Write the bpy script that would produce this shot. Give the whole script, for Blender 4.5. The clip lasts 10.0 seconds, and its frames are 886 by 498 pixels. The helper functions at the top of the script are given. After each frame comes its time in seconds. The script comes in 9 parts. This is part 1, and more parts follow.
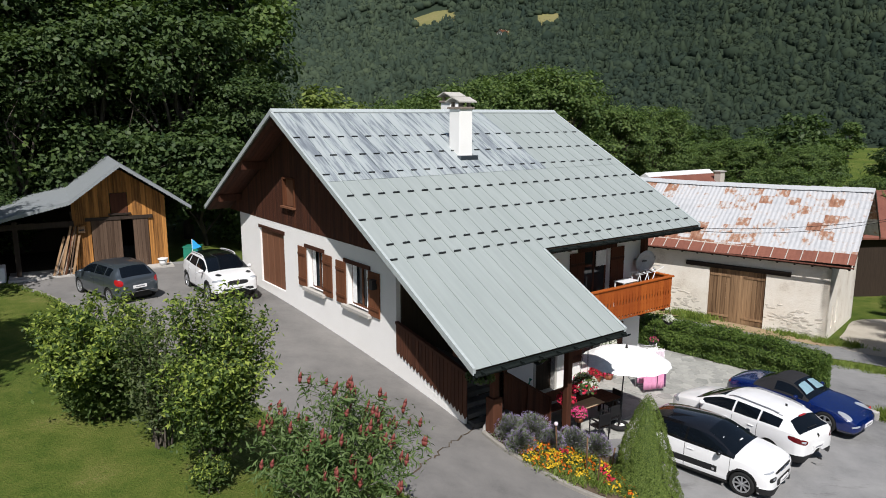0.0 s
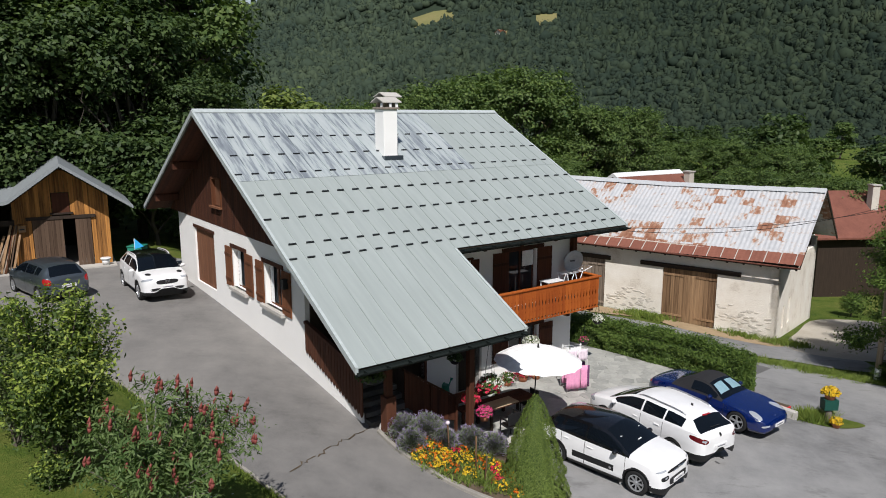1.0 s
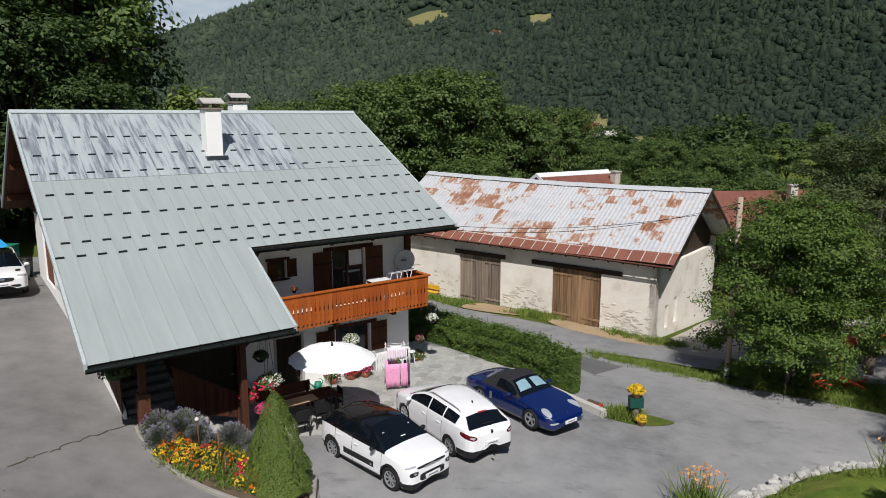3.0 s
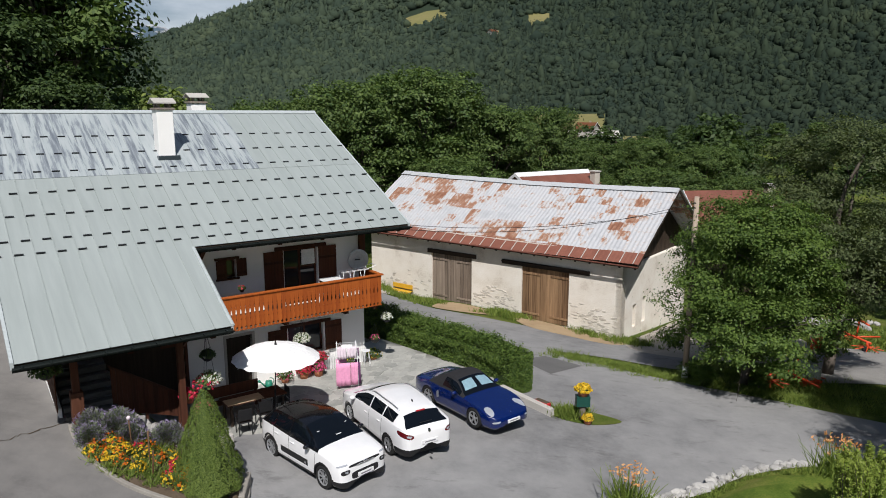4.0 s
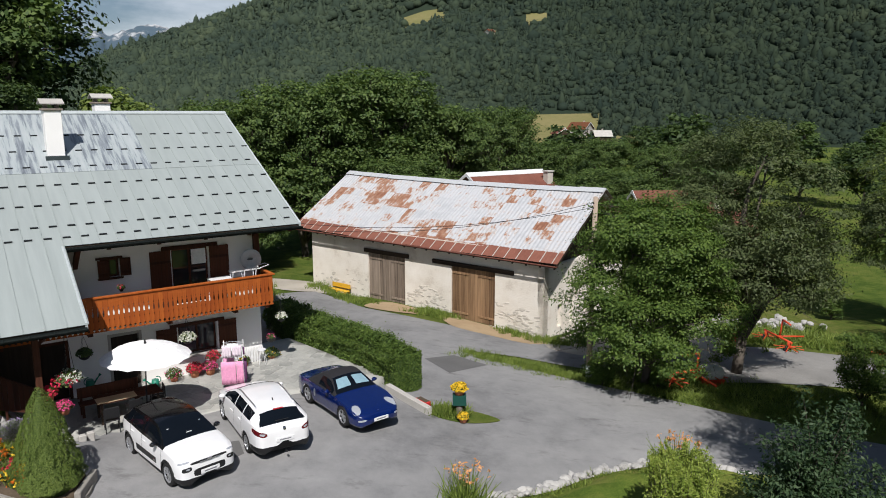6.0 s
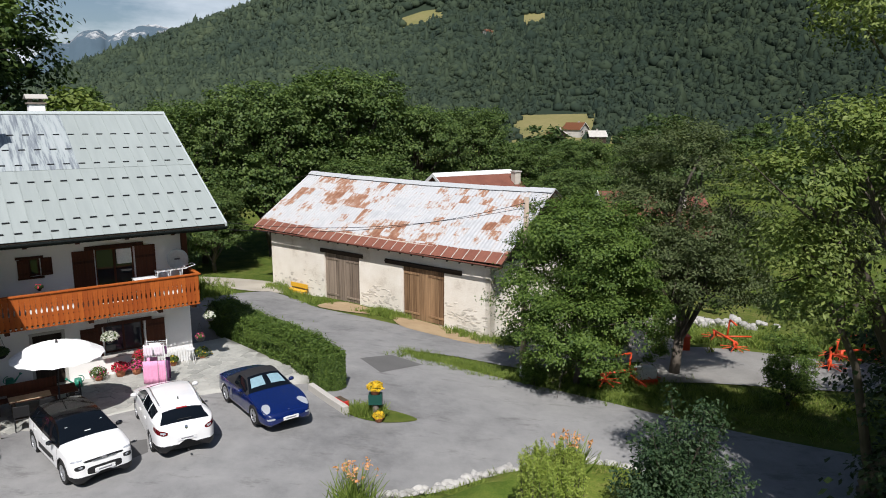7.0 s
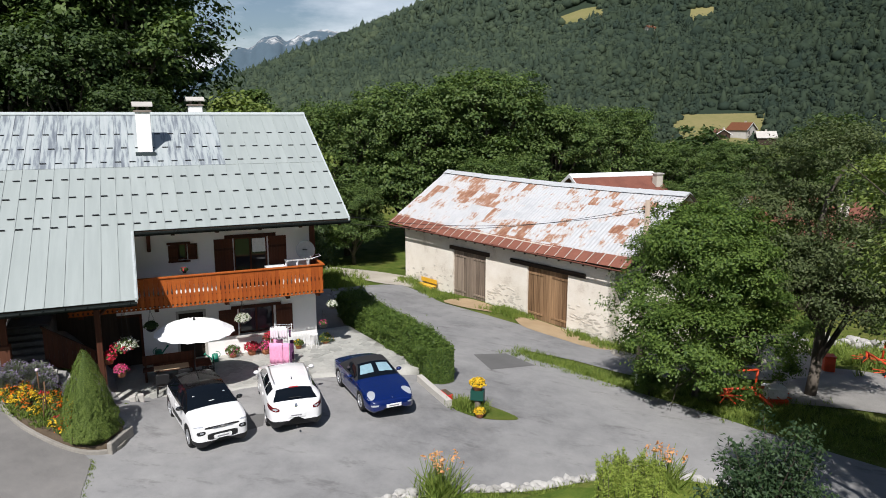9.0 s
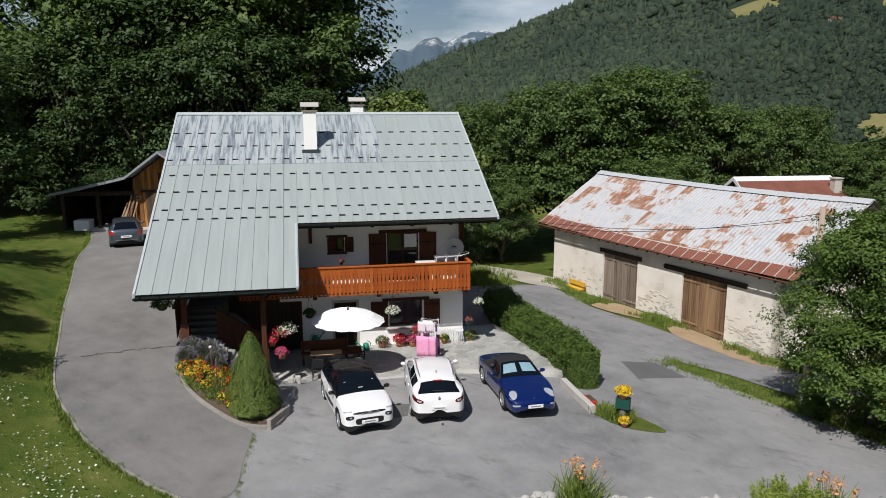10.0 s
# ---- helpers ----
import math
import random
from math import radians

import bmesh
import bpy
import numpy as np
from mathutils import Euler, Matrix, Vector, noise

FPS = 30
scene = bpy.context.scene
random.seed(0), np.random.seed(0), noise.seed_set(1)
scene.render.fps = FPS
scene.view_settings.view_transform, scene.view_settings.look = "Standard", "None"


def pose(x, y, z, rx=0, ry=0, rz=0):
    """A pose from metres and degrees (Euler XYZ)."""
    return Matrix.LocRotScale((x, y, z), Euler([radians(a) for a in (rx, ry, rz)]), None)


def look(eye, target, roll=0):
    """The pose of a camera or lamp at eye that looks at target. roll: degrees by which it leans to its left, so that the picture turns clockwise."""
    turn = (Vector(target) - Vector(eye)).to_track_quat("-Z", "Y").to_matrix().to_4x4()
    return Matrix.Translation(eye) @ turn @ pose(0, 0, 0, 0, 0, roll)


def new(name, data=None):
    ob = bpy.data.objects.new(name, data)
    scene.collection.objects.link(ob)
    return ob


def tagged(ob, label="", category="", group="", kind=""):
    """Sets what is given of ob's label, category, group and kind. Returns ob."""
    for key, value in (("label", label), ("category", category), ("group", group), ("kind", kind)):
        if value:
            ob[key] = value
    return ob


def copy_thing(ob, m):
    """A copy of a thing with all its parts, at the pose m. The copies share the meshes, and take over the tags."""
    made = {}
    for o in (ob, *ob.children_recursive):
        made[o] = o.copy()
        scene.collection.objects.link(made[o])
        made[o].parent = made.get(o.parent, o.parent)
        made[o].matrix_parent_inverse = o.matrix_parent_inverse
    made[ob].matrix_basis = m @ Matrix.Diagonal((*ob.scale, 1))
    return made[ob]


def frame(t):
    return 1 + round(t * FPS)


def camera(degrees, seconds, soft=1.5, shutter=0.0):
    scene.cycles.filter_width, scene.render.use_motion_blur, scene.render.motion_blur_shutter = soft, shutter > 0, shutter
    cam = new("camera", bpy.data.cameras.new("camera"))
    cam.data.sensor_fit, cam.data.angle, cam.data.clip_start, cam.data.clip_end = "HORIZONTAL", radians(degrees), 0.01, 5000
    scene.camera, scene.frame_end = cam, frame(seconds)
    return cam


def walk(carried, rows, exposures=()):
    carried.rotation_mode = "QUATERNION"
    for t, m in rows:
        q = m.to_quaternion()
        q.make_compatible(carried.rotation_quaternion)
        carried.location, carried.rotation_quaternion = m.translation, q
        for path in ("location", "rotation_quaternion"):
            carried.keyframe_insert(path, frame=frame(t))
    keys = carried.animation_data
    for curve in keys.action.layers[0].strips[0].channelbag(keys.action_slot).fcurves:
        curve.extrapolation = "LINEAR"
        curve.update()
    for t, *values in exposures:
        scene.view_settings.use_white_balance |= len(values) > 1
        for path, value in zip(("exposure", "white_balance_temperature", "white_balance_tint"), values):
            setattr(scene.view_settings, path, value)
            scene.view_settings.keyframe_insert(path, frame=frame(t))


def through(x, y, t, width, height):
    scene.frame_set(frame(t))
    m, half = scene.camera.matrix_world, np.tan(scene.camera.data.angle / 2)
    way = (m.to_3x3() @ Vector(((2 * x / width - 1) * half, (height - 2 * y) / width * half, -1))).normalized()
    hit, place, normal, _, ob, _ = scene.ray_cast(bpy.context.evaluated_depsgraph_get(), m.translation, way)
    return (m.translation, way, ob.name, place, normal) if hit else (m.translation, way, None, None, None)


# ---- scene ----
from mathutils.bvhtree import BVHTree

cam = camera(64.3, 10.0, 0.95)
METRES, EYE, TILT, LEAN, TURN = 20.2, 9.8, -10.8, 0.0, 0.0
ROWS = [
    (0.0, 0.0, 0.0, 0.0, 0.0, 0.0, -0.0),
    (0.5, 0.0651, -0.0023, 0.0, 0.04, -0.0, -0.03),
    (1.0, 0.1363, -0.0046, -0.0001, 0.09, -0.01, -0.06),
    (1.5, 0.2134, -0.0072, -0.0006, 0.14, -0.01, -0.05),
    (2.0, 0.2938, -0.0105, -0.0008, 0.18, -0.01, -0.05),
    (2.5, 0.3774, -0.0131, -0.001, 0.21, 0.0, -0.05),
    (3.0, 0.4573, -0.0162, -0.0012, 0.19, -0.0, -0.07),
    (4.5, 0.5834, -0.0215, -0.0014, 0.25, -0.05, -0.06),
    (5.0, 0.6345, -0.0233, -0.0012, 0.31, -0.06, -0.06),
    (6.5, 0.8279, -0.03, -0.0011, 0.41, -0.05, -0.12),
    (7.0, 0.9023, -0.0325, -0.0011, 0.45, -0.04, -0.14),
    (7.5, 0.9651, -0.0344, -0.0011, 0.35, -0.04, -0.22),
    (8.0, 0.9837, -0.0358, -0.0001, 0.46, -0.04, -0.25),
    (8.5, 0.9829, -0.0383, 0.0002, 6.03, -0.13, -1.22),
    (9.0, 0.9773, -0.0388, -0.0002, 12.67, -0.35, -2.4),
    (9.5, 0.9747, -0.0383, -0.0004, 19.04, -0.68, -3.51),
    (10.0, 0.9785, -0.0375, -0.0005, 24.76, -1.1, -4.46),
]
walk(cam, [(t, pose(0, 0, EYE, TILT, LEAN, TURN) @ pose(METRES * x, METRES * y, METRES * z, 90 + pitch, roll, yaw)) for t, x, y, z, yaw, pitch, roll in ROWS],
     [(t, e, 6380, 11.5) for t, e in ((0.0, 0.12), (1.0, 0.02), (3.0, -0.05), (5.0, -0.03), (6.5, 0.10), (7.5, 0.34), (8.0, 0.46), (8.5, 0.50), (9.0, 0.26), (9.5, 0.10), (10.0, -0.02))])

# ---- light ----
SUN_ELEVATION, SUN_AZIMUTH = radians(50), radians(-88)
world = bpy.data.worlds.new("sky")
scene.world = world
world.use_nodes = True
wn = world.node_tree
sky = wn.nodes.new("ShaderNodeTexSky")
sky.sky_type, sky.sun_disc = "NISHITA", False
sky.sun_elevation, sky.sun_rotation = SUN_ELEVATION, math.pi / 2 - SUN_AZIMUTH
sky.air_density, sky.dust_density, sky.ozone_density = 1.0, 0.8, 1.0
# thin high cloud over the blue
wv, wm, wc, wr, wx = (wn.nodes.new("ShaderNode" + k) for k in ("TexCoord", "Mapping", "TexNoise", "ValToRGB", "Mix"))
wm.inputs["Scale"].default_value = (1.6, 1.6, 5.5)
wc.inputs["Scale"].default_value, wc.inputs["Detail"].default_value, wc.inputs["Roughness"].default_value = 1.7, 7.0, 0.6
wr.color_ramp.elements[0].position, wr.color_ramp.elements[1].position = 0.42, 0.74
wr.color_ramp.elements[1].color = (0.85, 0.85, 0.85, 1)
wx.data_type = "RGBA"
wx.inputs[7].default_value = (15.0, 15.7, 16.6, 1)
wn.links.new(wv.outputs["Generated"], wm.inputs[0])
wn.links.new(wm.outputs[0], wc.inputs["Vector"])
wn.links.new(wc.outputs["Fac"], wr.inputs[0])
ws, wh, wp = (wn.nodes.new("ShaderNode" + k) for k in ("SeparateXYZ", "MapRange", "Math"))
wp.operation = "MULTIPLY"
for k, v in ((1, 0.10), (2, 0.42), (3, 1.0), (4, 0.06)):
    wh.inputs[k].default_value = v
wn.links.new(wv.outputs["Generated"], ws.inputs[0])
wn.links.new(ws.outputs[2], wh.inputs[0])
wn.links.new(wr.outputs[0], wp.inputs[0])
wn.links.new(wh.outputs[0], wp.inputs[1])
wn.links.new(wp.outputs[0], wx.inputs[0])
wn.links.new(sky.outputs[0], wx.inputs[6])
wn.links.new(wx.outputs[2], wn.nodes["Background"].inputs[0])
wn.nodes["Background"].inputs[1].default_value = 0.06
sun = new("sun", bpy.data.lights.new("sun", "SUN"))
sun.data.energy, sun.data.angle, sun.data.color = 5.0, radians(0.5), (1.0, 0.965, 0.92)
sun.matrix_world = look((0, 0, 60), (-math.cos(SUN_AZIMUTH) * 60 / math.tan(SUN_ELEVATION), -math.sin(SUN_AZIMUTH) * 60 / math.tan(SUN_ELEVATION), 0))

# ---- materials ----
def node_mat(name, rough=0.8, metal=0.0, spec=0.3):
    m = bpy.data.materials.new(name)
    m.use_nodes = True
    b = m.node_tree.nodes["Principled BSDF"]
    b.inputs["Roughness"].default_value, b.inputs["Metallic"].default_value = rough, metal
    b.inputs["Specular IOR Level"].default_value = spec
    return m, m.node_tree.nodes, m.node_tree.links, b


def coords(n, l, scale=(1, 1, 1), turn=0.0):
    tc, mp = n.new("ShaderNodeTexCoord"), n.new("ShaderNodeMapping")
    mp.inputs["Scale"].default_value, mp.inputs["Rotation"].default_value = scale, (0, 0, turn)
    l.new(tc.outputs["Object"], mp.inputs[0])
    return mp.outputs[0]


def noise_of(n, l, vec, scale, detail=4.0, rough=0.6):
    t = n.new("ShaderNodeTexNoise")
    t.inputs["Scale"].default_value, t.inputs["Detail"].default_value, t.inputs["Roughness"].default_value = scale, detail, rough
    l.new(vec, t.inputs["Vector"])
    return t.outputs["Fac"]


def ramp_of(n, l, fac, stops):
    r = n.new("ShaderNodeValToRGB")
    e = r.color_ramp.elements
    while len(e) < len(stops):
        e.new(0.5)
    for k, (p, c) in zip(e, stops):
        k.position, k.color = p, (*c, 1) if len(c) == 3 else c
    l.new(fac, r.inputs[0])
    return r.outputs[0]


def mix_of(n, l, fac, a, b, mode="MIX"):
    m = n.new("ShaderNodeMix")
    m.data_type, m.blend_type = "RGBA", mode
    for socket, v in ((m.inputs[0], fac), (m.inputs[6], a), (m.inputs[7], b)):
        if isinstance(v, bpy.types.NodeSocket):
            l.new(v, socket)
        else:
            socket.default_value = v if isinstance(v, float) else (*v, 1)
    return m.outputs[2]


def sum_of(n, l, op, a, b):
    m = n.new("ShaderNodeMath")
    m.operation = op
    for socket, v in zip(m.inputs, (a, b)):
        if isinstance(v, bpy.types.NodeSocket):
            l.new(v, socket)
        else:
            socket.default_value = v
    return m.outputs[0]


def bump_of(n, l, b, height, strength=0.3, distance=0.02):
    k = n.new("ShaderNodeBump")
    k.inputs["Strength"].default_value, k.inputs["Distance"].default_value = strength, distance
    l.new(height, k.inputs["Height"])
    l.new(k.outputs[0], b.inputs["Normal"])


def two_scale(name, low, high, big=0.4, small=14.0, rough=0.85, metal=0.0, spec=0.3, bump=0.3, stretch=(1, 1, 1), per=None, contrast=0.22):
    """A surface whose colour wanders between two tones at a broad and a fine scale; per: 'object' or 'island' varies each piece."""
    m, n, l, b = node_mat(name, rough, metal, spec)
    v = coords(n, l, stretch)
    a, c = noise_of(n, l, v, big, 3.0), noise_of(n, l, v, small, 5.0, 0.7)
    f = sum_of(n, l, "ADD", sum_of(n, l, "MULTIPLY", a, 0.55), sum_of(n, l, "MULTIPLY", c, 0.45))
    if per == "object":
        f = sum_of(n, l, "ADD", f, sum_of(n, l, "MULTIPLY", sum_of(n, l, "SUBTRACT", n.new("ShaderNodeObjectInfo").outputs["Random"], 0.5), 0.3))
    if per == "island":
        f = sum_of(n, l, "ADD", f, sum_of(n, l, "MULTIPLY", sum_of(n, l, "SUBTRACT", n.new("ShaderNodeNewGeometry").outputs["Random Per Island"], 0.5), 0.3))
    l.new(ramp_of(n, l, f, [(0.5 - contrast, low), (0.5 + contrast, high)]), b.inputs["Base Color"])
    if bump:
        bump_of(n, l, b, c, bump)
    return m


def plain(name, colour, rough=0.5, metal=0.0, spec=0.4):
    m, n, l, b = node_mat(name, rough, metal, spec)
    v = coords(n, l)
    f = noise_of(n, l, v, 9.0, 4.0)
    l.new(ramp_of(n, l, f, [(0.3, tuple(0.88 * k for k in colour)), (0.7, tuple(min(1, 1.08 * k) for k in colour))]), b.inputs["Base Color"])
    return m


def ground_mat(name="mown grass with bare and clover patches", gain=1.0):
    m, n, l, b = node_mat(name, 0.95, 0, 0.1)
    v = coords(n, l)
    broad, mid, fine = noise_of(n, l, v, 0.09, 4.0), noise_of(n, l, v, 0.9, 5.0, 0.7), noise_of(n, l, v, 22.0, 3.0, 0.8)
    f = sum_of(n, l, "ADD", sum_of(n, l, "MULTIPLY", broad, 0.32), sum_of(n, l, "ADD", sum_of(n, l, "MULTIPLY", mid, 0.42), sum_of(n, l, "MULTIPLY", fine, 0.31)))
    c = ramp_of(n, l, f, [(0.38, (0.030, 0.058, 0.010)), (0.49, (0.070, 0.108, 0.018)), (0.58, (0.118, 0.142, 0.030)), (0.69, (0.215, 0.188, 0.075))])
    l.new(mix_of(n, l, 1.0, c, (gain, gain, gain * 0.9), "MULTIPLY") if gain != 1.0 else c, b.inputs["Base Color"])
    bump_of(n, l, b, fine, 0.8, 0.06)
    return m


def asphalt_mat(cast=(1.0, 1.0, 1.0), dim=1.0, stain=0.5):
    m, n, l, b = node_mat("worn patched asphalt", 0.92, 0, 0.25)
    v = coords(n, l)
    broad, mid, fine = noise_of(n, l, v, 0.16, 4.0, 0.6), noise_of(n, l, v, 1.3, 6.0, 0.7), noise_of(n, l, v, 60.0, 3.0, 0.8)
    f = sum_of(n, l, "ADD", sum_of(n, l, "MULTIPLY", broad, 0.5), sum_of(n, l, "ADD", sum_of(n, l, "MULTIPLY", mid, 0.35), sum_of(n, l, "MULTIPLY", fine, 0.2)))
    c = ramp_of(n, l, f, [(0.36, (0.145, 0.145, 0.145)), (0.5, (0.228, 0.227, 0.225)), (0.68, (0.310, 0.306, 0.299))])
    # old drips and damp stains
    w = noise_of(n, l, coords(n, l, (0.5, 1.3, 1)), 0.9, 6.0, 0.75)
    c = mix_of(n, l, ramp_of(n, l, w, [(0.56, (0, 0, 0)), (0.66, (stain, stain, stain))]), c, (0.075, 0.072, 0.07))
    c = mix_of(n, l, 1.0, c, tuple(k * dim for k in cast), "MULTIPLY")
    l.new(c, b.inputs["Base Color"])
    bump_of(n, l, b, fine, 0.35, 0.01)
    return m


def leaf_mat(name, low, high, through=0.35):
    """Leaves: each one of its own tone, letting some light through."""
    m, n, l, b = node_mat(name, 0.55, 0, 0.25)
    g = n.new("ShaderNodeNewGeometry")
    f = sum_of(n, l, "ADD", sum_of(n, l, "MULTIPLY", g.outputs["Random Per Island"], 0.6), sum_of(n, l, "MULTIPLY", noise_of(n, l, coords(n, l), 0.5, 2.0), 0.5))
    c = ramp_of(n, l, f, [(0.2, low), (0.85, high)])
    l.new(c, b.inputs["Base Color"])
    t, x = n.new("ShaderNodeBsdfTranslucent"), n.new("ShaderNodeMixShader")
    l.new(mix_of(n, l, 1.0, c, (1.0, 1.1, 0.55), "MULTIPLY"), t.inputs[0])
    x.inputs[0].default_value = through
    l.new(b.outputs[0], x.inputs[1])
    l.new(t.outputs[0], x.inputs[2])
    l.new(x.outputs[0], n["Material Output"].inputs[0])
    return m


def streaked_roof():
    """Sheet metal whose paint has washed off in runs down the slope."""
    m, n, l, b = node_mat("sheet metal with washed-off paint", 0.42, 0.0, 0.45)
    tc, info, add, mp = n.new("ShaderNodeTexCoord"), n.new("ShaderNodeObjectInfo"), n.new("ShaderNodeVectorMath"), n.new("ShaderNodeMapping")
    l.new(tc.outputs["Object"], add.inputs[0])
    l.new(sum_of(n, l, "MULTIPLY", info.outputs["Random"], 50.0), add.inputs[1])
    l.new(add.outputs[0], mp.inputs[0])
    mp.inputs["Scale"].default_value = (7.0, 0.55, 1.0)
    runs, wide = noise_of(n, l, mp.outputs[0], 1.2, 5.0, 0.65), noise_of(n, l, mp.outputs[0], 0.45, 2.0)
    c = ramp_of(n, l, sum_of(n, l, "ADD", sum_of(n, l, "MULTIPLY", runs, 0.65), sum_of(n, l, "MULTIPLY", wide, 0.4)), [(0.39, (0.135, 0.155, 0.178)), (0.475, (0.215, 0.24, 0.262)), (0.53, (0.34, 0.38, 0.385)), (0.64, (0.39, 0.42, 0.425))])
    l.new(c, b.inputs["Base Color"])
    return m


def clean_roof():
    m, n, l, b = node_mat("grey-green painted sheet metal", 0.45, 0.0, 0.4)
    tc, info, add, mp = n.new("ShaderNodeTexCoord"), n.new("ShaderNodeObjectInfo"), n.new("ShaderNodeVectorMath"), n.new("ShaderNodeMapping")
    l.new(tc.outputs["Object"], add.inputs[0])
    l.new(sum_of(n, l, "MULTIPLY", info.outputs["Random"], 50.0), add.inputs[1])
    l.new(add.outputs[0], mp.inputs[0])
    mp.inputs["Scale"].default_value = (4.0, 0.35, 1.0)
    f = sum_of(n, l, "ADD", sum_of(n, l, "MULTIPLY", noise_of(n, l, mp.outputs[0], 1.0, 5.0, 0.6), 0.8), sum_of(n, l, "MULTIPLY", info.outputs["Random"], 0.10))
    l.new(ramp_of(n, l, f, [(0.3, (0.285, 0.318, 0.308)), (0.7, (0.34, 0.375, 0.365))]), b.inputs["Base Color"])
    return m


def rusty_roof():
    """Corrugated sheets: galvanised grey-white with rust that breaks out in short runs; the lowest course rusted through."""
    m, n, l, b = node_mat("corrugated sheets with rust", 0.6, 0.0, 0.35)
    tc, mp, sheetv = n.new("ShaderNodeTexCoord"), n.new("ShaderNodeMapping"), n.new("ShaderNodeSeparateXYZ")
    l.new(tc.outputs["Object"], mp.inputs[0])
    l.new(tc.outputs["Object"], sheetv.inputs[0])
    mp.inputs["Scale"].default_value = (4.2, 2.4, 2.4)
    runs = noise_of(n, l, mp.outputs[0], 1.0, 5.0, 0.62)
    broad = noise_of(n, l, coords(n, l, (0.45, 0.40, 0.4)), 1.0, 3.0, 0.55)
    cell = n.new("ShaderNodeTexWhiteNoise")
    snap = n.new("ShaderNodeVectorMath")
    snap.operation = "SNAP"
    snap.inputs[1].default_value = (0.74, 0.62, 50)
    l.new(tc.outputs["Object"], snap.inputs[0])
    l.new(snap.outputs[0], cell.inputs[0])
    f = sum_of(n, l, "ADD", sum_of(n, l, "ADD", sum_of(n, l, "MULTIPLY", runs, 0.46), sum_of(n, l, "MULTIPLY", broad, 0.38)), sum_of(n, l, "MULTIPLY", cell.outputs["Value"], 0.20))
    c = ramp_of(n, l, f, [(0.30, (0.37, 0.38, 0.395)), (0.50, (0.48, 0.485, 0.495)), (0.555, (0.42, 0.37, 0.34)), (0.585, (0.33, 0.185, 0.12)), (0.69, (0.22, 0.095, 0.055))])
    l.new(c, b.inputs["Base Color"])
    return m


def board_mat(name, low, high, grain=(14.0, 14.0, 0.8)):
    """Upright boards: grain along z, each piece of its own tone."""
    m, n, l, b = node_mat(name, 0.75, 0, 0.25)
    v = coords(n, l, grain)
    info, g = n.new("ShaderNodeObjectInfo"), n.new("ShaderNodeNewGeometry")
    own = sum_of(n, l, "ADD", sum_of(n, l, "MULTIPLY", info.outputs["Random"], 0.25), sum_of(n, l, "MULTIPLY", g.outputs["Random Per Island"], 0.3))
    f = sum_of(n, l, "ADD", sum_of(n, l, "MULTIPLY", noise_of(n, l, v, 1.0, 5.0, 0.65), 0.75), own)
    l.new(ramp_of(n, l, f, [(0.36, low), (0.90, high)]), b.inputs["Base Color"])
    bump_of(n, l, b, noise_of(n, l, v, 1.0, 5.0, 0.65), 0.25, 0.01)
    return m


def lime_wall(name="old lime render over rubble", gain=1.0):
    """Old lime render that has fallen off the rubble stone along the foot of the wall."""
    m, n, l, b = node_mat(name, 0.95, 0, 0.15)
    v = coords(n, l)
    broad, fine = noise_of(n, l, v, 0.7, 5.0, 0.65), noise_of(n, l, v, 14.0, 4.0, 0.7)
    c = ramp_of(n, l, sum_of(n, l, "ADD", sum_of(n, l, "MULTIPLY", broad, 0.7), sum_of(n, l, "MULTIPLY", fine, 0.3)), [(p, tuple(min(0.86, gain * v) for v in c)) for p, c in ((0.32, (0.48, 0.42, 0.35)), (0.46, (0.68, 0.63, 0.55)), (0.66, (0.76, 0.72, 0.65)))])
    l.new(c, b.inputs["Base Color"])
    bump_of(n, l, b, sum_of(n, l, "ADD", fine, sum_of(n, l, "MULTIPLY", broad, 2.0)), 0.4, 0.03)
    return m


def glass_mat(name, tint=(0.02, 0.025, 0.03), rough=0.05):
    m, n, l, b = node_mat(name, rough, 0, 0.6)
    b.inputs["Base Color"].default_value = (*tint, 1)
    b.inputs["IOR"].default_value = 1.5
    return m


def paint_mat(name, colour, rough=0.3, coat=0.8, metal=0.0):
    m, n, l, b = node_mat(name, rough + 0.15, metal, 0.5)
    b.inputs["Coat Weight"].default_value, b.inputs["Coat Roughness"].default_value = coat, 0.04
    f = noise_of(n, l, coords(n, l), 2.5, 4.0, 0.6)
    l.new(ramp_of(n, l, f, [(0.3, tuple(0.93 * k for k in colour)), (0.7, colour)]), b.inputs["Base Color"])
    return m


GRASS = ground_mat()
SHORT_GRASS = ground_mat("short yellow-green lawn", 1.5)
ASPHALT = asphalt_mat(stain=0.42)
DRIVE_ASPHALT = asphalt_mat((1.0, 0.965, 0.925), 0.80, 0.15)
ASPHALT_OLD = two_scale("older darker asphalt patch", (0.105, 0.104, 0.102), (0.15, 0.147, 0.143), 0.8, 40.0, 0.95)
GRAVEL = two_scale("pale gravel track", (0.30, 0.27, 0.22), (0.50, 0.46, 0.39), 0.5, 18.0, 0.95)
# gravel of the yard under the trees, their shade mixed into its colour
SHADED_GRAVEL = two_scale("grey gravel darkened for tree shade", (0.17, 0.165, 0.155), (0.33, 0.32, 0.30), 0.5, 14.0, 0.95)
EARTH = two_scale("dry trodden earth", (0.26, 0.18, 0.10), (0.45, 0.34, 0.21), 0.8, 16.0, 0.95)
SOIL = two_scale("dark bed soil", (0.05, 0.036, 0.024), (0.12, 0.09, 0.06), 1.2, 18.0, 0.95)
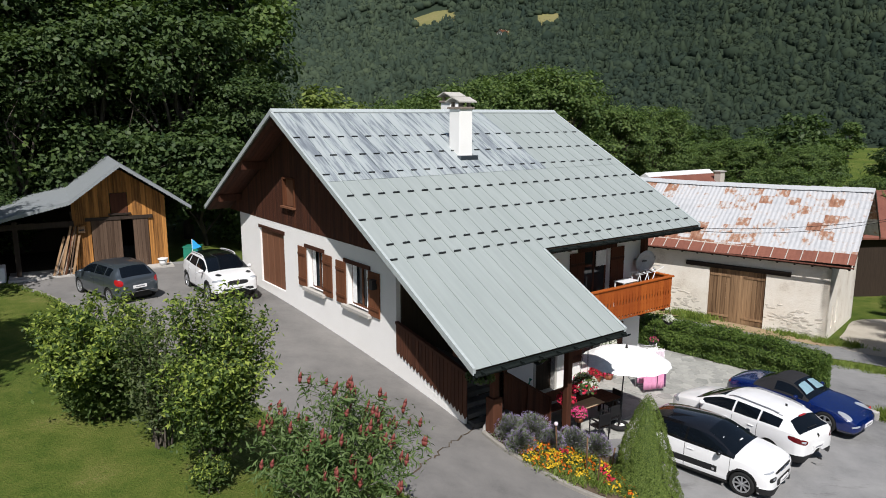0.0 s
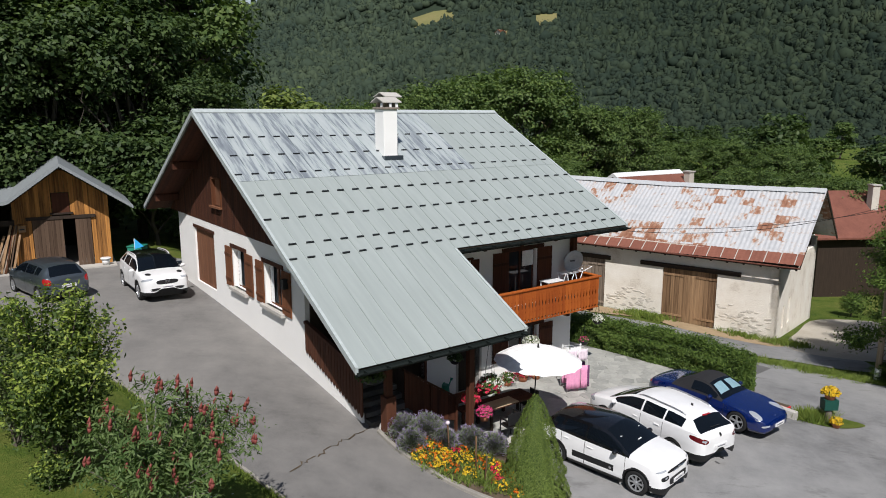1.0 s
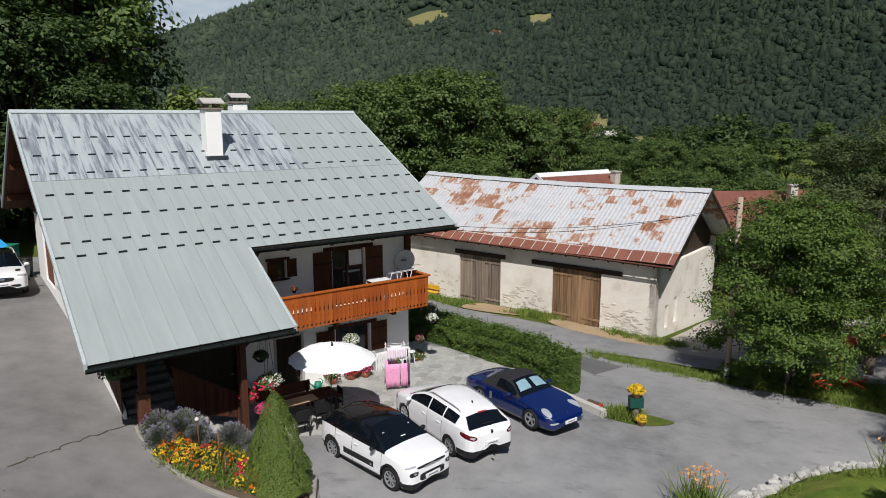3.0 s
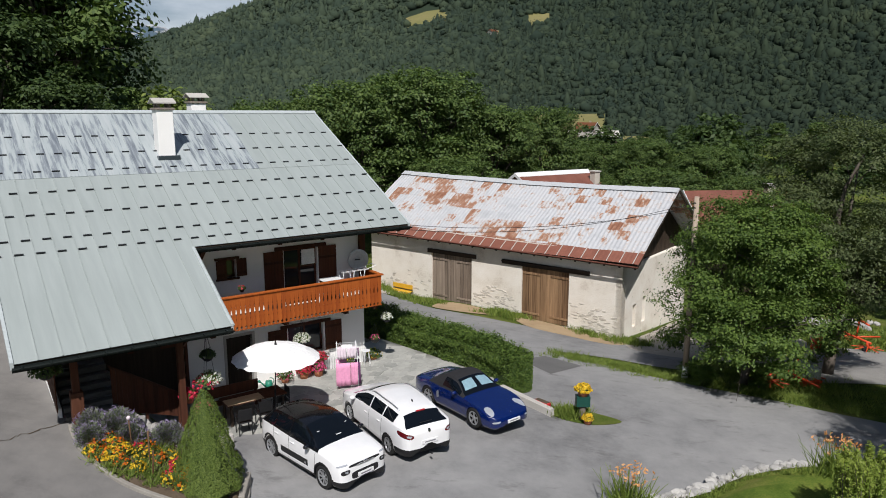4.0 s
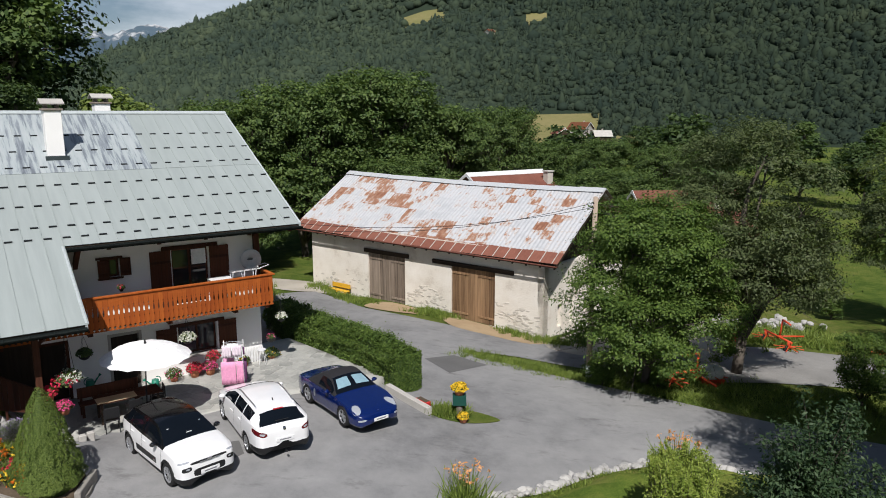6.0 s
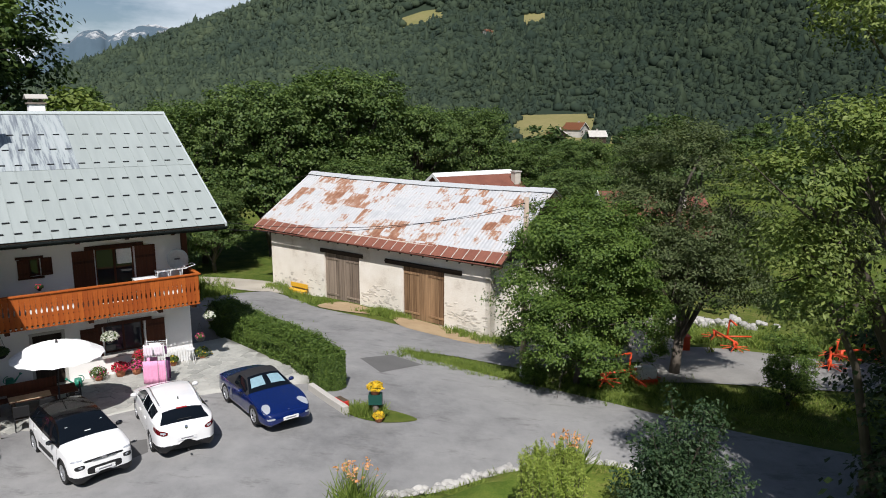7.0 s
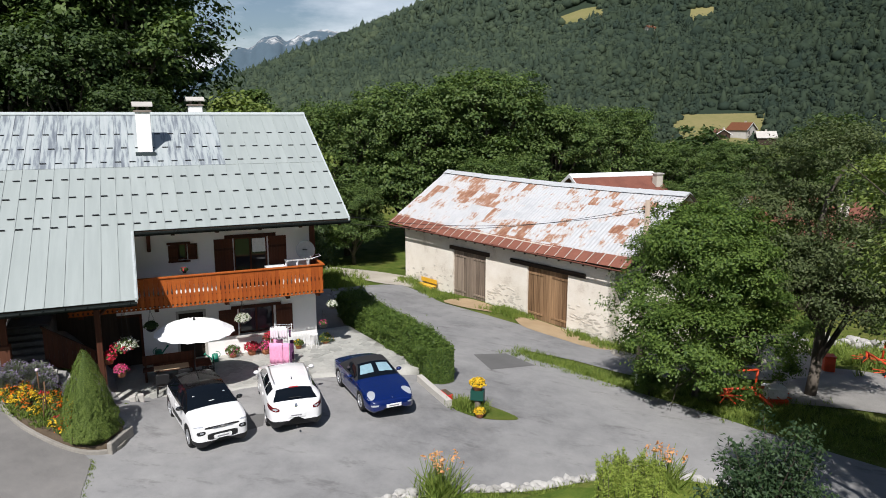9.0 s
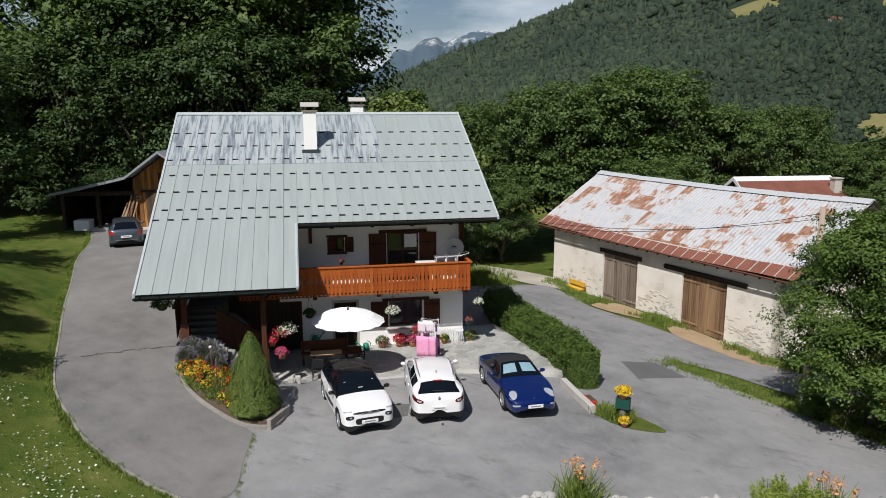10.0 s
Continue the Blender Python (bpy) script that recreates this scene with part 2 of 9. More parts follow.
RENDER_WHITE = two_scale("white roughcast render", (0.82, 0.805, 0.775), (0.91, 0.895, 0.87), 0.45, 32.0, 0.92, bump=0.35)
CONCRETE = two_scale("grey concrete", (0.36, 0.34, 0.31), (0.52, 0.50, 0.46), 0.9, 22.0, 0.92)
STONE = two_scale("pale limestone", (0.27, 0.265, 0.25), (0.48, 0.465, 0.44), 1.0, 9.0, 0.92, per="object")
RUBBLE = two_scale("rubble stone", (0.40, 0.365, 0.315), (0.62, 0.575, 0.505), 1.0, 9.0, 0.95, per="object", contrast=0.3)
SLATE = two_scale("grey-green stone paving", (0.24, 0.245, 0.225), (0.42, 0.415, 0.38), 0.7, 9.0, 0.85, per="object")
ROOF_CLEAN, ROOF_STREAK, RUST_ROOF = clean_roof(), streaked_roof(), rusty_roof()
RUST_DARK = two_scale("rust-brown sheet", (0.13, 0.048, 0.034), (0.235, 0.092, 0.062), 1.0, 9.0, 0.8, per="island")
ROOF_EDGE = plain("pale roof edge trim", (0.42, 0.46, 0.46), 0.45)
GUTTER = plain("dark green-black gutter", (0.010, 0.014, 0.013), 0.7, 0.0, 0.15)
SNOW_GUARD = plain("dark snow guard bar", (0.012, 0.014, 0.016), 0.6)
BROWN_WOOD = board_mat("dark brown stained boards", (0.032, 0.0115, 0.0065), (0.105, 0.036, 0.018))
SHUTTER_WOOD = board_mat("red-brown shutter boards", (0.075, 0.026, 0.011), (0.17, 0.066, 0.030))
DOOR_WOOD = board_mat("brown painted door boards", (0.13, 0.055, 0.028), (0.22, 0.10, 0.055))
ORANGE_WOOD = board_mat("orange varnished spruce boards", (0.24, 0.048, 0.007), (0.46, 0.120, 0.018))
HONEY_WOOD = board_mat("honey larch boards weathered dark in runs", (0.034, 0.012, 0.005), (0.68, 0.31, 0.08), (12.0, 12.0, 0.55))
OLD_PLANK = board_mat("weathered brown planks", (0.060, 0.030, 0.015), (0.42, 0.265, 0.145), (9.0, 9.0, 0.30))
GREY_PLANK = board_mat("silvered grey-brown planks", (0.085, 0.064, 0.049), (0.40, 0.32, 0.25), (9.0, 9.0, 0.35))
RAIL_WOOD = board_mat("dark red-brown balustrade boards", (0.045, 0.016, 0.009), (0.11, 0.042, 0.022))
PALE_PLY = two_scale("pale plywood", (0.42, 0.31, 0.19), (0.58, 0.46, 0.31), 1.0, 12.0, 0.7, stretch=(1, 6, 1))
CAP_STONE = two_scale("brown weathered cap slab", (0.17, 0.14, 0.115), (0.30, 0.255, 0.215), 1.5, 14.0, 0.9)
# much darker than CONCRETE; for the stair and porch wall under the long roof
DARK_STONE = two_scale("dark grey stone", (0.06, 0.057, 0.052), (0.15, 0.145, 0.135), 1.5, 14.0, 0.95)
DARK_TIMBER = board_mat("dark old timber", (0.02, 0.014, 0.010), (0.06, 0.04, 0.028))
BARN_WALL = lime_wall()
# lighter copy of BARN_WALL, making up in colour for weak sun on the gable
BARN_GABLE = lime_wall("lime render brightened for the gable", 1.15)
GLASS_DARK = glass_mat("window glass")
CAR_GLASS = glass_mat("tinted car glass", (0.004, 0.006, 0.009), 0.03)
CAR_GLASS.node_tree.nodes["Principled BSDF"].inputs["Specular IOR Level"].default_value = 0.35
WHITE_PLASTIC = plain("white plastic", (0.78, 0.78, 0.77), 0.4)
WHITE_METAL = plain("white lacquered metal", (0.75, 0.75, 0.75), 0.35)
CLOTH_WHITE = plain("white canvas", (0.84, 0.84, 0.83), 0.9)
BLACK_PLASTIC = plain("black plastic", (0.012, 0.012, 0.013), 0.5)
TYRE = plain("tyre rubber", (0.012, 0.012, 0.012), 0.85)
ALLOY = plain("silver alloy", (0.55, 0.56, 0.58), 0.3, 0.8)
CHROME = plain("bright metal", (0.7, 0.7, 0.7), 0.2, 1.0)
PAINT_WHITE, PAINT_BLUE = paint_mat("white car paint", (0.80, 0.80, 0.80)), paint_mat("dark blue car paint", (0.0008, 0.010, 0.085), 0.08, 1.0)
PAINT_GREY, PAINT_BLACK = paint_mat("blue-grey metallic car paint", (0.085, 0.105, 0.125), 0.2, 1.0, 0.6), paint_mat("black car paint", (0.006, 0.006, 0.007), 0.02, 1.0)
RED_LAMP, CLEAR_LAMP = glass_mat("red lamp glass", (0.35, 0.01, 0.012), 0.1), glass_mat("clear lamp glass", (0.34, 0.36, 0.39), 0.1)
PLATE = plain("white number plate", (0.75, 0.75, 0.75), 0.5)
INK = plain("dark lettering", (0.03, 0.03, 0.04), 0.6)
RED_PAINT = plain("orange-red machine paint", (0.62, 0.07, 0.02), 0.5)
TERRACOTTA = plain("terracotta", (0.42, 0.16, 0.08), 0.85)
GREEN_PLASTIC = plain("green plastic", (0.02, 0.20, 0.13), 0.45)
YELLOW_PAINT = plain("yellow paint", (0.62, 0.36, 0.03), 0.6)
PINK_CLOTH = plain("pink cloth", (0.75, 0.32, 0.50), 0.95)
PURPLE_CLOTH = plain("purple striped cloth", (0.14, 0.05, 0.13), 0.95)
PALE_CLOTH = plain("pale printed cloth", (0.70, 0.60, 0.66), 0.95)
BLUE_CLOTH = plain("bright blue cloth", (0.03, 0.35, 0.70), 0.9)
BARK = board_mat("grey-brown bark", (0.035, 0.028, 0.022), (0.13, 0.11, 0.09), (5.0, 5.0, 1.2))
PALE_BARK = board_mat("pale grey bark", (0.16, 0.15, 0.13), (0.34, 0.32, 0.28), (6.0, 6.0, 1.5))
LEAF_PLUM = leaf_mat("glossy dark shrub leaves", (0.022, 0.050, 0.022), (0.085, 0.135, 0.060))
LEAF_DARK = leaf_mat("dark woodland leaves", (0.024, 0.049, 0.018), (0.092, 0.138, 0.043))
# shaded counterpart of LEAF_BRIGHT: deep tree shade is put into the leaf colour
LEAF_GLOOM = leaf_mat("walnut leaves darkened for shade", (0.014, 0.029, 0.010), (0.055, 0.085, 0.028), 0.2)
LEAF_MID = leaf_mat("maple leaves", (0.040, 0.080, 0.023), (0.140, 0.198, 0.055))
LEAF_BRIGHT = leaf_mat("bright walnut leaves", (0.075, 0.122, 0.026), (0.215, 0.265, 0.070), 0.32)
LEAF_GREY = leaf_mat("grey-green leaves", (0.050, 0.075, 0.028), (0.130, 0.160, 0.065))
LEAF_SHRUB = leaf_mat("shrub leaves", (0.034, 0.070, 0.017), (0.128, 0.180, 0.048))
LEAF_SUMAC = leaf_mat("sumac leaflets", (0.060, 0.115, 0.030), (0.170, 0.235, 0.085))
LEAF_HEDGE = leaf_mat("clipped hedge leaves", (0.036, 0.076, 0.015), (0.145, 0.212, 0.044), 0.3)
LEAF_SPRUCE = leaf_mat("dense dwarf spruce needles", (0.075, 0.125, 0.022), (0.195, 0.255, 0.060), 0.25)
LEAF_LAVENDER = leaf_mat("grey lavender stems", (0.11, 0.145, 0.085), (0.27, 0.30, 0.22), 0.3)
PETAL_LILAC = leaf_mat("lavender spikes", (0.20, 0.15, 0.30), (0.40, 0.33, 0.52), 0.3)
PETAL_YELLOW = leaf_mat("yellow petals", (0.62, 0.36, 0.01), (0.85, 0.62, 0.05), 0.25)
PETAL_ORANGE = leaf_mat("orange petals", (0.55, 0.10, 0.01), (0.80, 0.24, 0.02), 0.25)
PETAL_RED = leaf_mat("red geranium petals", (0.50, 0.012, 0.03), (0.72, 0.05, 0.12), 0.25)
PETAL_PINK = leaf_mat("pink petals", (0.62, 0.02, 0.16), (0.80, 0.14, 0.34), 0.25)
PETAL_WHITE = leaf_mat("white petals", (0.60, 0.60, 0.52), (0.80, 0.80, 0.76), 0.25)
SUMAC_CONE = leaf_mat("crimson sumac cones", (0.17, 0.038, 0.034), (0.31, 0.095, 0.08), 0.1)
LEAF_TIP = leaf_mat("young yellow-green shoots", (0.170, 0.250, 0.040), (0.36, 0.42, 0.09))
LEAF_ELDER = leaf_mat("light elder leaves", (0.036, 0.078, 0.016), (0.150, 0.222, 0.046))
GRASS_BLADE = leaf_mat("long grass blades", (0.085, 0.142, 0.022), (0.24, 0.30, 0.066), 0.3)
PETAL_SALMON = leaf_mat("salmon day lily petals", (0.62, 0.25, 0.08), (0.80, 0.45, 0.22), 0.25)
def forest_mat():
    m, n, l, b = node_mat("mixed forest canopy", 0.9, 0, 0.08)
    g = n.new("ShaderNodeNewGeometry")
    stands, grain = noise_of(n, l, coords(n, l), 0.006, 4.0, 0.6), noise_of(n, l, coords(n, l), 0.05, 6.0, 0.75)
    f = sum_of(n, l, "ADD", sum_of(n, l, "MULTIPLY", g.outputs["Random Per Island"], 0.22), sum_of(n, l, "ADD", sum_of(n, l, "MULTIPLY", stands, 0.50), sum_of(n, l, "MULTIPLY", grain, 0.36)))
    # light and dark canopy tones; the light one stands in for distance haze
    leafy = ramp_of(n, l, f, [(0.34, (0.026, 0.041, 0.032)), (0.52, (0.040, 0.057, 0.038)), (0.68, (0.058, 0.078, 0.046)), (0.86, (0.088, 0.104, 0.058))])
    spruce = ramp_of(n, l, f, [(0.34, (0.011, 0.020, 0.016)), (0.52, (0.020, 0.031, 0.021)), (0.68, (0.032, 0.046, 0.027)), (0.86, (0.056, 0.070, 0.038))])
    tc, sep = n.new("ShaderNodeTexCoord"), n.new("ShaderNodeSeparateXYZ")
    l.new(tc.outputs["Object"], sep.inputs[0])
    # the dark tone's share grows rightwards, keeping the left haze-light; it wanders with stands
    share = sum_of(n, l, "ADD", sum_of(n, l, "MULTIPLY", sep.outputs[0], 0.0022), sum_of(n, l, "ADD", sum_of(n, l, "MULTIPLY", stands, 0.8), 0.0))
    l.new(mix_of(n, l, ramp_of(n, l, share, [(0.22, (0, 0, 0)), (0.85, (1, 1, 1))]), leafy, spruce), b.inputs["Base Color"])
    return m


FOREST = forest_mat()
DRY_MEADOW = two_scale("mown straw-green meadow", (0.130, 0.140, 0.050), (0.240, 0.200, 0.095), 0.03, 0.4, 0.95, spec=0.05, bump=0)
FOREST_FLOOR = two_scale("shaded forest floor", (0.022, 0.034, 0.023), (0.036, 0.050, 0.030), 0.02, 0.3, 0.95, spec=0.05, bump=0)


def crag_mat():
    """Bare limestone that breaks out of dark woods the higher it gets; distance haze is mixed in as blue."""
    m, n, l, b = node_mat("limestone crags over haze-blue woods", 0.95, 0, 0.1)
    tc, sep = n.new("ShaderNodeTexCoord"), n.new("ShaderNodeSeparateXYZ")
    l.new(tc.outputs["Object"], sep.inputs[0])
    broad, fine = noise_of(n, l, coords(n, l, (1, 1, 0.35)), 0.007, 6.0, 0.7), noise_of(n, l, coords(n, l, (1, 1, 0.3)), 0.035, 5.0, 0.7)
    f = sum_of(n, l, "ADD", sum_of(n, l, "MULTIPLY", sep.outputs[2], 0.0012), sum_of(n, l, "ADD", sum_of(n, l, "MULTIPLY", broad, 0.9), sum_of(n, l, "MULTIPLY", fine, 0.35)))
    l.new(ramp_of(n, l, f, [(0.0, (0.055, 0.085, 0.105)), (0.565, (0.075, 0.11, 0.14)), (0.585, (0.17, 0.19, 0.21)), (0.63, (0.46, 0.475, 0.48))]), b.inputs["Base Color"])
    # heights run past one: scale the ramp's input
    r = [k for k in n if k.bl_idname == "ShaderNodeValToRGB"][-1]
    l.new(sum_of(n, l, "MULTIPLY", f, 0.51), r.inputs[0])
    return m


ROCK = crag_mat()

# ---- helpers of this scene ----
def sp(x, k=1.0):
    return k * math.log1p(math.exp(min(x / k, 40.0)))


def ease(a, b, x):
    t = min(1.0, max(0.0, (x - a) / (b - a)))
    return t * t * (3 - 2 * t)


def gz(x, y):
    """Height of the bare ground: a yard that climbs to the left and falls to the right and the back."""
    up = 3.1 * (1 - math.exp(-sp(5.8 - x, 0.4) / 6.5))
    behind = ease(33, 41, y)
    up *= 1 - behind * ease(-14, -5, x)
    down = 0.12 * (sp(x - 12) - 0.7 * sp(x - 21)) + 0.095 * sp(y - 24) * max(ease(2, 9, x), 0.75 * behind * ease(-12, -1, x)) * (1 - ease(48, 90, y))
    # level under the terrace
    u, v = 0.806 * (x + 5.9) + 0.592 * (y - 24.5), 0.592 * (x + 5.9) - 0.806 * (y - 24.5)
    up *= 1 - ease(2.8, 4.3, u) * (1 - ease(9.9, 11.3, v)) * ease(-8, -6.4, v)
    # the lawn beside the drive is a bank above its kerb
    off = -0.66 * (x - 0.2) - 0.75 * (y - 12.75)
    bank = 1.15 * ease(0.15, 3.6, off) * ease(-15, -9, x) * (1 - ease(0.0, 5.0, x))
    return up - min(down, 4.0 + 0.02 * down) + bank


def empty(name, m=Matrix(), **tags):
    ob = new(name)
    ob.matrix_world = m
    return tagged(ob, **tags)


def part(name, bm, material, parent=None, label=""):
    """Links a bmesh as one mesh object, under a thing where parent is given."""
    me = bpy.data.meshes.new(name)
    bm.to_mesh(me)
    bm.free()
    for k in material if isinstance(material, (list, tuple)) else (material,):
        me.materials.append(k)
    ob = new(name, me)
    if parent:
        ob.parent = parent
    return tagged(ob, label=label)


def box(bm, x0, x1, y0, y1, z0, z1, m=None, mat=0):
    vs = [bm.verts.new((x, y, z)) for z in (z0, z1) for y in (y0, y1) for x in (x0, x1)]
    fs = [bm.faces.new([vs[i] for i in q]) for q in ((0, 2, 3, 1), (4, 5, 7, 6), (0, 1, 5, 4), (2, 6, 7, 3), (0, 4, 6, 2), (1, 3, 7, 5))]
    for f in fs:
        f.material_index = mat
    if m is not None:
        bmesh.ops.transform(bm, matrix=m, verts=vs)
    return vs, fs


def bevelled(bm, width=0.01, segments=1):
    bmesh.ops.bevel(bm, geom=bm.edges[:], offset=width, segments=segments, affect="EDGES", clamp_overlap=True)
    return bm


def boxed(x0, x1, y0, y1, z0, z1, bevel=0.0):
    bm = bmesh.new()
    box(bm, x0, x1, y0, y1, z0, z1)
    return bevelled(bm, bevel) if bevel else bm


def rod(bm, a, b, r0, r1=None, sides=8, cap=True):
    a, b = Vector(a), Vector(b)
    r1 = r0 if r1 is None else r1
    q = (b - a).to_track_quat("Z", "Y")
    rings = [[bm.verts.new(p + q @ Vector((r * math.cos(2 * math.pi * i / sides), r * math.sin(2 * math.pi * i / sides), 0))) for i in range(sides)] for p, r in ((a, r0), (b, r1))]
    for i in range(sides):
        f = bm.faces.new((rings[0][i], rings[0][(i + 1) % sides], rings[1][(i + 1) % sides], rings[1][i]))
        f.smooth = sides > 5
    if cap:
        bm.faces.new(rings[0][::-1])
        bm.faces.new(rings[1])
    return rings


def prism(bm, outline, y0, y1, axis="y", mat=0):
    """An outline in the (x, z) plane drawn out along y (or, for axis 'x', in (y, z) along x; for 'z', in (x, y) along z)."""
    place = {"y": lambda a, b, c: (a, c, b), "x": lambda a, b, c: (c, a, b), "z": lambda a, b, c: (a, b, c)}[axis]
    lo, hi = ([bm.verts.new(place(a, b, c)) for a, b in outline] for c in (y0, y1))
    fs = [bm.faces.new(lo), bm.faces.new(hi[::-1])]
    for i in range(len(lo)):
        j = (i + 1) % len(lo)
        fs.append(bm.faces.new((lo[j], lo[i], hi[i], hi[j])))
    for f in fs:
        f.material_index = mat
    bmesh.ops.recalc_face_normals(bm, faces=fs)
    return fs


def smooth_line(points, closed=True, steps=6):
    """A Catmull-Rom curve through the points."""
    pts, out, n = [Vector((*p, 0)) for p in points], [], len(points)
    for i in range(n if closed else n - 1):
        a, b, c, d = (pts[(i + k) % n] if closed else pts[min(max(i + k, 0), n - 1)] for k in (-1, 0, 1, 2))
        for s in range(steps):
            t = s / steps
            p = 0.5 * (2 * b + (c - a) * t + (2 * a - 5 * b + 4 * c - d) * t * t + (3 * b - a - 3 * c + d) * t ** 3)
            out.append((p.x, p.y))
    if not closed:
        out.append((pts[-1].x, pts[-1].y))
    return out


def sheet(name, outline, lift, material, step=1.0, height=gz, thick=0.0):
    """A surface with that outline, lying on the ground."""
    bm = bmesh.new()
    vs = [bm.verts.new((x, y, 0)) for x, y in outline]
    es = [bm.edges.new((vs[i], vs[(i + 1) % len(vs)])) for i in range(len(vs))]
    bmesh.ops.triangle_fill(bm, use_beauty=True, use_dissolve=False, edges=es)
    for axis in (0, 1):
        lo, hi = min(p[axis] for p in outline), max(p[axis] for p in outline)
        k = lo + step
        while k < hi:
            co, no = [0, 0, 0], [0, 0, 0]
            co[axis], no[axis] = k, 1
            bmesh.ops.bisect_plane(bm, geom=bm.verts[:] + bm.edges[:] + bm.faces[:], plane_co=co, plane_no=no, dist=1e-5)
            k += step
    for v in bm.verts:
        v.co.z = height(v.co.x, v.co.y) + lift
    bmesh.ops.recalc_face_normals(bm, faces=bm.faces)
    if sum(f.normal.z for f in bm.faces) < 0:
        bmesh.ops.reverse_faces(bm, faces=bm.faces)
    if thick:
        r = bmesh.ops.extrude_face_region(bm, geom=bm.faces[:])
        for v in r["geom"]:
            if isinstance(v, bmesh.types.BMVert):
                v.co.z -= thick
        bmesh.ops.recalc_face_normals(bm, faces=bm.faces)
    for f in bm.faces:
        f.smooth = True
    return part(name, bm, material)

# ---- land ----
def skyline(a):
    """Height of the wooded ridge above the eye, in degrees, by the bearing from the yard."""
    stops = [(-180, 3), (-60, 4), (-40, 0.5), (-33, 1.4), (-30, 2.4), (-27.6, 3.4), (-24.1, 4.9), (-21.7, 5.7), (-20.4, 6.3), (-14.3, 8.4), (-6, 12.5), (5, 17), (40, 18), (90, 12), (180, 3)]
    for (p, e), (q, f) in zip(stops, stops[1:]):
        if p <= a <= q:
            return e + (f - e) * ease(p, q, a) if q - p > 20 else e + (f - e) * (a - p) / (q - p)


def land(x, y):
    """Ground, valley floor and the mountain side beyond it."""
    dx, dy = x - 12, y
    d, a = math.hypot(dx, dy), math.degrees(math.atan2(dx, dy))
    near = gz(x, y) * (1 - ease(70, 170, d)) - 3.5 * ease(70, 170, d)
    top = 1150 * math.tan(radians(skyline(a))) + 4
    rise = top * max(0.0, min(1.0, (d - 330) / 820)) ** 1.35
    wavy = (noise.noise((x / 190, y / 190, 3.1)) * 0.16 + noise.noise((x / 60, y / 60, 7.7)) * 0.05) * rise
    # the wood behind the shed climbs a bank
    bank = 5 * ease(-16, -45, x) * ease(24, 60, y) * (1 - ease(120, 250, d))
    return near + rise + wavy * (1 - ease(1050, 1250, d)) + bank


bm = bmesh.new()
prev, N = None, 220
for r in [1.2 * 1.066 ** i for i in range(130)]:
    if r > 4300:
        break
    ring = [bm.verts.new((12 + r * math.sin(2 * math.pi * i / N), 22 + r * math.cos(2 * math.pi * i / N), 0)) for i in range(N)]
    for v in ring:
        v.co.z = land(v.co.x, v.co.y) - 0.03
    if prev:
        for i in range(N):
            bm.faces.new((prev[i], prev[(i + 1) % N], ring[(i + 1) % N], ring[i])).smooth = True
    else:
        bm.faces.new(ring)
    prev = ring
bmesh.ops.recalc_face_normals(bm, faces=bm.faces)
# meadows left open in the wooded mountain side: bearing, distance and their half widths
CLEAR = [(-2.0, 732, 1.6, 26), (0.9, 690, 0.9, 13), (7.0, 672, 1.3, 22), (3.5, 640, 0.9, 18), (9.4, 368, 3.2, 40), (15.6, 345, 1.6, 14), (33.5, 350, 2.0, 14)]
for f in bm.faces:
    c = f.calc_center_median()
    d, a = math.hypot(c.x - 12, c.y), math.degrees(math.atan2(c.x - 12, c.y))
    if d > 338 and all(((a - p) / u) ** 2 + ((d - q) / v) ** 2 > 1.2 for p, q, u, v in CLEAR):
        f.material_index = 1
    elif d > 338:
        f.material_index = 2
ground = tagged(part("ground", bm, GRASS), kind="structure", label="mown lawn and meadow grass")
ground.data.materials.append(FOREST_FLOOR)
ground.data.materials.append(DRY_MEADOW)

HOUSE_AXES = pose(-5.9, 24.5, 0, 0, 0, 36.3)
DRIVE_EDGE = [(-17.8, 28.6), (-14.8, 26.2), (-11.5, 22.8), (-7.7, 19.5), (-5, 17.1), (-2.4, 14.9), (0.2, 12.75), (2.0, 11.85), (3.7, 11.4), (6.4, 11.6)]
BED_EDGE = [(1.05, 17.1), (1.57, 16.4), (2.3, 15.75), (3.3, 15.25), (4.4, 15.15), (5.35, 15.35), (5.95, 16.0), (5.75, 16.9)]
STONE_EDGE = [(13.9, 14.6), (14.6, 15.75), (16.2, 16.85), (17.9, 17.7), (19.6, 19.0), (21.6, 19.9), (23.2, 20.0), (24.6, 19.3), (25.8, 17.8), (26.4, 15.5), (26.6, 12.5), (26.6, 6.0)]
YARD = DRIVE_EDGE + [(8.2, 10.4), (9, 5), (13.5, 5), (13.4, 11)] + STONE_EDGE[:9] + [(27.6, 17.4), (31, 16.9), (36, 15.6), (42, 13.5), (43, 17.2), (36, 20.2), (30, 22.6), (26.4, 24.6), (23.2, 26.9), (20.0, 28.8), (17.6, 30.3), (15.9, 31.5), (18.6, 31.5), (22.4, 30.4), (23, 33.5), (20, 35.4), (15, 37.4), (10.5, 40.2), (8.2, 43.4), (5.3, 43.2), (3.0, 41.0), (1.6, 38.6), (0.9, 36.6), (4.5, 31), (4, 27), (-5, 29), (-10, 34), (-12.6, 33.3), (-16.5, 31.2)]
tagged(sheet("road", smooth_line(YARD, True, 4), 0.012, ASPHALT, 0.8), kind="structure", label="worn grey asphalt yard, drive and road")
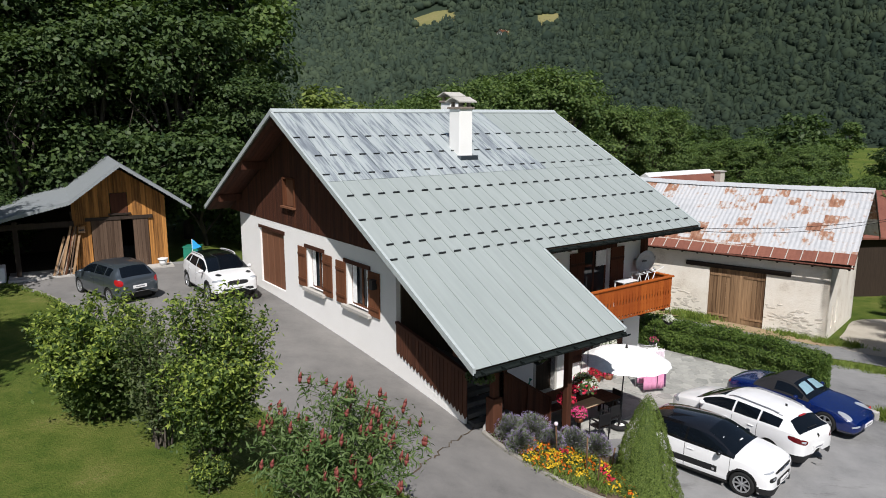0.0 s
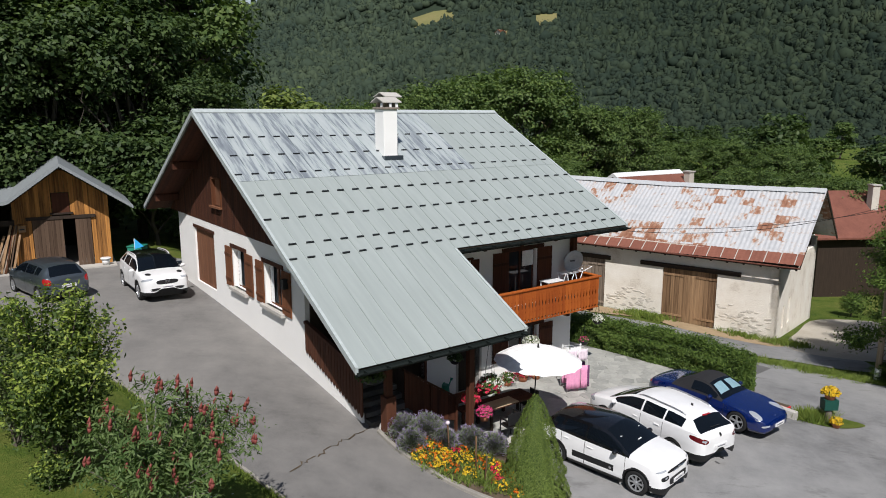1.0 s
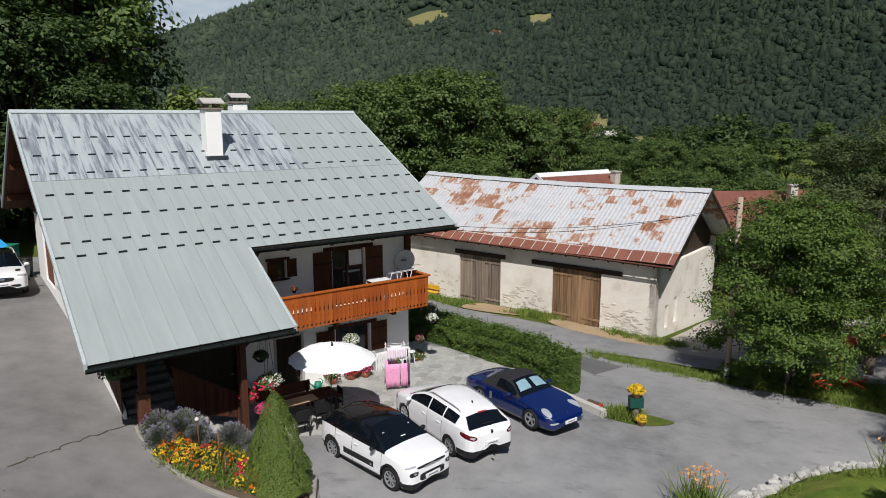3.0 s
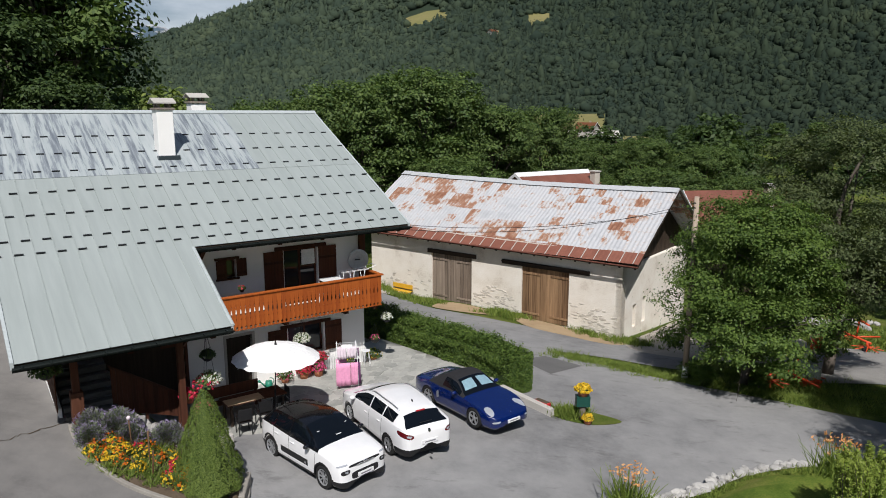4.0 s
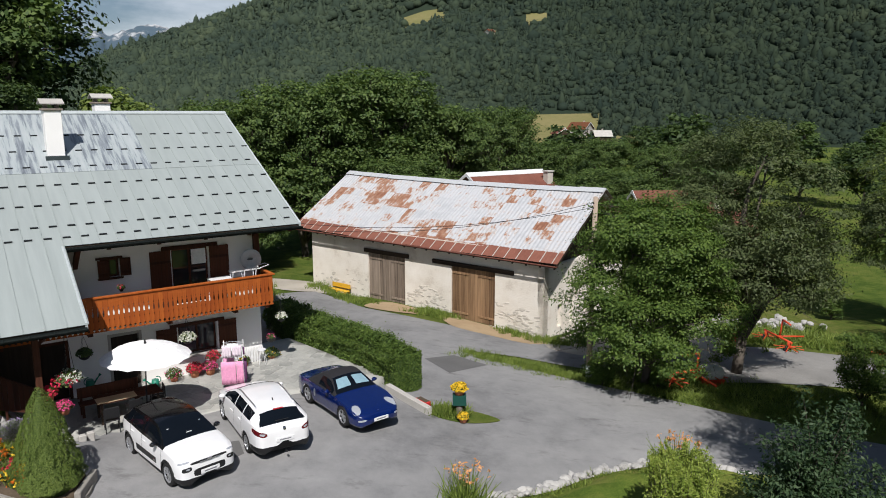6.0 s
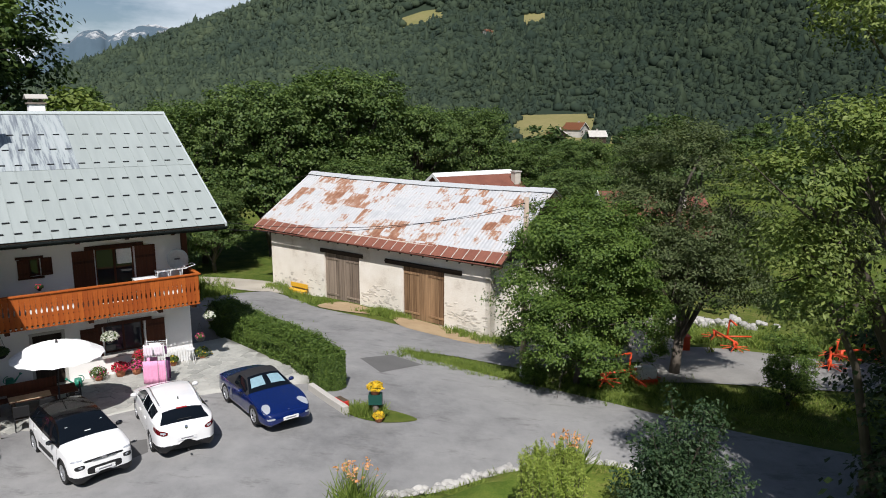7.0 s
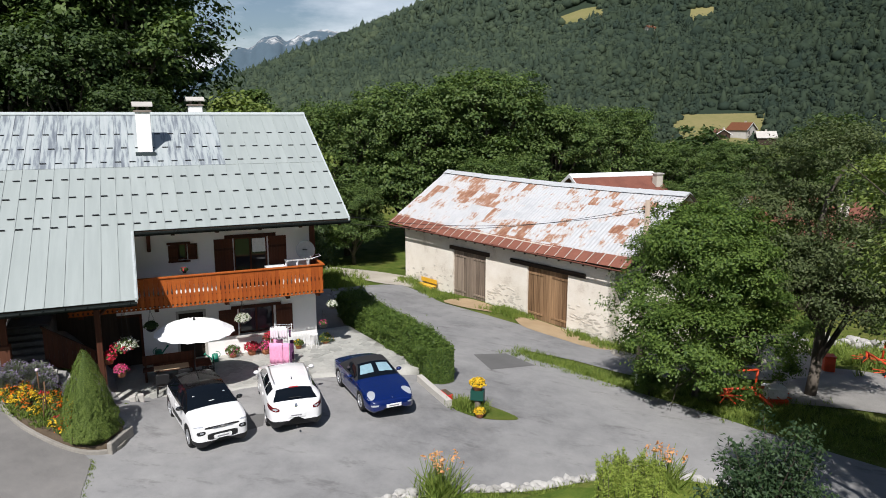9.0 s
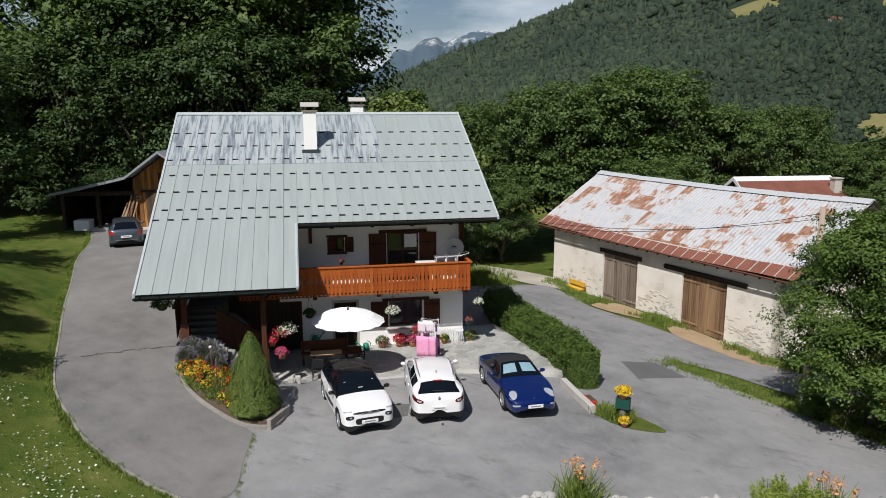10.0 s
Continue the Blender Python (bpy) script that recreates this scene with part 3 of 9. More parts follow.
tagged(sheet("gravel_track", smooth_line([(5.6, 43.6), (7.6, 44.4), (6.2, 47.0), (2.0, 49), (-5, 50), (-6, 47.5), (0.5, 46.5)], True, 4), 0.02, GRAVEL), kind="structure", label="pale gravel track beside the barn")
tagged(sheet("gravel_yard", smooth_line([(26.8, 29.2), (30, 29.2), (37, 28.6), (45, 29), (46, 33), (38, 34.6), (32.5, 36.4), (29.8, 35.4), (27.6, 32.2)], True, 4), 0.02, SHADED_GRAVEL), kind="structure", label="grey gravel darkened for tree shade yard under the trees")
tagged(sheet("gravel_path", smooth_line([(20.4, 34.7), (22.4, 32.8), (27.2, 32.4), (31.0, 36.0), (31.0, 43.0), (26.8, 43.6), (23.4, 39.4)], True, 4), 0.024, GRAVEL), kind="structure", label="gravel beside the barn's end wall")
tagged(sheet("patch", [(14.3, 29.2), (15.4, 27.3), (17.1, 29.3), (15.6, 30.4)], 0.02, ASPHALT_OLD, 0.8), kind="structure", label="darker asphalt repair patch")
tagged(sheet("patch", [(8.15, 18.15), (8.75, 18.0), (9.3, 18.75), (8.9, 19.6), (8.1, 19.3)], 0.018, ASPHALT_OLD, 0.8), kind="structure", label="darker asphalt patch between the cars")
tagged(sheet("drive", smooth_line(DRIVE_EDGE[:-1] + [(5.6, 11.5), (7.4, 12.2), (6.5, 13.9), (5.75, 15.2)], False, 4)[:-1] + [(5.75, 15.2)] + BED_EDGE[5::-1] + [(1.0, 17.3), (1.3, 17.5), (-8.2, 30.4), (-10.5, 32.8), (-13.0, 32.6), (-16.2, 30.2)], 0.034, DRIVE_ASPHALT, 0.8), kind="structure", label="older brownish asphalt drive up to the shed")
for outline, say in (([(15.6, 37.0), (17.6, 35.6), (19.6, 34.6), (21.0, 35.6), (19.4, 36.8), (16.4, 39.2), (15.0, 39.4)], "trodden dry earth before the barn door"), ([(10.2, 41.0), (11.6, 39.7), (13.2, 39.3), (14.4, 39.7), (12.6, 41.9), (11.2, 42.6)], "trodden dry earth before the barn door")):
    tagged(sheet("bare_earth", smooth_line(outline, True, 4), 0.02, EARTH), kind="structure", label=say)

tagged(sheet("side_path", [tuple((HOUSE_AXES @ Vector((u, -v, 0))).xy) for u, v in ((12.7, 6.3), (14.7, 6.2), (15.4, 0.0), (15.6, -4.5), (12.9, -4.5))], 0.034, DRIVE_ASPHALT, 0.8), kind="structure", label="dark asphalt path beside the chalet")

# kerbs
def kerb(name, line, width, rise, material, label, sink=0.15):
    pts = smooth_line(line, False, 6)
    bm, last = bmesh.new(), None
    for i, (x, y) in enumerate(pts):
        x0, y0 = pts[max(i - 1, 0)]
        x1, y1 = pts[min(i + 1, len(pts) - 1)]
        n = Vector((-(y1 - y0), x1 - x0)).normalized() * width / 2
        z = gz(x, y)
        ring = [bm.verts.new((x + s * n.x, y + s * n.y, z + h)) for s, h in ((-1, -sink), (-1, rise - 0.015), (-0.8, rise), (0.8, rise), (1, rise - 0.015), (1, -sink))]
        if last:
            for k in range(5):
                bm.faces.new((last[k], last[k + 1], ring[k + 1], ring[k]))
        else:
            bm.faces.new(ring)
        last = ring
    bm.faces.new(last[::-1])
    bmesh.ops.recalc_face_normals(bm, faces=bm.faces)
    return tagged(part(name, bm, material), kind="structure", label=label)


OLD_KERB = two_scale("weathered grey-brown concrete", (0.20, 0.185, 0.16), (0.34, 0.32, 0.285), 1.5, 18.0, 0.95)
kerb("kerb_1", DRIVE_EDGE, 0.07, 0.05, OLD_KERB, "low concrete kerb along the lawn")
kerb("kerb_2", BED_EDGE, 0.11, 0.13, OLD_KERB, "low concrete kerb round the flower bed")
kerb("kerb_3", [(13.1, 24.2), (13.9, 23.2), (14.7, 22.3)], 0.22, 0.28, CONCRETE, "pale concrete kerb at the hedge's end")

# terrace of broken stone slabs, with a raised edge on the garden side
TERRACE = [(4.6, 18.6), (7.05, 21.4), (9.2, 23.1), (12.9, 24.9), (11.2, 26.7), (8.2, 29.6), (4.2, 26.5), (1.2, 22.3), (2.6, 20.2)]
tagged(sheet("terrace", TERRACE, 0.045, SLATE, 1.0, lambda x, y: 0.0, 0.9), kind="structure", label="terrace of grey broken stone paving")

# ---- the chalet ----
HOUSE = pose(-5.9, 24.5, 0, 0, 0, 36.3)
SLOPE, RIDGE = 0.53, 9.92
house = empty("house", HOUSE, label="alpine chalet with white walls, brown gable boards and grey metal roof", category="house")


def roof_z(v):
    return RIDGE - SLOPE * abs(v)


def holed(bm, length, z0, z1, holes, thick, m):
    """A wall from 0 to length along x, its face at y = 0 and its back at y = thick, with openings (x0, x1, z0, z1) through it."""
    xs = sorted({0.0, length, *[k for h in holes for k in h[:2]]})
    zs = sorted({z0, z1, *[k for h in holes for k in h[2:]]})
    solid = lambda i, j: 0 <= i < len(xs) - 1 and 0 <= j < len(zs) - 1 and not any(h[0] <= (xs[i] + xs[i + 1]) / 2 <= h[1] and h[2] <= (zs[j] + zs[j + 1]) / 2 <= h[3] for h in holes)
    def quad(*pts):
        bm.faces.new([bm.verts.new(m @ Vector(p)) for p in pts])
    for i in range(len(xs) - 1):
        for j in range(len(zs) - 1):
            if not solid(i, j):
                continue
            a, b, c, d = xs[i], xs[i + 1], zs[j], zs[j + 1]
            quad((a, 0, c), (b, 0, c), (b, 0, d), (a, 0, d))
            quad((a, thick, d), (b, thick, d), (b, thick, c), (a, thick, c))
            if not solid(i - 1, j):
                quad((a, thick, c), (a, 0, c), (a, 0, d), (a, thick, d))
            if not solid(i + 1, j):
                quad((b, 0, c), (b, thick, c), (b, thick, d), (b, 0, d))
            if not solid(i, j - 1):
                quad((a, 0, c), (a, thick, c), (b, thick, c), (b, 0, c))
            if not solid(i, j + 1):
                quad((a, 0, d), (b, 0, d), (b, thick, d), (a, thick, d))
    bmesh.ops.remove_doubles(bm, verts=bm.verts, dist=1e-4)


# frames of reference of the two walls that are seen: x to the right, y into the house
GABLE = pose(1.05, 6.25, 0, 0, 0, -90)      # its x runs from the back to the front
FRONT = pose(1.35, -6.2, 0, 0, 0, 0)
bm = bmesh.new()
holed(bm, 12.45, 1.2, 5.78, [(2.17, 4.52, 3.06, 5.3), (6.56, 7.75, 3.66, 5.1), (9.50, 10.85, 3.66, 5.06)], 0.3, GABLE)
part("wall", bm, RENDER_WHITE, house)
bm = bmesh.new()
holed(bm, 11.05, -0.6, 6.4, [(7.75, 9.1, 2.85, 4.95), (5.32, 5.95, 4.2, 4.86), (7.8, 9.25, 0.85, 1.98), (5.45, 6.4, 0.04, 2.02), (2.85, 4.0, 0.04, 2.08), (2.9, 3.9, 2.85, 4.88)], 0.3, FRONT)
part("wall", bm, RENDER_WHITE, house)
part("wall", boxed(12.1, 12.4, -5.9, 6.25, -0.6, 6.4), RENDER_WHITE, house)
part("wall", boxed(1.35, 12.1, 5.95, 6.25, -0.6, 6.2), RENDER_WHITE, house)
part("floor", boxed(1.35, 12.1, -5.9, 5.95, 2.55, 2.8), CONCRETE, house)
for x0, x1 in ((1.06, 1.3), (12.12, 12.38)):
    # boarded gables, board by board
    bm = bmesh.new()
    y = -7.2
    while y < 7.2:
        lo, hi = roof_z(y) - 0.26, roof_z(y + 0.168) - 0.26
        if min(lo, hi) > 5.74 and not (x0 < 2 and -0.1 < y - 0.55 < 0.95):
            prism(bm, [(y, 5.7), (y + 0.168, 5.7), (y + 0.168, hi), (y, lo)], x0 - 0.02, x1, "x")
        elif min(lo, hi) > 5.74:
            prism(bm, [(y, 5.7), (y + 0.168, 5.7), (y + 0.168, 6.45), (y, 6.45)], x0 - 0.02, x1, "x")
            prism(bm, [(y, 7.45), (y + 0.168, 7.45), (y + 0.168, hi), (y, lo)], x0 - 0.02, x1, "x")
        y += 0.18
    part("gable_cladding", bm, BROWN_WOOD, house, "dark brown upright boards")
part("gable_backing", boxed(1.2, 1.26, -6, 6, 5.78, 6.4), BROWN_WOOD, house)

# roof: carcass, metal panels with upright seams, snow guards
roof = part("roof", bmesh.new(), DARK_TIMBER, house, "metal roof of long panels with upright seams")
bm = bmesh.new()
def slab(bm, x0, x1, v0, v1, top, low):
    prism(bm, [(-v0, roof_z(v0) - top), (-v1, roof_z(v1) - top), (-v1, roof_z(v1) - low), (-v0, roof_z(v0) - low)], x0, x1, "x")
slab(bm, 0.03, 13.5, 0, 7.82, 0.03, 0.2)
slab(bm, 0.03, 13.5, -7.55, 0, 0.03, 0.2)
slab(bm, 0.03, 5.38, 7.82, 11.12, 0.03, 0.2)
bm.to_mesh(roof.data)
bm.free()
for x in (0.0, 13.5):
    for v0, v1 in ((0, 11.18 if x == 0 else 7.86), (-7.6, 0)):
        bm = bmesh.new()
        slab(bm, x - 0.03, x + 0.05, v0, v1, -0.035, 0.14)
        part("verge_board", bm, ROOF_EDGE, roof, "pale metal verge trim")
bm = bmesh.new()
slab(bm, 5.33, 5.40, 7.9, 11.16, -0.03, 0.14)
part("verge_board", bm, ROOF_EDGE, roof, "pale metal verge trim")
part("ridge_cap", (lambda b: (prism(b, [(-0.16, RIDGE - 0.05), (0, RIDGE + 0.05), (0.16, RIDGE - 0.05), (0.16, RIDGE - 0.02), (0, RIDGE + 0.085), (-0.16, RIDGE - 0.02)], 0.0, 13.55, "x"), b)[1])(bmesh.new()), ROOF_EDGE, roof)
WIDTH = 13.5 / 25
def panel_mesh(length):
    bm = bmesh.new()
    box(bm, 0.006, WIDTH - 0.006, -length, 0, 0, 0.012)
    box(bm, WIDTH - 0.012, WIDTH + 0.012, -length, 0, 0.004, 0.034)
    me = bpy.data.meshes.new("roof_panel")
    bm.to_mesh(me)
    bm.free()
    return me
def on_roof(x, v, lift):
    side = 1 if v >= 0 else -1
    t = math.atan(SLOPE) * side
    return pose(x, -v, roof_z(v)) @ pose(0, 0, 0, math.degrees(t)) @ pose(0, 0, lift)
run = math.sqrt(1 + SLOPE ** 2)
upper, lower, long_lower, back = panel_mesh(3.98 * run), panel_mesh(3.92 * run), panel_mesh(7.24 * run), panel_mesh(7.55 * run)
for me in (upper, lower, long_lower, back):
    me.materials.append(ROOF_CLEAN)
streaked = upper.copy()
streaked.materials.clear()
streaked.materials.append(ROOF_STREAK)
for i in range(25):
    x = 0.02 + i * WIDTH
    for me, v in ((streaked if x < 9.2 else upper, 0.02), (long_lower if x < 5.2 else lower, 3.94), ):
        ob = new("roof_panel", me)
        ob.parent, ob.matrix_basis = roof, on_roof(x, v, -0.02 if v > 1 else -0.005)
    ob = new("roof_panel", back)
    ob.parent, ob.matrix_basis = roof, on_roof(x, -0.02, -0.01) @ Matrix.Diagonal((1, -1, 1, 1))
guard = bmesh.new()
box(guard, -0.115, 0.115, -0.018, 0.018, 0.0, 0.042)
guard_me = bpy.data.meshes.new("snow_guard")
guard.to_mesh(guard_me)
guard_me.materials.append(SNOW_GUARD)
for r, v in enumerate((1.66, 2.69, 3.68, 4.74, 5.83, 6.92, 7.49)):
    for i in range(25):
        ob = new("snow_guard", guard_me)
        ob.parent, ob.matrix_basis = roof, on_roof(0.02 + (i + 0.27 + 0.46 * (r % 2)) * WIDTH, v, 0.005)
# eaves: gutters with brackets, rafters under the overhang
def gutter(x0, x1, v, parent):
    z = roof_z(v) - 0.055
    part("eave_board", boxed(x0, x1, -v + 0.09, -v + 0.13, z - 0.13, z + 0.02), GUTTER, parent)
    bm = bmesh.new()
    outline = [(-v - 0.085 * math.cos(a), z - 0.075 * math.sin(a)) for a in [math.pi * k / 8 for k in range(9)]]
    inner = [(-v - 0.072 * math.cos(a), z - 0.062 * math.sin(a)) for a in [math.pi * k / 8 for k in range(8, -1, -1)]]
    prism(bm, outline + inner, x0, x1, "x")
    g = part("gutter", bm, GUTTER, parent)
    x = x0 + 0.2
    while x < x1:
        part("gutter_bracket", boxed(x - 0.02, x + 0.02, -v - 0.14, -v + 0.06, z - 0.01, z + 0.03), GUTTER, g)
        x += 0.62
gutter(0.0, 5.38, 11.26, roof)
gutter(5.44, 13.56, 7.94, roof)
for k in range(9):
    x = 0.35 + k * 1.6
    bm = bmesh.new()
    slab(bm, x - 0.07, x + 0.07, 6.0, 11.0 if x < 5.3 else 7.7, 0.21, 0.38)
    part("rafter", bm, BROWN_WOOD, house)
for v in (6.05, 3.2, 0.0, -3.2, -6.05):
    bm = bmesh.new()
    z = roof_z(v) - 0.3
    box(bm, 0.1, 1.3, -v - 0.09, -v + 0.09, z - 0.2, z + 0.08)
    part("purlin", bm, BROWN_WOOD, house)
part("purlin", boxed(0.15, 5.3, -10.35, -10.15, 4.02, 4.22, 0.01), BROWN_WOOD, house)
part("purlin", boxed(5.45, 13.4, -7.42, -7.24, 5.55, 5.72, 0.01), BROWN_WOOD, house)

# boarded undersides of the gable overhang
for v0, v1 in ((-7.5, -0.16), (0.16, 11.0)):
    for k in range(6):
        bm = bmesh.new()
        slab(bm, 0.062 + k * 0.162, 0.216 + k * 0.162, v0, v1, 0.203, 0.228)
        part("soffit_board", bm, BROWN_WOOD, house, "dark brown soffit board")

# openings
def shutter(parent, m, w, h, material, open_turn=0.0):
    """A boarded shutter with two battens; its lower left corner at the origin of m."""
    bm = bmesh.new()
    n = max(3, round(w / 0.12))
    outline = [(0, 0), (w, 0)]
    for i in range(n, 0, -1):
        a, b = i * w / n, (i - 1) * w / n
        outline += [(a - 0.004, -0.035), (b + 0.004, -0.035)] + ([(b + 0.004, -0.02), (b - 0.004, -0.02)] if i > 1 else [])
    prism(bm, outline, 0, h, "z")
    s = part("shutter", bm, material, parent)
    s.matrix_basis = m
    for z in (0.15 * h, 0.78 * h):
        part("batten", boxed(0.02, w - 0.02, -0.06, -0.03, z, z + 0.09), material, s)
    return s


def window(parent, m, w, h, deep=0.14, curtain=False, bars=1, frame_mat=None):
    """A casement window set back in its opening, whose lower left corner is the origin of m."""
    frame_mat = frame_mat or SHUTTER_WOOD
    win = part("window", bmesh.new(), frame_mat, parent)
    win.matrix_basis = m
    bm = bmesh.new()
    t = 0.07
    for a in ((0, w, 0, t), (0, w, h - t, h), (0, t, t, h - t), (w - t, w, t, h - t)):
        box(bm, a[0], a[1], deep, deep + 0.06, a[2], a[3])
    for k in range(bars):
        x = w * (k + 1) / (bars + 1)
        box(bm, x - 0.04, x + 0.04, deep, deep + 0.06, t, h - t)
    part("frame", bm, frame_mat, win)
    edges = [t] + [w * (k + 1) / (bars + 1) for k in range(bars)] + [w - t]
    for a, b in zip(edges, edges[1:]):
        part("pane", boxed(a, b, deep + 0.025, deep + 0.035, t, h - t), GLASS_DARK, win)
    if curtain:
        for side in (0, 1):
            bm = bmesh.new()
            last = None
            for k in range(13):
                x = t + k * 0.024 if side == 0 else w - t - k * 0.024
                pair = [bm.verts.new((x, deep - 0.02 + 0.018 * math.sin(k * 1.9), z)) for z in (t, h - t)]
                if last:
                    bm.faces.new((last[0], pair[0], pair[1], last[1])).smooth = True
                last = pair
            part("curtain", bm, CLOTH_WHITE, win, "pale net curtain")
    return win


gar = part("garage_door", bmesh.new(), DOOR_WOOD, house, "brown boarded garage door")
gar.matrix_basis = GABLE @ pose(2.17, 0, 3.06)
for k in range(4):
    part("leaf_board", boxed(k * 0.5875 + 0.01, (k + 1) * 0.5875 - 0.01, 0.07, 0.13, 0.0, 2.24, 0.008), DOOR_WOOD, gar)
part("lintel", boxed(-0.1, 2.45, -0.03, 0.05, 2.24, 2.36), BROWN_WOOD, gar)
for x, w, z, h in ((6.56, 1.19, 3.66, 1.44), (9.50, 1.35, 3.66, 1.40)):
    win = window(house, GABLE @ pose(x, 0, z), w, h, 0.18, True)
    part("window_sill", boxed(-0.22, w + 0.22, -0.16, 0.1, -0.13, 0.0, 0.012), CONCRETE, win)
    part("lintel", boxed(-0.2, w + 0.15, -0.04, 0.04, h, h + 0.13), BROWN_WOOD, win)
    shutter(win, pose(-0.72, -0.02, -0.03), 0.66, h + 0.02, SHUTTER_WOOD)
    shutter(win, pose(w + 0.06, -0.02, -0.03), 0.66, h + 0.02, SHUTTER_WOOD)
hatch = part("loft_hatch", boxed(0.0, 0.9, 0.10, 0.14, 0.0, 1.0), DOOR_WOOD, house, "orange-brown boarded loft hatch")
hatch.matrix_basis = GABLE @ pose(4.72, 0, 6.45)
for a in ((-0.07, 0.0, -0.05, 1.05), (0.9, 0.97, -0.05, 1.05), (0.0, 0.9, 1.0, 1.07)):
    part("frame", boxed(a[0], a[1], -0.05, 0.12, a[2], a[3]), SHUTTER_WOOD, hatch)
part("leaf", boxed(0.0, 0.44, -0.03, 0.0, 0.02, 0.98, 0.006), DOOR_WOOD, hatch, "hatch leaf ajar").matrix_basis = pose(0.9, 0.02, 0, 0, 0, 115)
part("sill", boxed(-0.1, 1.0, -0.14, 0.06, -0.07, 0.0), DOOR_WOOD, hatch)
part("lantern", boxed(11.25, 11.45, -0.22, -0.02, 4.55, 4.85), BLACK_PLASTIC, house).matrix_basis = GABLE

# first floor: glazed door with open shutters, little window; ground floor: kitchen window, doors
bay = window(house, FRONT @ pose(7.75, 0, 2.85), 1.35, 2.1, 0.16, False, 1, BROWN_WOOD)
part("lintel", boxed(-0.35, 1.7, -0.05, 0.05, 2.1, 2.24), BROWN_WOOD, bay)
part("blind", boxed(0.75, 1.28, 0.10, 0.13, 1.45, 2.02), CLOTH_WHITE, bay, "half-drawn pale blind")
shutter(bay, pose(-0.78, -0.02, 0), 0.74, 2.1, BROWN_WOOD)
shutter(bay, pose(1.38, -0.02, 0), 0.74, 2.1, BROWN_WOOD)
little = window(house, FRONT @ pose(5.32, 0, 4.2), 0.63, 0.66, 0.16, False, 1, BROWN_WOOD)
shutter(little, pose(0.65, -0.02, 0.02), 0.36, 0.64, BROWN_WOOD)
shutter(little, pose(-0.08, -0.045, 0.0), 0.36, 0.64, BROWN_WOOD)
part("lintel", boxed(-0.12, 0.75, -0.06, 0.05, 0.66, 0.74), BROWN_WOOD, little)
part("window_sill", boxed(-0.1, 0.73, -0.09, 0.05, -0.06, 0.0), BROWN_WOOD, little)
kitchen = window(house, FRONT @ pose(7.8, 0, 0.85), 1.45, 1.13, 0.16, False, 1, BROWN_WOOD)
part("window_sill", boxed(-0.15, 1.6, -0.18, 0.1, -0.1, 0.0, 0.012), CONCRETE, kitchen)
part("lintel", boxed(-0.3, 1.75, -0.05, 0.05, 1.13, 1.25), BROWN_WOOD, kitchen)
shutter(kitchen, pose(-0.80, -0.02, 0), 0.74, 1.13, BROWN_WOOD)
shutter(kitchen, pose(1.52, -0.02, 0), 0.70, 1.13, BROWN_WOOD)
for x, w, z, h in ((5.45, 0.95, 0.04, 1.98), (2.85, 1.15, 0.04, 2.04), (2.9, 1.0, 2.85, 2.03)):
    d = part("door", boxed(0, w, 0.2, 0.26, 0, h), DARK_TIMBER, house, "dark boarded door")
    d.matrix_basis = FRONT @ pose(x, 0, z)
    part("door_frame", (lambda b: (box(b, -0.1, 0, -0.02, 0.24, 0, h + 0.1), box(b, w, w + 0.1, -0.02, 0.24, 0, h + 0.1), box(b, 0, w, -0.02, 0.24, h, h + 0.1), b)[-1])(bmesh.new()), BROWN_WOOD if x != 5.45 else CONCRETE, d)
    part("door_handle", boxed(w - 0.16, w - 0.06, 0.15, 0.19, 0.98, 1.02), CHROME, d)

# balcony of cut-out boards
balcony = part("balcony", boxed(3.0, 12.42, -7.46, -6.2, 2.72, 2.84), BROWN_WOOD, house, "orange varnished balcony with cut-out boards")
def picket_mesh(h, w=0.158):
    """A board with notches down both sides that make eyes and drops with its neighbour, and a notched foot."""
    half = [(0.5, 0.0), (0.5, 0.02), (0.30, 0.05), (0.24, 0.085), (0.5, 0.125), (0.5, 0.30), (0.40, 0.33), (0.5, 0.36), (0.5, 0.42), (0.36, 0.47), (0.32, 0.53), (0.42, 0.62), (0.5, 0.64), (0.42, 0.70), (0.5, 0.73), (0.5, 1.0)]
    bm = bmesh.new()
    ring = [(w * s, h * z) for s, z in half] + [(-w * s, h * z) for s, z in reversed(half)]
    front = [bm.verts.new((x, -0.012, z)) for x, z in ring]
    rear = [bm.verts.new((x, 0.012, z)) for x, z in ring]
    n = len(half)
    for vs, flip in ((front, False), (rear, True)):
        for i in range(n - 1):
            q = (vs[i], vs[i + 1], vs[2 * n - 2 - i], vs[2 * n - 1 - i])
            bm.faces.new(q[::-1] if flip else q)
    for i in range(2 * n):
        j = (i + 1) % (2 * n)
        bm.faces.new((front[j], front[i], rear[i], rear[j]))
    bmesh.ops.recalc_face_normals(bm, faces=bm.faces)
    me = bpy.data.meshes.new("balcony_board")
    bm.to_mesh(me)
    bm.free()
    return me
picket = picket_mesh(1.16)
picket.materials.append(ORANGE_WOOD)
x = 3.1
while x < 12.4:
    ob = new("balcony_board", picket)
    ob.parent, ob.matrix_basis = balcony, pose(x, -7.56, 2.66, 0, 0, 0)
    x += 0.162
for k in range(7):
    ob = new("balcony_board", picket)
    ob.parent, ob.matrix_basis = balcony, pose(12.42, -7.46 + k * 0.162, 2.66, 0, 0, 90)
part("top_rail", boxed(3.0, 12.5, -7.62, -7.46, 3.82, 3.875, 0.008), ORANGE_WOOD, balcony)
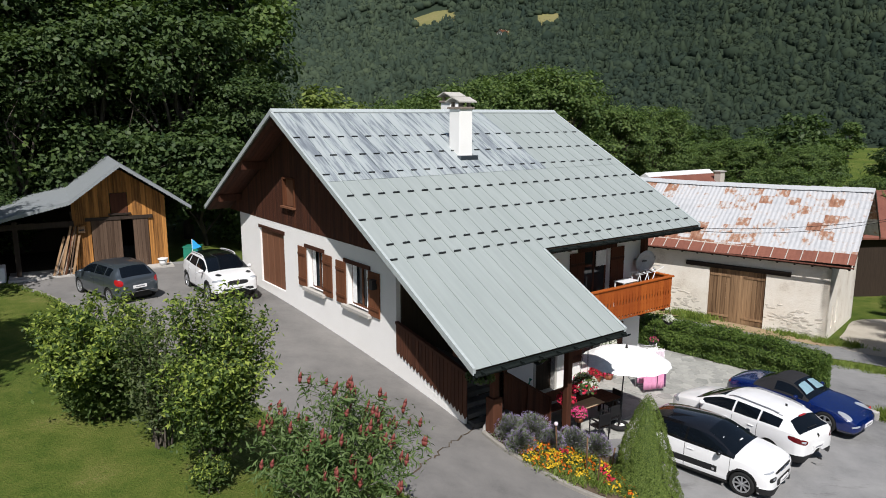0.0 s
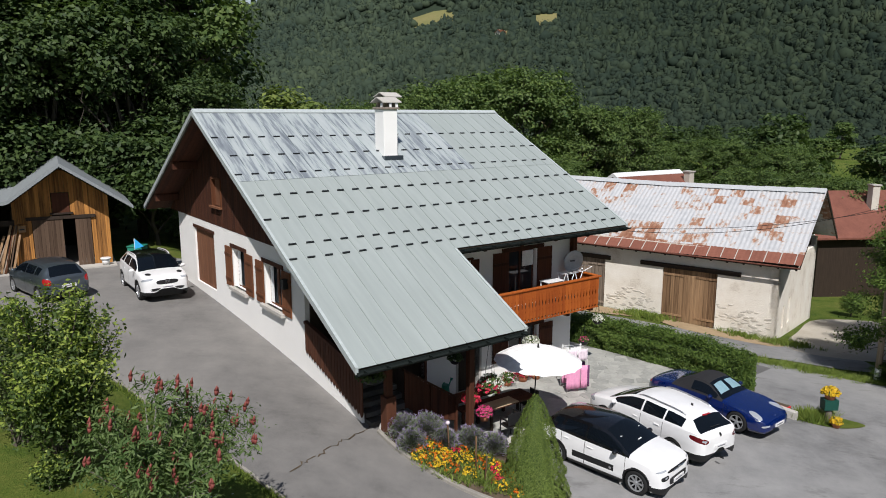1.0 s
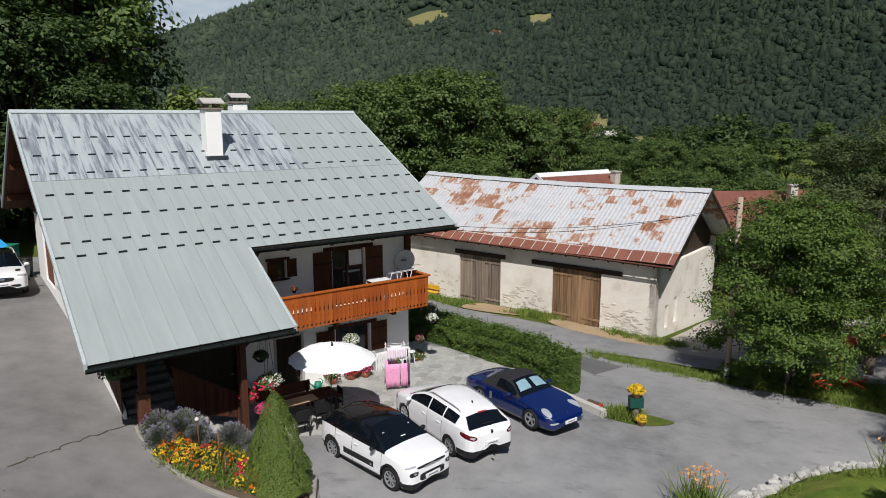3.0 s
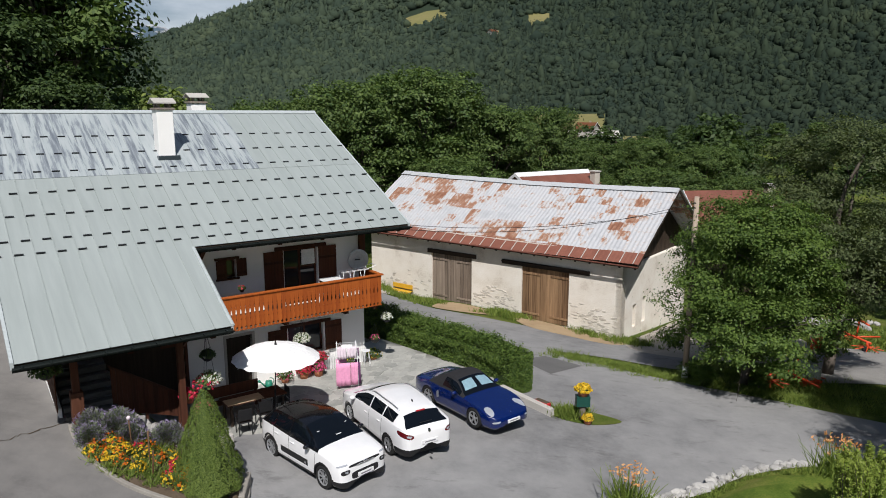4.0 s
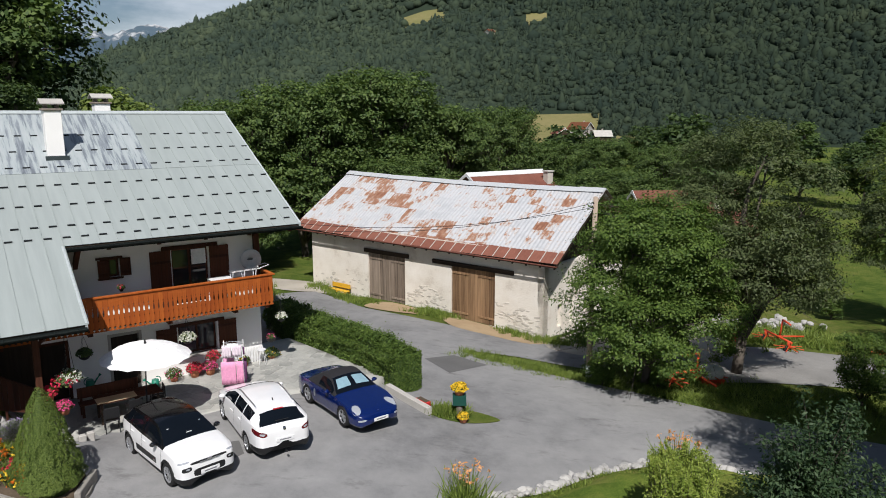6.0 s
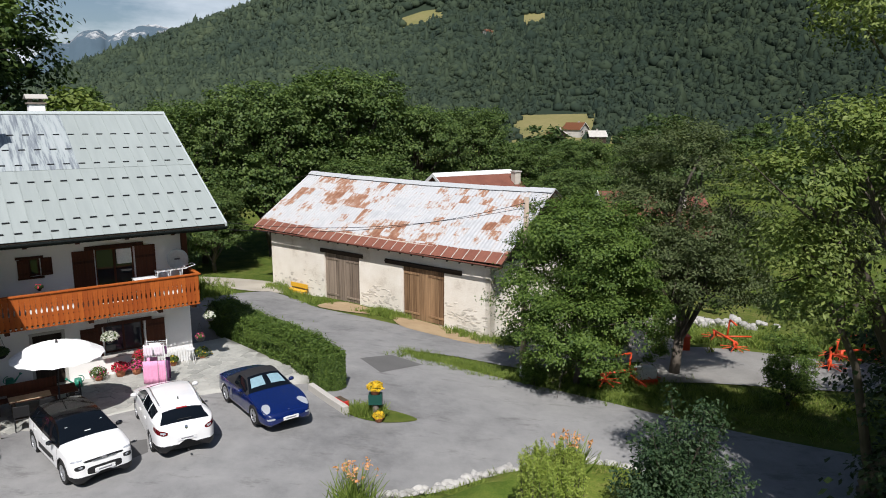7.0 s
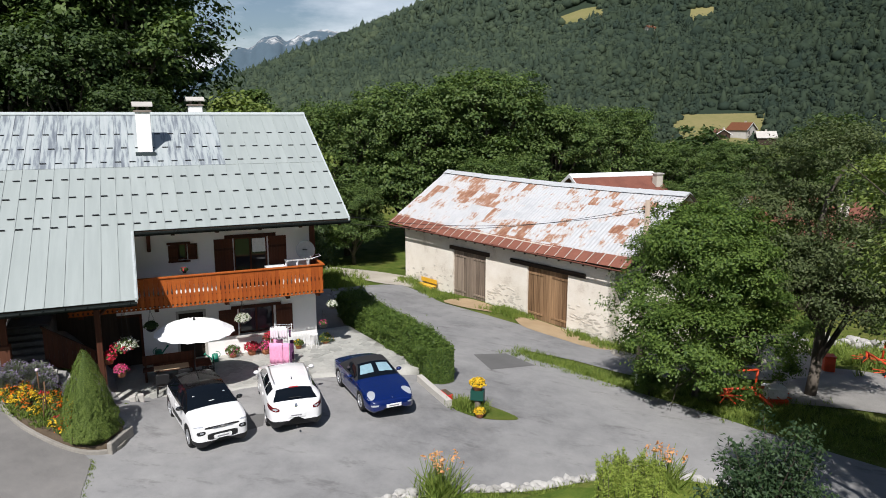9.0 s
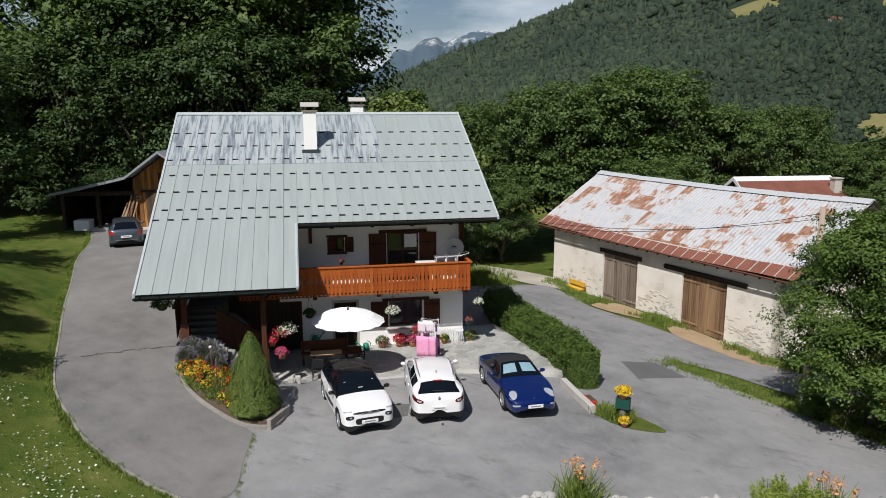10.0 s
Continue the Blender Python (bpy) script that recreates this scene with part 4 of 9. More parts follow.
part("top_rail", boxed(12.36, 12.5, -7.44, -6.25, 3.82, 3.875, 0.008), ORANGE_WOOD, balcony)
for z in (2.93, 3.66):
    part("rail", boxed(3.0, 12.4, -7.545, -7.49, z, z + 0.09), ORANGE_WOOD, balcony)
for x in (3.4, 6.0, 8.6, 11.0, 12.25):
    part("joist", boxed(x - 0.08, x + 0.08, -7.4, -6.2, 2.5, 2.72), BROWN_WOOD, balcony)
part("corner_post", boxed(12.2, 12.4, -6.42, -6.21, 2.84, 5.6, 0.01), BROWN_WOOD, house)
for x in (5.0, 5.9):
    # braced corbels under the eave
    bm = bmesh.new()
    prism(bm, [(-6.2, 4.62), (-6.2, 4.85), (-7.15, 5.6), (-7.3, 5.6), (-7.3, 5.45)], x - 0.07, x + 0.07, "x")
    part("corbel", bm, BROWN_WOOD, house)

# porch under the long roof: posts, stair, balustrades
for x in (1.42, 4.12):
    post = part("post", boxed(x - 0.09, x + 0.09, -10.34, -10.16, 1.3 if x < 2 else 0.0, 4.05, 0.012), BROWN_WOOD, house)
part("post_casing", boxed(1.27, 1.57, -10.42, -10.1, 1.35, 2.68, 0.015), RAIL_WOOD, house)
part("brace", (lambda b: (rod(b, (4.12, -10.25, 3.3), (4.9, -10.25, 4.05), 0.06, sides=4), b)[1])(bmesh.new()), BROWN_WOOD, house)
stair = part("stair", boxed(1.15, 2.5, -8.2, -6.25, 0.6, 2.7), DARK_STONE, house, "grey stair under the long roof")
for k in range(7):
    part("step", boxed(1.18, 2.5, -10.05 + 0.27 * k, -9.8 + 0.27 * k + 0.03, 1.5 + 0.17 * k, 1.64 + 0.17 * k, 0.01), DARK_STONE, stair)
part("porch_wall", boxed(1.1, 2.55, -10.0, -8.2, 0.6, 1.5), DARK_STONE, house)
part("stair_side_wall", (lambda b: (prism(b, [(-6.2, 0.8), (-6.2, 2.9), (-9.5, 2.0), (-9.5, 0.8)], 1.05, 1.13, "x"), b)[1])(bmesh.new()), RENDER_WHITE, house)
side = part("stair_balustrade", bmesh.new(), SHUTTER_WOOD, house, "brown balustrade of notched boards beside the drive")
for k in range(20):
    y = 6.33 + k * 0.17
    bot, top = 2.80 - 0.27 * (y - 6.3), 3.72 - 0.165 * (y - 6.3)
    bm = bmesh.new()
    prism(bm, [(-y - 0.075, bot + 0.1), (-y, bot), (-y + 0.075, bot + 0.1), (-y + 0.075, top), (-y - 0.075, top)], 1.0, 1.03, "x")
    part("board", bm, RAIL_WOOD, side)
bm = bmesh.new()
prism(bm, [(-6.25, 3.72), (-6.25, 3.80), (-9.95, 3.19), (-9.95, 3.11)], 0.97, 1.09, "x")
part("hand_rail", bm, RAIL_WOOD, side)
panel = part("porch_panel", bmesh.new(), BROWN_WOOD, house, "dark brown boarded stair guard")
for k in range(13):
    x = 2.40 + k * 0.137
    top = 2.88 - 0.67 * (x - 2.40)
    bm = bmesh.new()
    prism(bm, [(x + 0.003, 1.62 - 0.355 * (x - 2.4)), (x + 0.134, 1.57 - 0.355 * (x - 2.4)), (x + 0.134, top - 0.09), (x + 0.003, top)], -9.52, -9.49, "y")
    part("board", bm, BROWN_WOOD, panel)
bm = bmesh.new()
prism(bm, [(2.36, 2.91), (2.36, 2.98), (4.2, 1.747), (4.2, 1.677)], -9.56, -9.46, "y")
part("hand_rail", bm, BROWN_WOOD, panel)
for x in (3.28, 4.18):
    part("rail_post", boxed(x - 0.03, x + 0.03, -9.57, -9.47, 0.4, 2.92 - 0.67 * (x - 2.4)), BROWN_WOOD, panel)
# near-black panel in front of the white wall under the long roof
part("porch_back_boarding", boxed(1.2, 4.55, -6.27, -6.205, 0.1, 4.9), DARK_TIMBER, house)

# chimneys
def chimney(x, v, w, deep, z0, z1, cap, hood):
    ch = part("chimney", boxed(x - w / 2, x + w / 2, -v - deep / 2, -v + deep / 2, z0, z1, 0.015), RENDER_WHITE, house, "white rendered chimney with a lidded cap")
    part("crown", boxed(x - w / 2 - 0.06, x + w / 2 + 0.06, -v - deep / 2 - 0.06, -v + deep / 2 + 0.06, z1, z1 + 0.07, 0.01), CAP_STONE, ch)
    for sx in (-1, 1):
        for sy in (-1, 1):
            part("leg", boxed(x + sx * (w / 2 - 0.1) - 0.05, x + sx * (w / 2 - 0.1) + 0.05, -v + sy * (deep / 2 - 0.1) - 0.05, -v + sy * (deep / 2 - 0.1) + 0.05, z1 + 0.07, z1 + 0.24), CAP_STONE, ch)
    bm = bmesh.new()
    if hood:
        # a small pitched lid
        for wide, long, up in ((deep / 2 + 0.12, w / 2 + 0.11, 0.22),):
            z = z1 + up
            prism(bm, [(-v - wide, z), (-v, z + 0.17), (-v + wide, z), (-v + wide, z + 0.04), (-v, z + 0.21), (-v - wide, z + 0.04)], x - long, x + long, "x")
    else:
        box(bm, x - w / 2 - 0.09, x + w / 2 + 0.09, -v - deep / 2 - 0.09, -v + deep / 2 + 0.09, z1 + 0.24, z1 + 0.33)
    part("cap", bm, CONCRETE, ch, "small pitched lid on stubby legs")
    part("flashing", boxed(x - w / 2 - 0.1, x + w / 2 + 0.1, -v - deep / 2 - 0.22, -v - deep / 2, roof_z(v + deep / 2) - 0.1, roof_z(v + deep / 2) + 0.06), PAINT_GREY, ch)
chimney(6.1, 2.75, 0.58, 0.62, 7.9, 10.0, 0, True)
chimney(8.5, -1.0, 0.62, 0.7, 9.0, 10.3, 0, True)

# ---- the barn ----
BARN = pose(0, 0, 0, 0, 0, -37.3)
barn = empty("barn", BARN, label="old stone barn with flaking render and rusty corrugated roof", category="barn")
LONG = pose(-24.0, 41.3, 0)
bm = bmesh.new()
holed(bm, 18.3, -4.5, 2.55, [(5.3, 8.45, -2.05, 1.12), (12.05, 15.15, -2.1, 1.1)], 0.5, LONG)
part("wall", bm, BARN_WALL, barn)
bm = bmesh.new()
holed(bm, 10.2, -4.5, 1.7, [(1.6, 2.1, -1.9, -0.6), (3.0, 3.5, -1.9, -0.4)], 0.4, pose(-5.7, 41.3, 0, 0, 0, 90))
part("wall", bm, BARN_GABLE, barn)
part("wall", boxed(-24.0, -23.5, 41.8, 51.5, -4.5, 2.2), BARN_WALL, barn)
part("wall", boxed(-23.5, -5.7, 51.0, 51.5, -4.5, 2.2), BARN_WALL, barn)
for x in (-23.8, -6.0):
    bm = bmesh.new()
    y = 41.9
    while y < 50.9:
        prism(bm, [(y, 1.7), (y + 0.22, 1.7), (y + 0.22, 5.52 - 0.62 * abs(y + 0.22 - 46.2)), (y, 5.52 - 0.62 * abs(y - 46.2))], x, x + 0.04, "x")
        y += 0.235
    part("gable_cladding", bm, DARK_TIMBER, barn, "dark old gable boards")
GALVANISED = plain("galvanised ridge sheet", (0.46, 0.475, 0.485), 0.5)
# corrugated roof, the ridge a little sagged
roof = part("roof", bmesh.new(), [RUST_ROOF, RUST_DARK], barn, "galvanised corrugated sheets with rust")
bm = bmesh.new()
def barn_z(x, y):
    t = (x + 25.1) / 20.5
    return 5.68 - 0.621 * abs(y - 46.2) - 0.13 * math.sin(math.pi * t) + 0.04 * noise.noise((x * 0.6, y * 0.5, 1.0))
rows = [40.66 + 0.37 * k for k in range(16)] + [46.2] + [47.3 + 1.1 * k for k in range(5)]
cols = [-25.1 + 0.0625 * k for k in range(329)]
grid = [[bm.verts.new((x, y, barn_z(x, y) + 0.016 * math.cos(k * math.pi / 2) * (1 if y > 41.45 else 0.4) + 0.035 * max(0.0, 1 - (43.3 - y) / 1.8) * (y < 43.3))) for k, x in enumerate(cols)] for y in rows]
for j in range(len(rows) - 1):
    for i in range(len(cols) - 1):
        f = bm.faces.new((grid[j][i], grid[j][i + 1], grid[j + 1][i + 1], grid[j + 1][i]))
        f.material_index = 1 if rows[j] < 41.3 else 0
bmesh.ops.recalc_face_normals(bm, faces=bm.faces)
bm.to_mesh(roof.data)
bm.free()
for k in range(28):
    # pale joints between the rusted eave plates
    x = -24.9 + k * 0.74
    part("joint_cover", (lambda b: (prism(b, [(40.66, barn_z(x, 40.66) + 0.012), (41.42, barn_z(x, 41.42) + 0.02), (41.42, barn_z(x, 41.42) + 0.04), (40.66, barn_z(x, 40.66) + 0.03)], x - 0.022, x + 0.022, "x"), b)[1])(bmesh.new()), CONCRETE, roof)
for k in range(25):
    x = -25.12 + 0.82 * k
    bm = bmesh.new()
    prism(bm, [(45.80, barn_z(x, 46.2) - 0.16), (46.2, barn_z(x, 46.2) + 0.06), (46.6, barn_z(x, 46.2) - 0.16), (46.2, barn_z(x, 46.2) + 0.02)], x, x + 0.815, "x")
    part("ridge_cap", bm, GALVANISED, roof)
for k, x in enumerate((-25.05, -4.66)):
    part("verge_board", (lambda b: (prism(b, [(40.62, 2.02), (46.2, 5.5), (51.8, 2.02), (51.8, 2.2), (46.2, 5.66), (40.62, 2.2)], x, x + 0.05, "x"), b)[1])(bmesh.new()), DARK_TIMBER, roof)
for k in range(24):
    x = -24.6 + k * 0.86
    part("rafter", (lambda b: (prism(b, [(40.75, 2.05), (46.15, 5.4), (46.15, 5.25), (40.75, 1.9)], x - 0.05, x + 0.05, "x"), b)[1])(bmesh.new()), DARK_TIMBER, roof)
part("wall_plate", boxed(-24.0, -4.9, 41.05, 41.28, 1.9, 2.15), DARK_TIMBER, barn)
part("gutter", (lambda b: (prism(b, [(40.62 - 0.07 * math.cos(a), 2.1 - 0.07 * math.sin(a)) for a in [math.pi * k / 6 for k in range(7)]], -25.1, -4.6, "x"), b)[1])(bmesh.new()), RUST_DARK, roof)
def barn_door(x0, x1, z0, z1, split, mats, say):
    d = part("barn_door", bmesh.new(), mats[0], barn, say)
    n = round((x1 - x0) / 0.24)
    rng = random.Random(int(x0 * 10))
    for i in range(n):
        a, b = x0 + (x1 - x0) * i / n, x0 + (x1 - x0) * (i + 1) / n
        m = mats[0] if (a + b) / 2 < split else mats[-1]
        if a < split < b:
            b = split - 0.03
        if b - a > 0.05:
            part("plank", boxed(a + 0.006, b - 0.006, 0.10 + rng.uniform(-0.012, 0.012), 0.15, z0 + rng.uniform(0, 0.06), z1 - rng.uniform(0, 0.03)), m, d)
    for z in (z0 + 0.35, z1 - 0.45):
        part("hinge_batten", boxed(x0 + 0.05, x0 + 1.2, 0.06, 0.1, z, z + 0.12), mats[0], d)
        part("hinge_batten", boxed(x1 - 1.2, x1 - 0.05, 0.06, 0.1, z, z + 0.12), mats[-1], d)
    d.matrix_basis = LONG
    return d
barn_door(5.3, 8.45, -2.05, 1.12, 6.75, (GREY_PLANK, GREY_PLANK), "weathered grey double barn door")
barn_door(12.05, 15.15, -2.1, 1.1, -1, (OLD_PLANK, OLD_PLANK), "large brown sliding barn door")
part("lintel", boxed(-19.0, -15.2, 41.22, 41.32, 1.1, 1.36), DARK_TIMBER, barn)
part("lintel", boxed(-13.3, -7.6, 41.2, 41.32, 1.1, 1.36), DARK_TIMBER, barn)
part("door_rail", boxed(-13.3, -7.6, 41.14, 41.19, 1.24, 1.3), DARK_TIMBER, barn)
# rubble that shows where the render has gone, along the foot of the walls
rng = random.Random(5)
stones = []
for k in range(5):
    bm = bmesh.new()
    bmesh.ops.create_icosphere(bm, subdivisions=1, radius=1)
    for v in bm.verts:
        v.co *= rng.uniform(0.75, 1.1)
    me = bpy.data.meshes.new("stone")
    bm.to_mesh(me)
    bm.free()
    me.materials.append(RUBBLE)
    stones.append(me)
foot = part("rubble_foot", bmesh.new(), RUBBLE, barn, "rubble stones bared at the wall's foot")
for k in range(330):
    x = rng.uniform(-23.8, -5.9) if k % 2 else rng.choice((rng.gauss(-7.2, 0.7), rng.gauss(-22.0, 0.9), rng.gauss(-13.2, 0.7), rng.gauss(-14.6, 0.7)))
    if not -23.8 < x < -5.9:
        continue
    if -18.8 < x < -15.4 or -12.0 < x < -8.8:
        continue
    # bared stones gather at the foot and in a few ragged patches
    reach = 0.55 + 0.65 * max(0.0, noise.noise((x * 0.55, 2.0, 0.0)) + 0.25)
    z = -2.25 + 2.2 * reach * rng.random() ** 1.3
    ob = new("stone", rng.choice(stones))
    ob.parent, ob.matrix_basis = foot, pose(x, 41.297, z, 0, rng.uniform(-14, 14), 0) @ Matrix.Diagonal((rng.uniform(0.10, 0.24), rng.uniform(0.012, 0.03), rng.uniform(0.05, 0.11), 1))
bench = empty("bench", BARN @ pose(-21.0, 40.85, -2.12), label="yellow painted wooden bench against the barn wall", category="bench")
part("seat", boxed(-0.85, 0.85, -0.2, 0.2, 0.40, 0.46, 0.01), YELLOW_PAINT, bench)
part("backrest", boxed(-0.85, 0.85, 0.2, 0.24, 0.55, 0.85, 0.01), YELLOW_PAINT, bench)
part("apron", boxed(-0.8, 0.8, -0.18, -0.15, 0.14, 0.36, 0.01), YELLOW_PAINT, bench)
for x in (-0.7, 0.7):
    for y in (-0.15, 0.18):
        part("leg", boxed(x - 0.04, x + 0.04, y - 0.04, y + 0.04, 0.0, 0.40), YELLOW_PAINT, bench)
for x in (-0.6, 0.15):
    ob = empty("pumpkin", BARN @ pose(-21.0 + x, 40.4, -2.12), label="pale round gourd on the ground before the bench", category="gourd", group="gourds by the bench")
    bm = bmesh.new()
    bmesh.ops.create_uvsphere(bm, u_segments=16, v_segments=8, radius=0.2)
    for v in bm.verts:
        v.co.z = v.co.z * 0.75 + 0.15
        v.co.xy *= 1 + 0.06 * math.cos(6 * math.atan2(v.co.y, v.co.x))
    part("fruit", bm, CLOTH_WHITE, ob)
    part("stalk", (lambda b: (rod(b, (0, 0, 0.28), (0.02, 0, 0.36), 0.02, 0.012, 6), b)[1])(bmesh.new()), OLD_PLANK, ob)

# ---- the timber shed with its lean-to ----
SHED = pose(-16.35, 30.75, 0, 0, 0, 28.9)
shed = empty("shed", SHED, label="honey larch shed with a metal roof and open lean-to", category="shed")
def shed_boards(x0, x1, low, high, y0, parent):
    x = x0
    while x < x1 - 0.02:
        w = min(0.19, x1 - x)
        bm = bmesh.new()
        prism(bm, [(x + 0.004, low(x)), (x + w - 0.004, low(x + w)), (x + w - 0.004, high(x + w)), (x + 0.004, high(x))], y0, y0 + 0.035, "y")
        part("board", bm, HONEY_WOOD, parent)
        x += 0.19
top = lambda x: 7.42 - 0.70 * (x - 2.0) if x > 2.0 else 7.42 - 0.74 * (2.0 - x)
front = part("front_wall", bmesh.new(), HONEY_WOOD, shed)
shed_boards(0.0, 0.72, lambda x: 2.8, top, 0.0, front)
shed_boards(3.12, 3.88, lambda x: 2.8, top, 0.0, front)
shed_boards(0.72, 1.55, lambda x: 5.15, top, 0.0, front)
shed_boards(2.3, 3.12, lambda x: 5.15, top, 0.0, front)
shed_boards(1.55, 2.3, lambda x: 6.34, top, 0.0, front)
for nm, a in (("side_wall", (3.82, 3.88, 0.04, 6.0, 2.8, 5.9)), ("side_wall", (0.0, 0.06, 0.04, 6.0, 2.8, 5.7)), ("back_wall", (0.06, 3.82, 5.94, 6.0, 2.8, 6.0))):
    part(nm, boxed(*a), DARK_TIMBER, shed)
SHED_DOOR = board_mat("grey-brown weathered door planks", (0.045, 0.026, 0.016), (0.15, 0.098, 0.066), (11.0, 11.0, 0.4))
door = part("double_door", bmesh.new(), SHED_DOOR, shed, "grey-brown sliding doors standing ajar")
for x0, x1, y in ((0.74, 1.95, -0.05), (2.45, 3.1, -0.05)):
    n = round((x1 - x0) / 0.15)
    for k in range(n):
        part("plank", boxed(x0 + (x1 - x0) * k / n + 0.004, x0 + (x1 - x0) * (k + 1) / n - 0.004, y, y + 0.035, 2.86, 5.12), SHED_DOOR, door)
part("door_track", boxed(0.5, 3.3, -0.09, -0.02, 5.13, 5.28), DARK_TIMBER, shed)
hatch = window(shed, pose(1.58, -0.0, 5.42), 0.7, 0.9, 0.03, False, 0, DARK_TIMBER)
part("hatch_board", boxed(0.0, 0.7, -0.02, 0.02, 0.0, 0.9), BROWN_WOOD, hatch)
part("hatch_sill", boxed(-0.12, 0.82, -0.1, 0.03, -0.08, 0.0), DARK_TIMBER, hatch)
# sweeping roof: one pitch to the right, a long bent pitch over the lean-to
def shed_roof(bm, lift, thick):
    pts = [(4.85, 5.72), (2.0, 7.72), (-0.05, 6.2), (-2.8, 5.55), (-4.6, 5.2)]
    prism(bm, [(x, z + lift) for x, z in pts] + [(x, z + lift - thick) for x, z in reversed(pts)], -1.15, 7.6, "y")
bm = bmesh.new()
shed_roof(bm, 0, 0.12)
VERGE_GREY = plain("weathered grey metal", (0.24, 0.26, 0.27), 0.6)
sroof = part("roof", bm, VERGE_GREY, shed, "bent grey sheet-metal roof")
bm = bmesh.new()
pts = [(4.86, 5.66), (2.0, 7.66), (-0.05, 6.14), (-2.8, 5.49), (-4.6, 5.14)]
for (a, b), (c, d) in zip(pts, pts[1:]):
    n = max(2, int(math.hypot(c - a, d - b) / 0.12))
    for k in range(n):
        # scalloped verge
        x0, z0, x1, z1 = a + (c - a) * k / n, b + (d - b) * k / n, a + (c - a) * (k + 1) / n, b + (d - b) * (k + 1) / n
        prism(bm, [(x0, z0 + 0.06), (x1, z1 + 0.06), (x1, z1 - 0.085), ((x0 + x1) / 2, (z0 + z1) / 2 - 0.115), (x0, z0 - 0.085)], -1.2, -1.16, "y")
part("verge_board", bm, VERGE_GREY, sroof, "grey scalloped verge board")
for x in (-4.3, -2.2):
    part("post", boxed(x - 0.1, x + 0.1, -0.1, 0.1, 2.8, 5.3), DARK_TIMBER, shed)
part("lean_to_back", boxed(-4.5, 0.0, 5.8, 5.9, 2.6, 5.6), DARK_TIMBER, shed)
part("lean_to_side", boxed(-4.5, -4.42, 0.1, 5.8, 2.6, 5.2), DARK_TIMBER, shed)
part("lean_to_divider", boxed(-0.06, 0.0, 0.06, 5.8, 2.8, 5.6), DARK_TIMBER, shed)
# near-black slab laid over the pale apron inside the lean-to
part("lean_to_floor", boxed(-4.4, -0.08, 0.9, 5.78, 2.86, 2.95), DARK_TIMBER, shed, "dark floor of the lean-to")
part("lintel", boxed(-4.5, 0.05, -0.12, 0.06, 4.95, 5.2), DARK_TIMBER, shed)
part("plinth", boxed(-3.6, -2.7, -0.5, 0.4, 2.7, 3.45, 0.03), RENDER_WHITE, shed, "short white rendered wall")
tagged(part("concrete_apron", boxed(-2.6, 4.0, -0.8, 5.8, 2.6, 2.93), CONCRETE, None), kind="structure", label="pale concrete floor of the shed").matrix_world = SHED
# things that lean and hang at the shed
rng = random.Random(3)
for k in range(11):
    bm = bmesh.new()
    x = -0.72 + 0.06 * k
    rod(bm, (x + rng.uniform(-0.25, 0.05), -0.45 - rng.random() * 0.2, 2.93), (x + 0.35, -0.08, 4.2 + rng.random() * 0.9), 0.035 if k % 5 else 0.06, sides=4)
    ob = tagged(part("plank", bm, (OLD_PLANK, SHUTTER_WOOD, GREY_PLANK, OLD_PLANK, SHED_DOOR)[k % 5]), label="long plank leaning on the shed's corner", category="plank", group="planks leaning at the shed")
    ob.matrix_world = SHED
box_ob = empty("letter_box", SHED @ pose(0.33, -0.02, 4.65), label="small wooden letter box on the shed wall", category="letter box")
part("body", boxed(-0.14, 0.14, -0.16, 0.0, 0.0, 0.3, 0.01), OLD_PLANK, box_ob)
part("lid", boxed(-0.18, 0.18, -0.22, 0.0, 0.3, 0.35), HONEY_WOOD, box_ob)
part("slot", boxed(-0.1, 0.1, -0.165, -0.16, 0.1, 0.16), INK, box_ob)
pot = empty("flower_pot", SHED @ pose(3.55, -0.55, 2.93), label="small white flower pot before the shed", category="flower pot")
bm = bmesh.new()
rod(bm, (0, 0, 0), (0, 0, 0.3), 0.13, 0.2, 14)
rod(bm, (0, 0, 0.28), (0, 0, 0.34), 0.23, 0.23, 14)
part("pot", bm, WHITE_PLASTIC, pot)

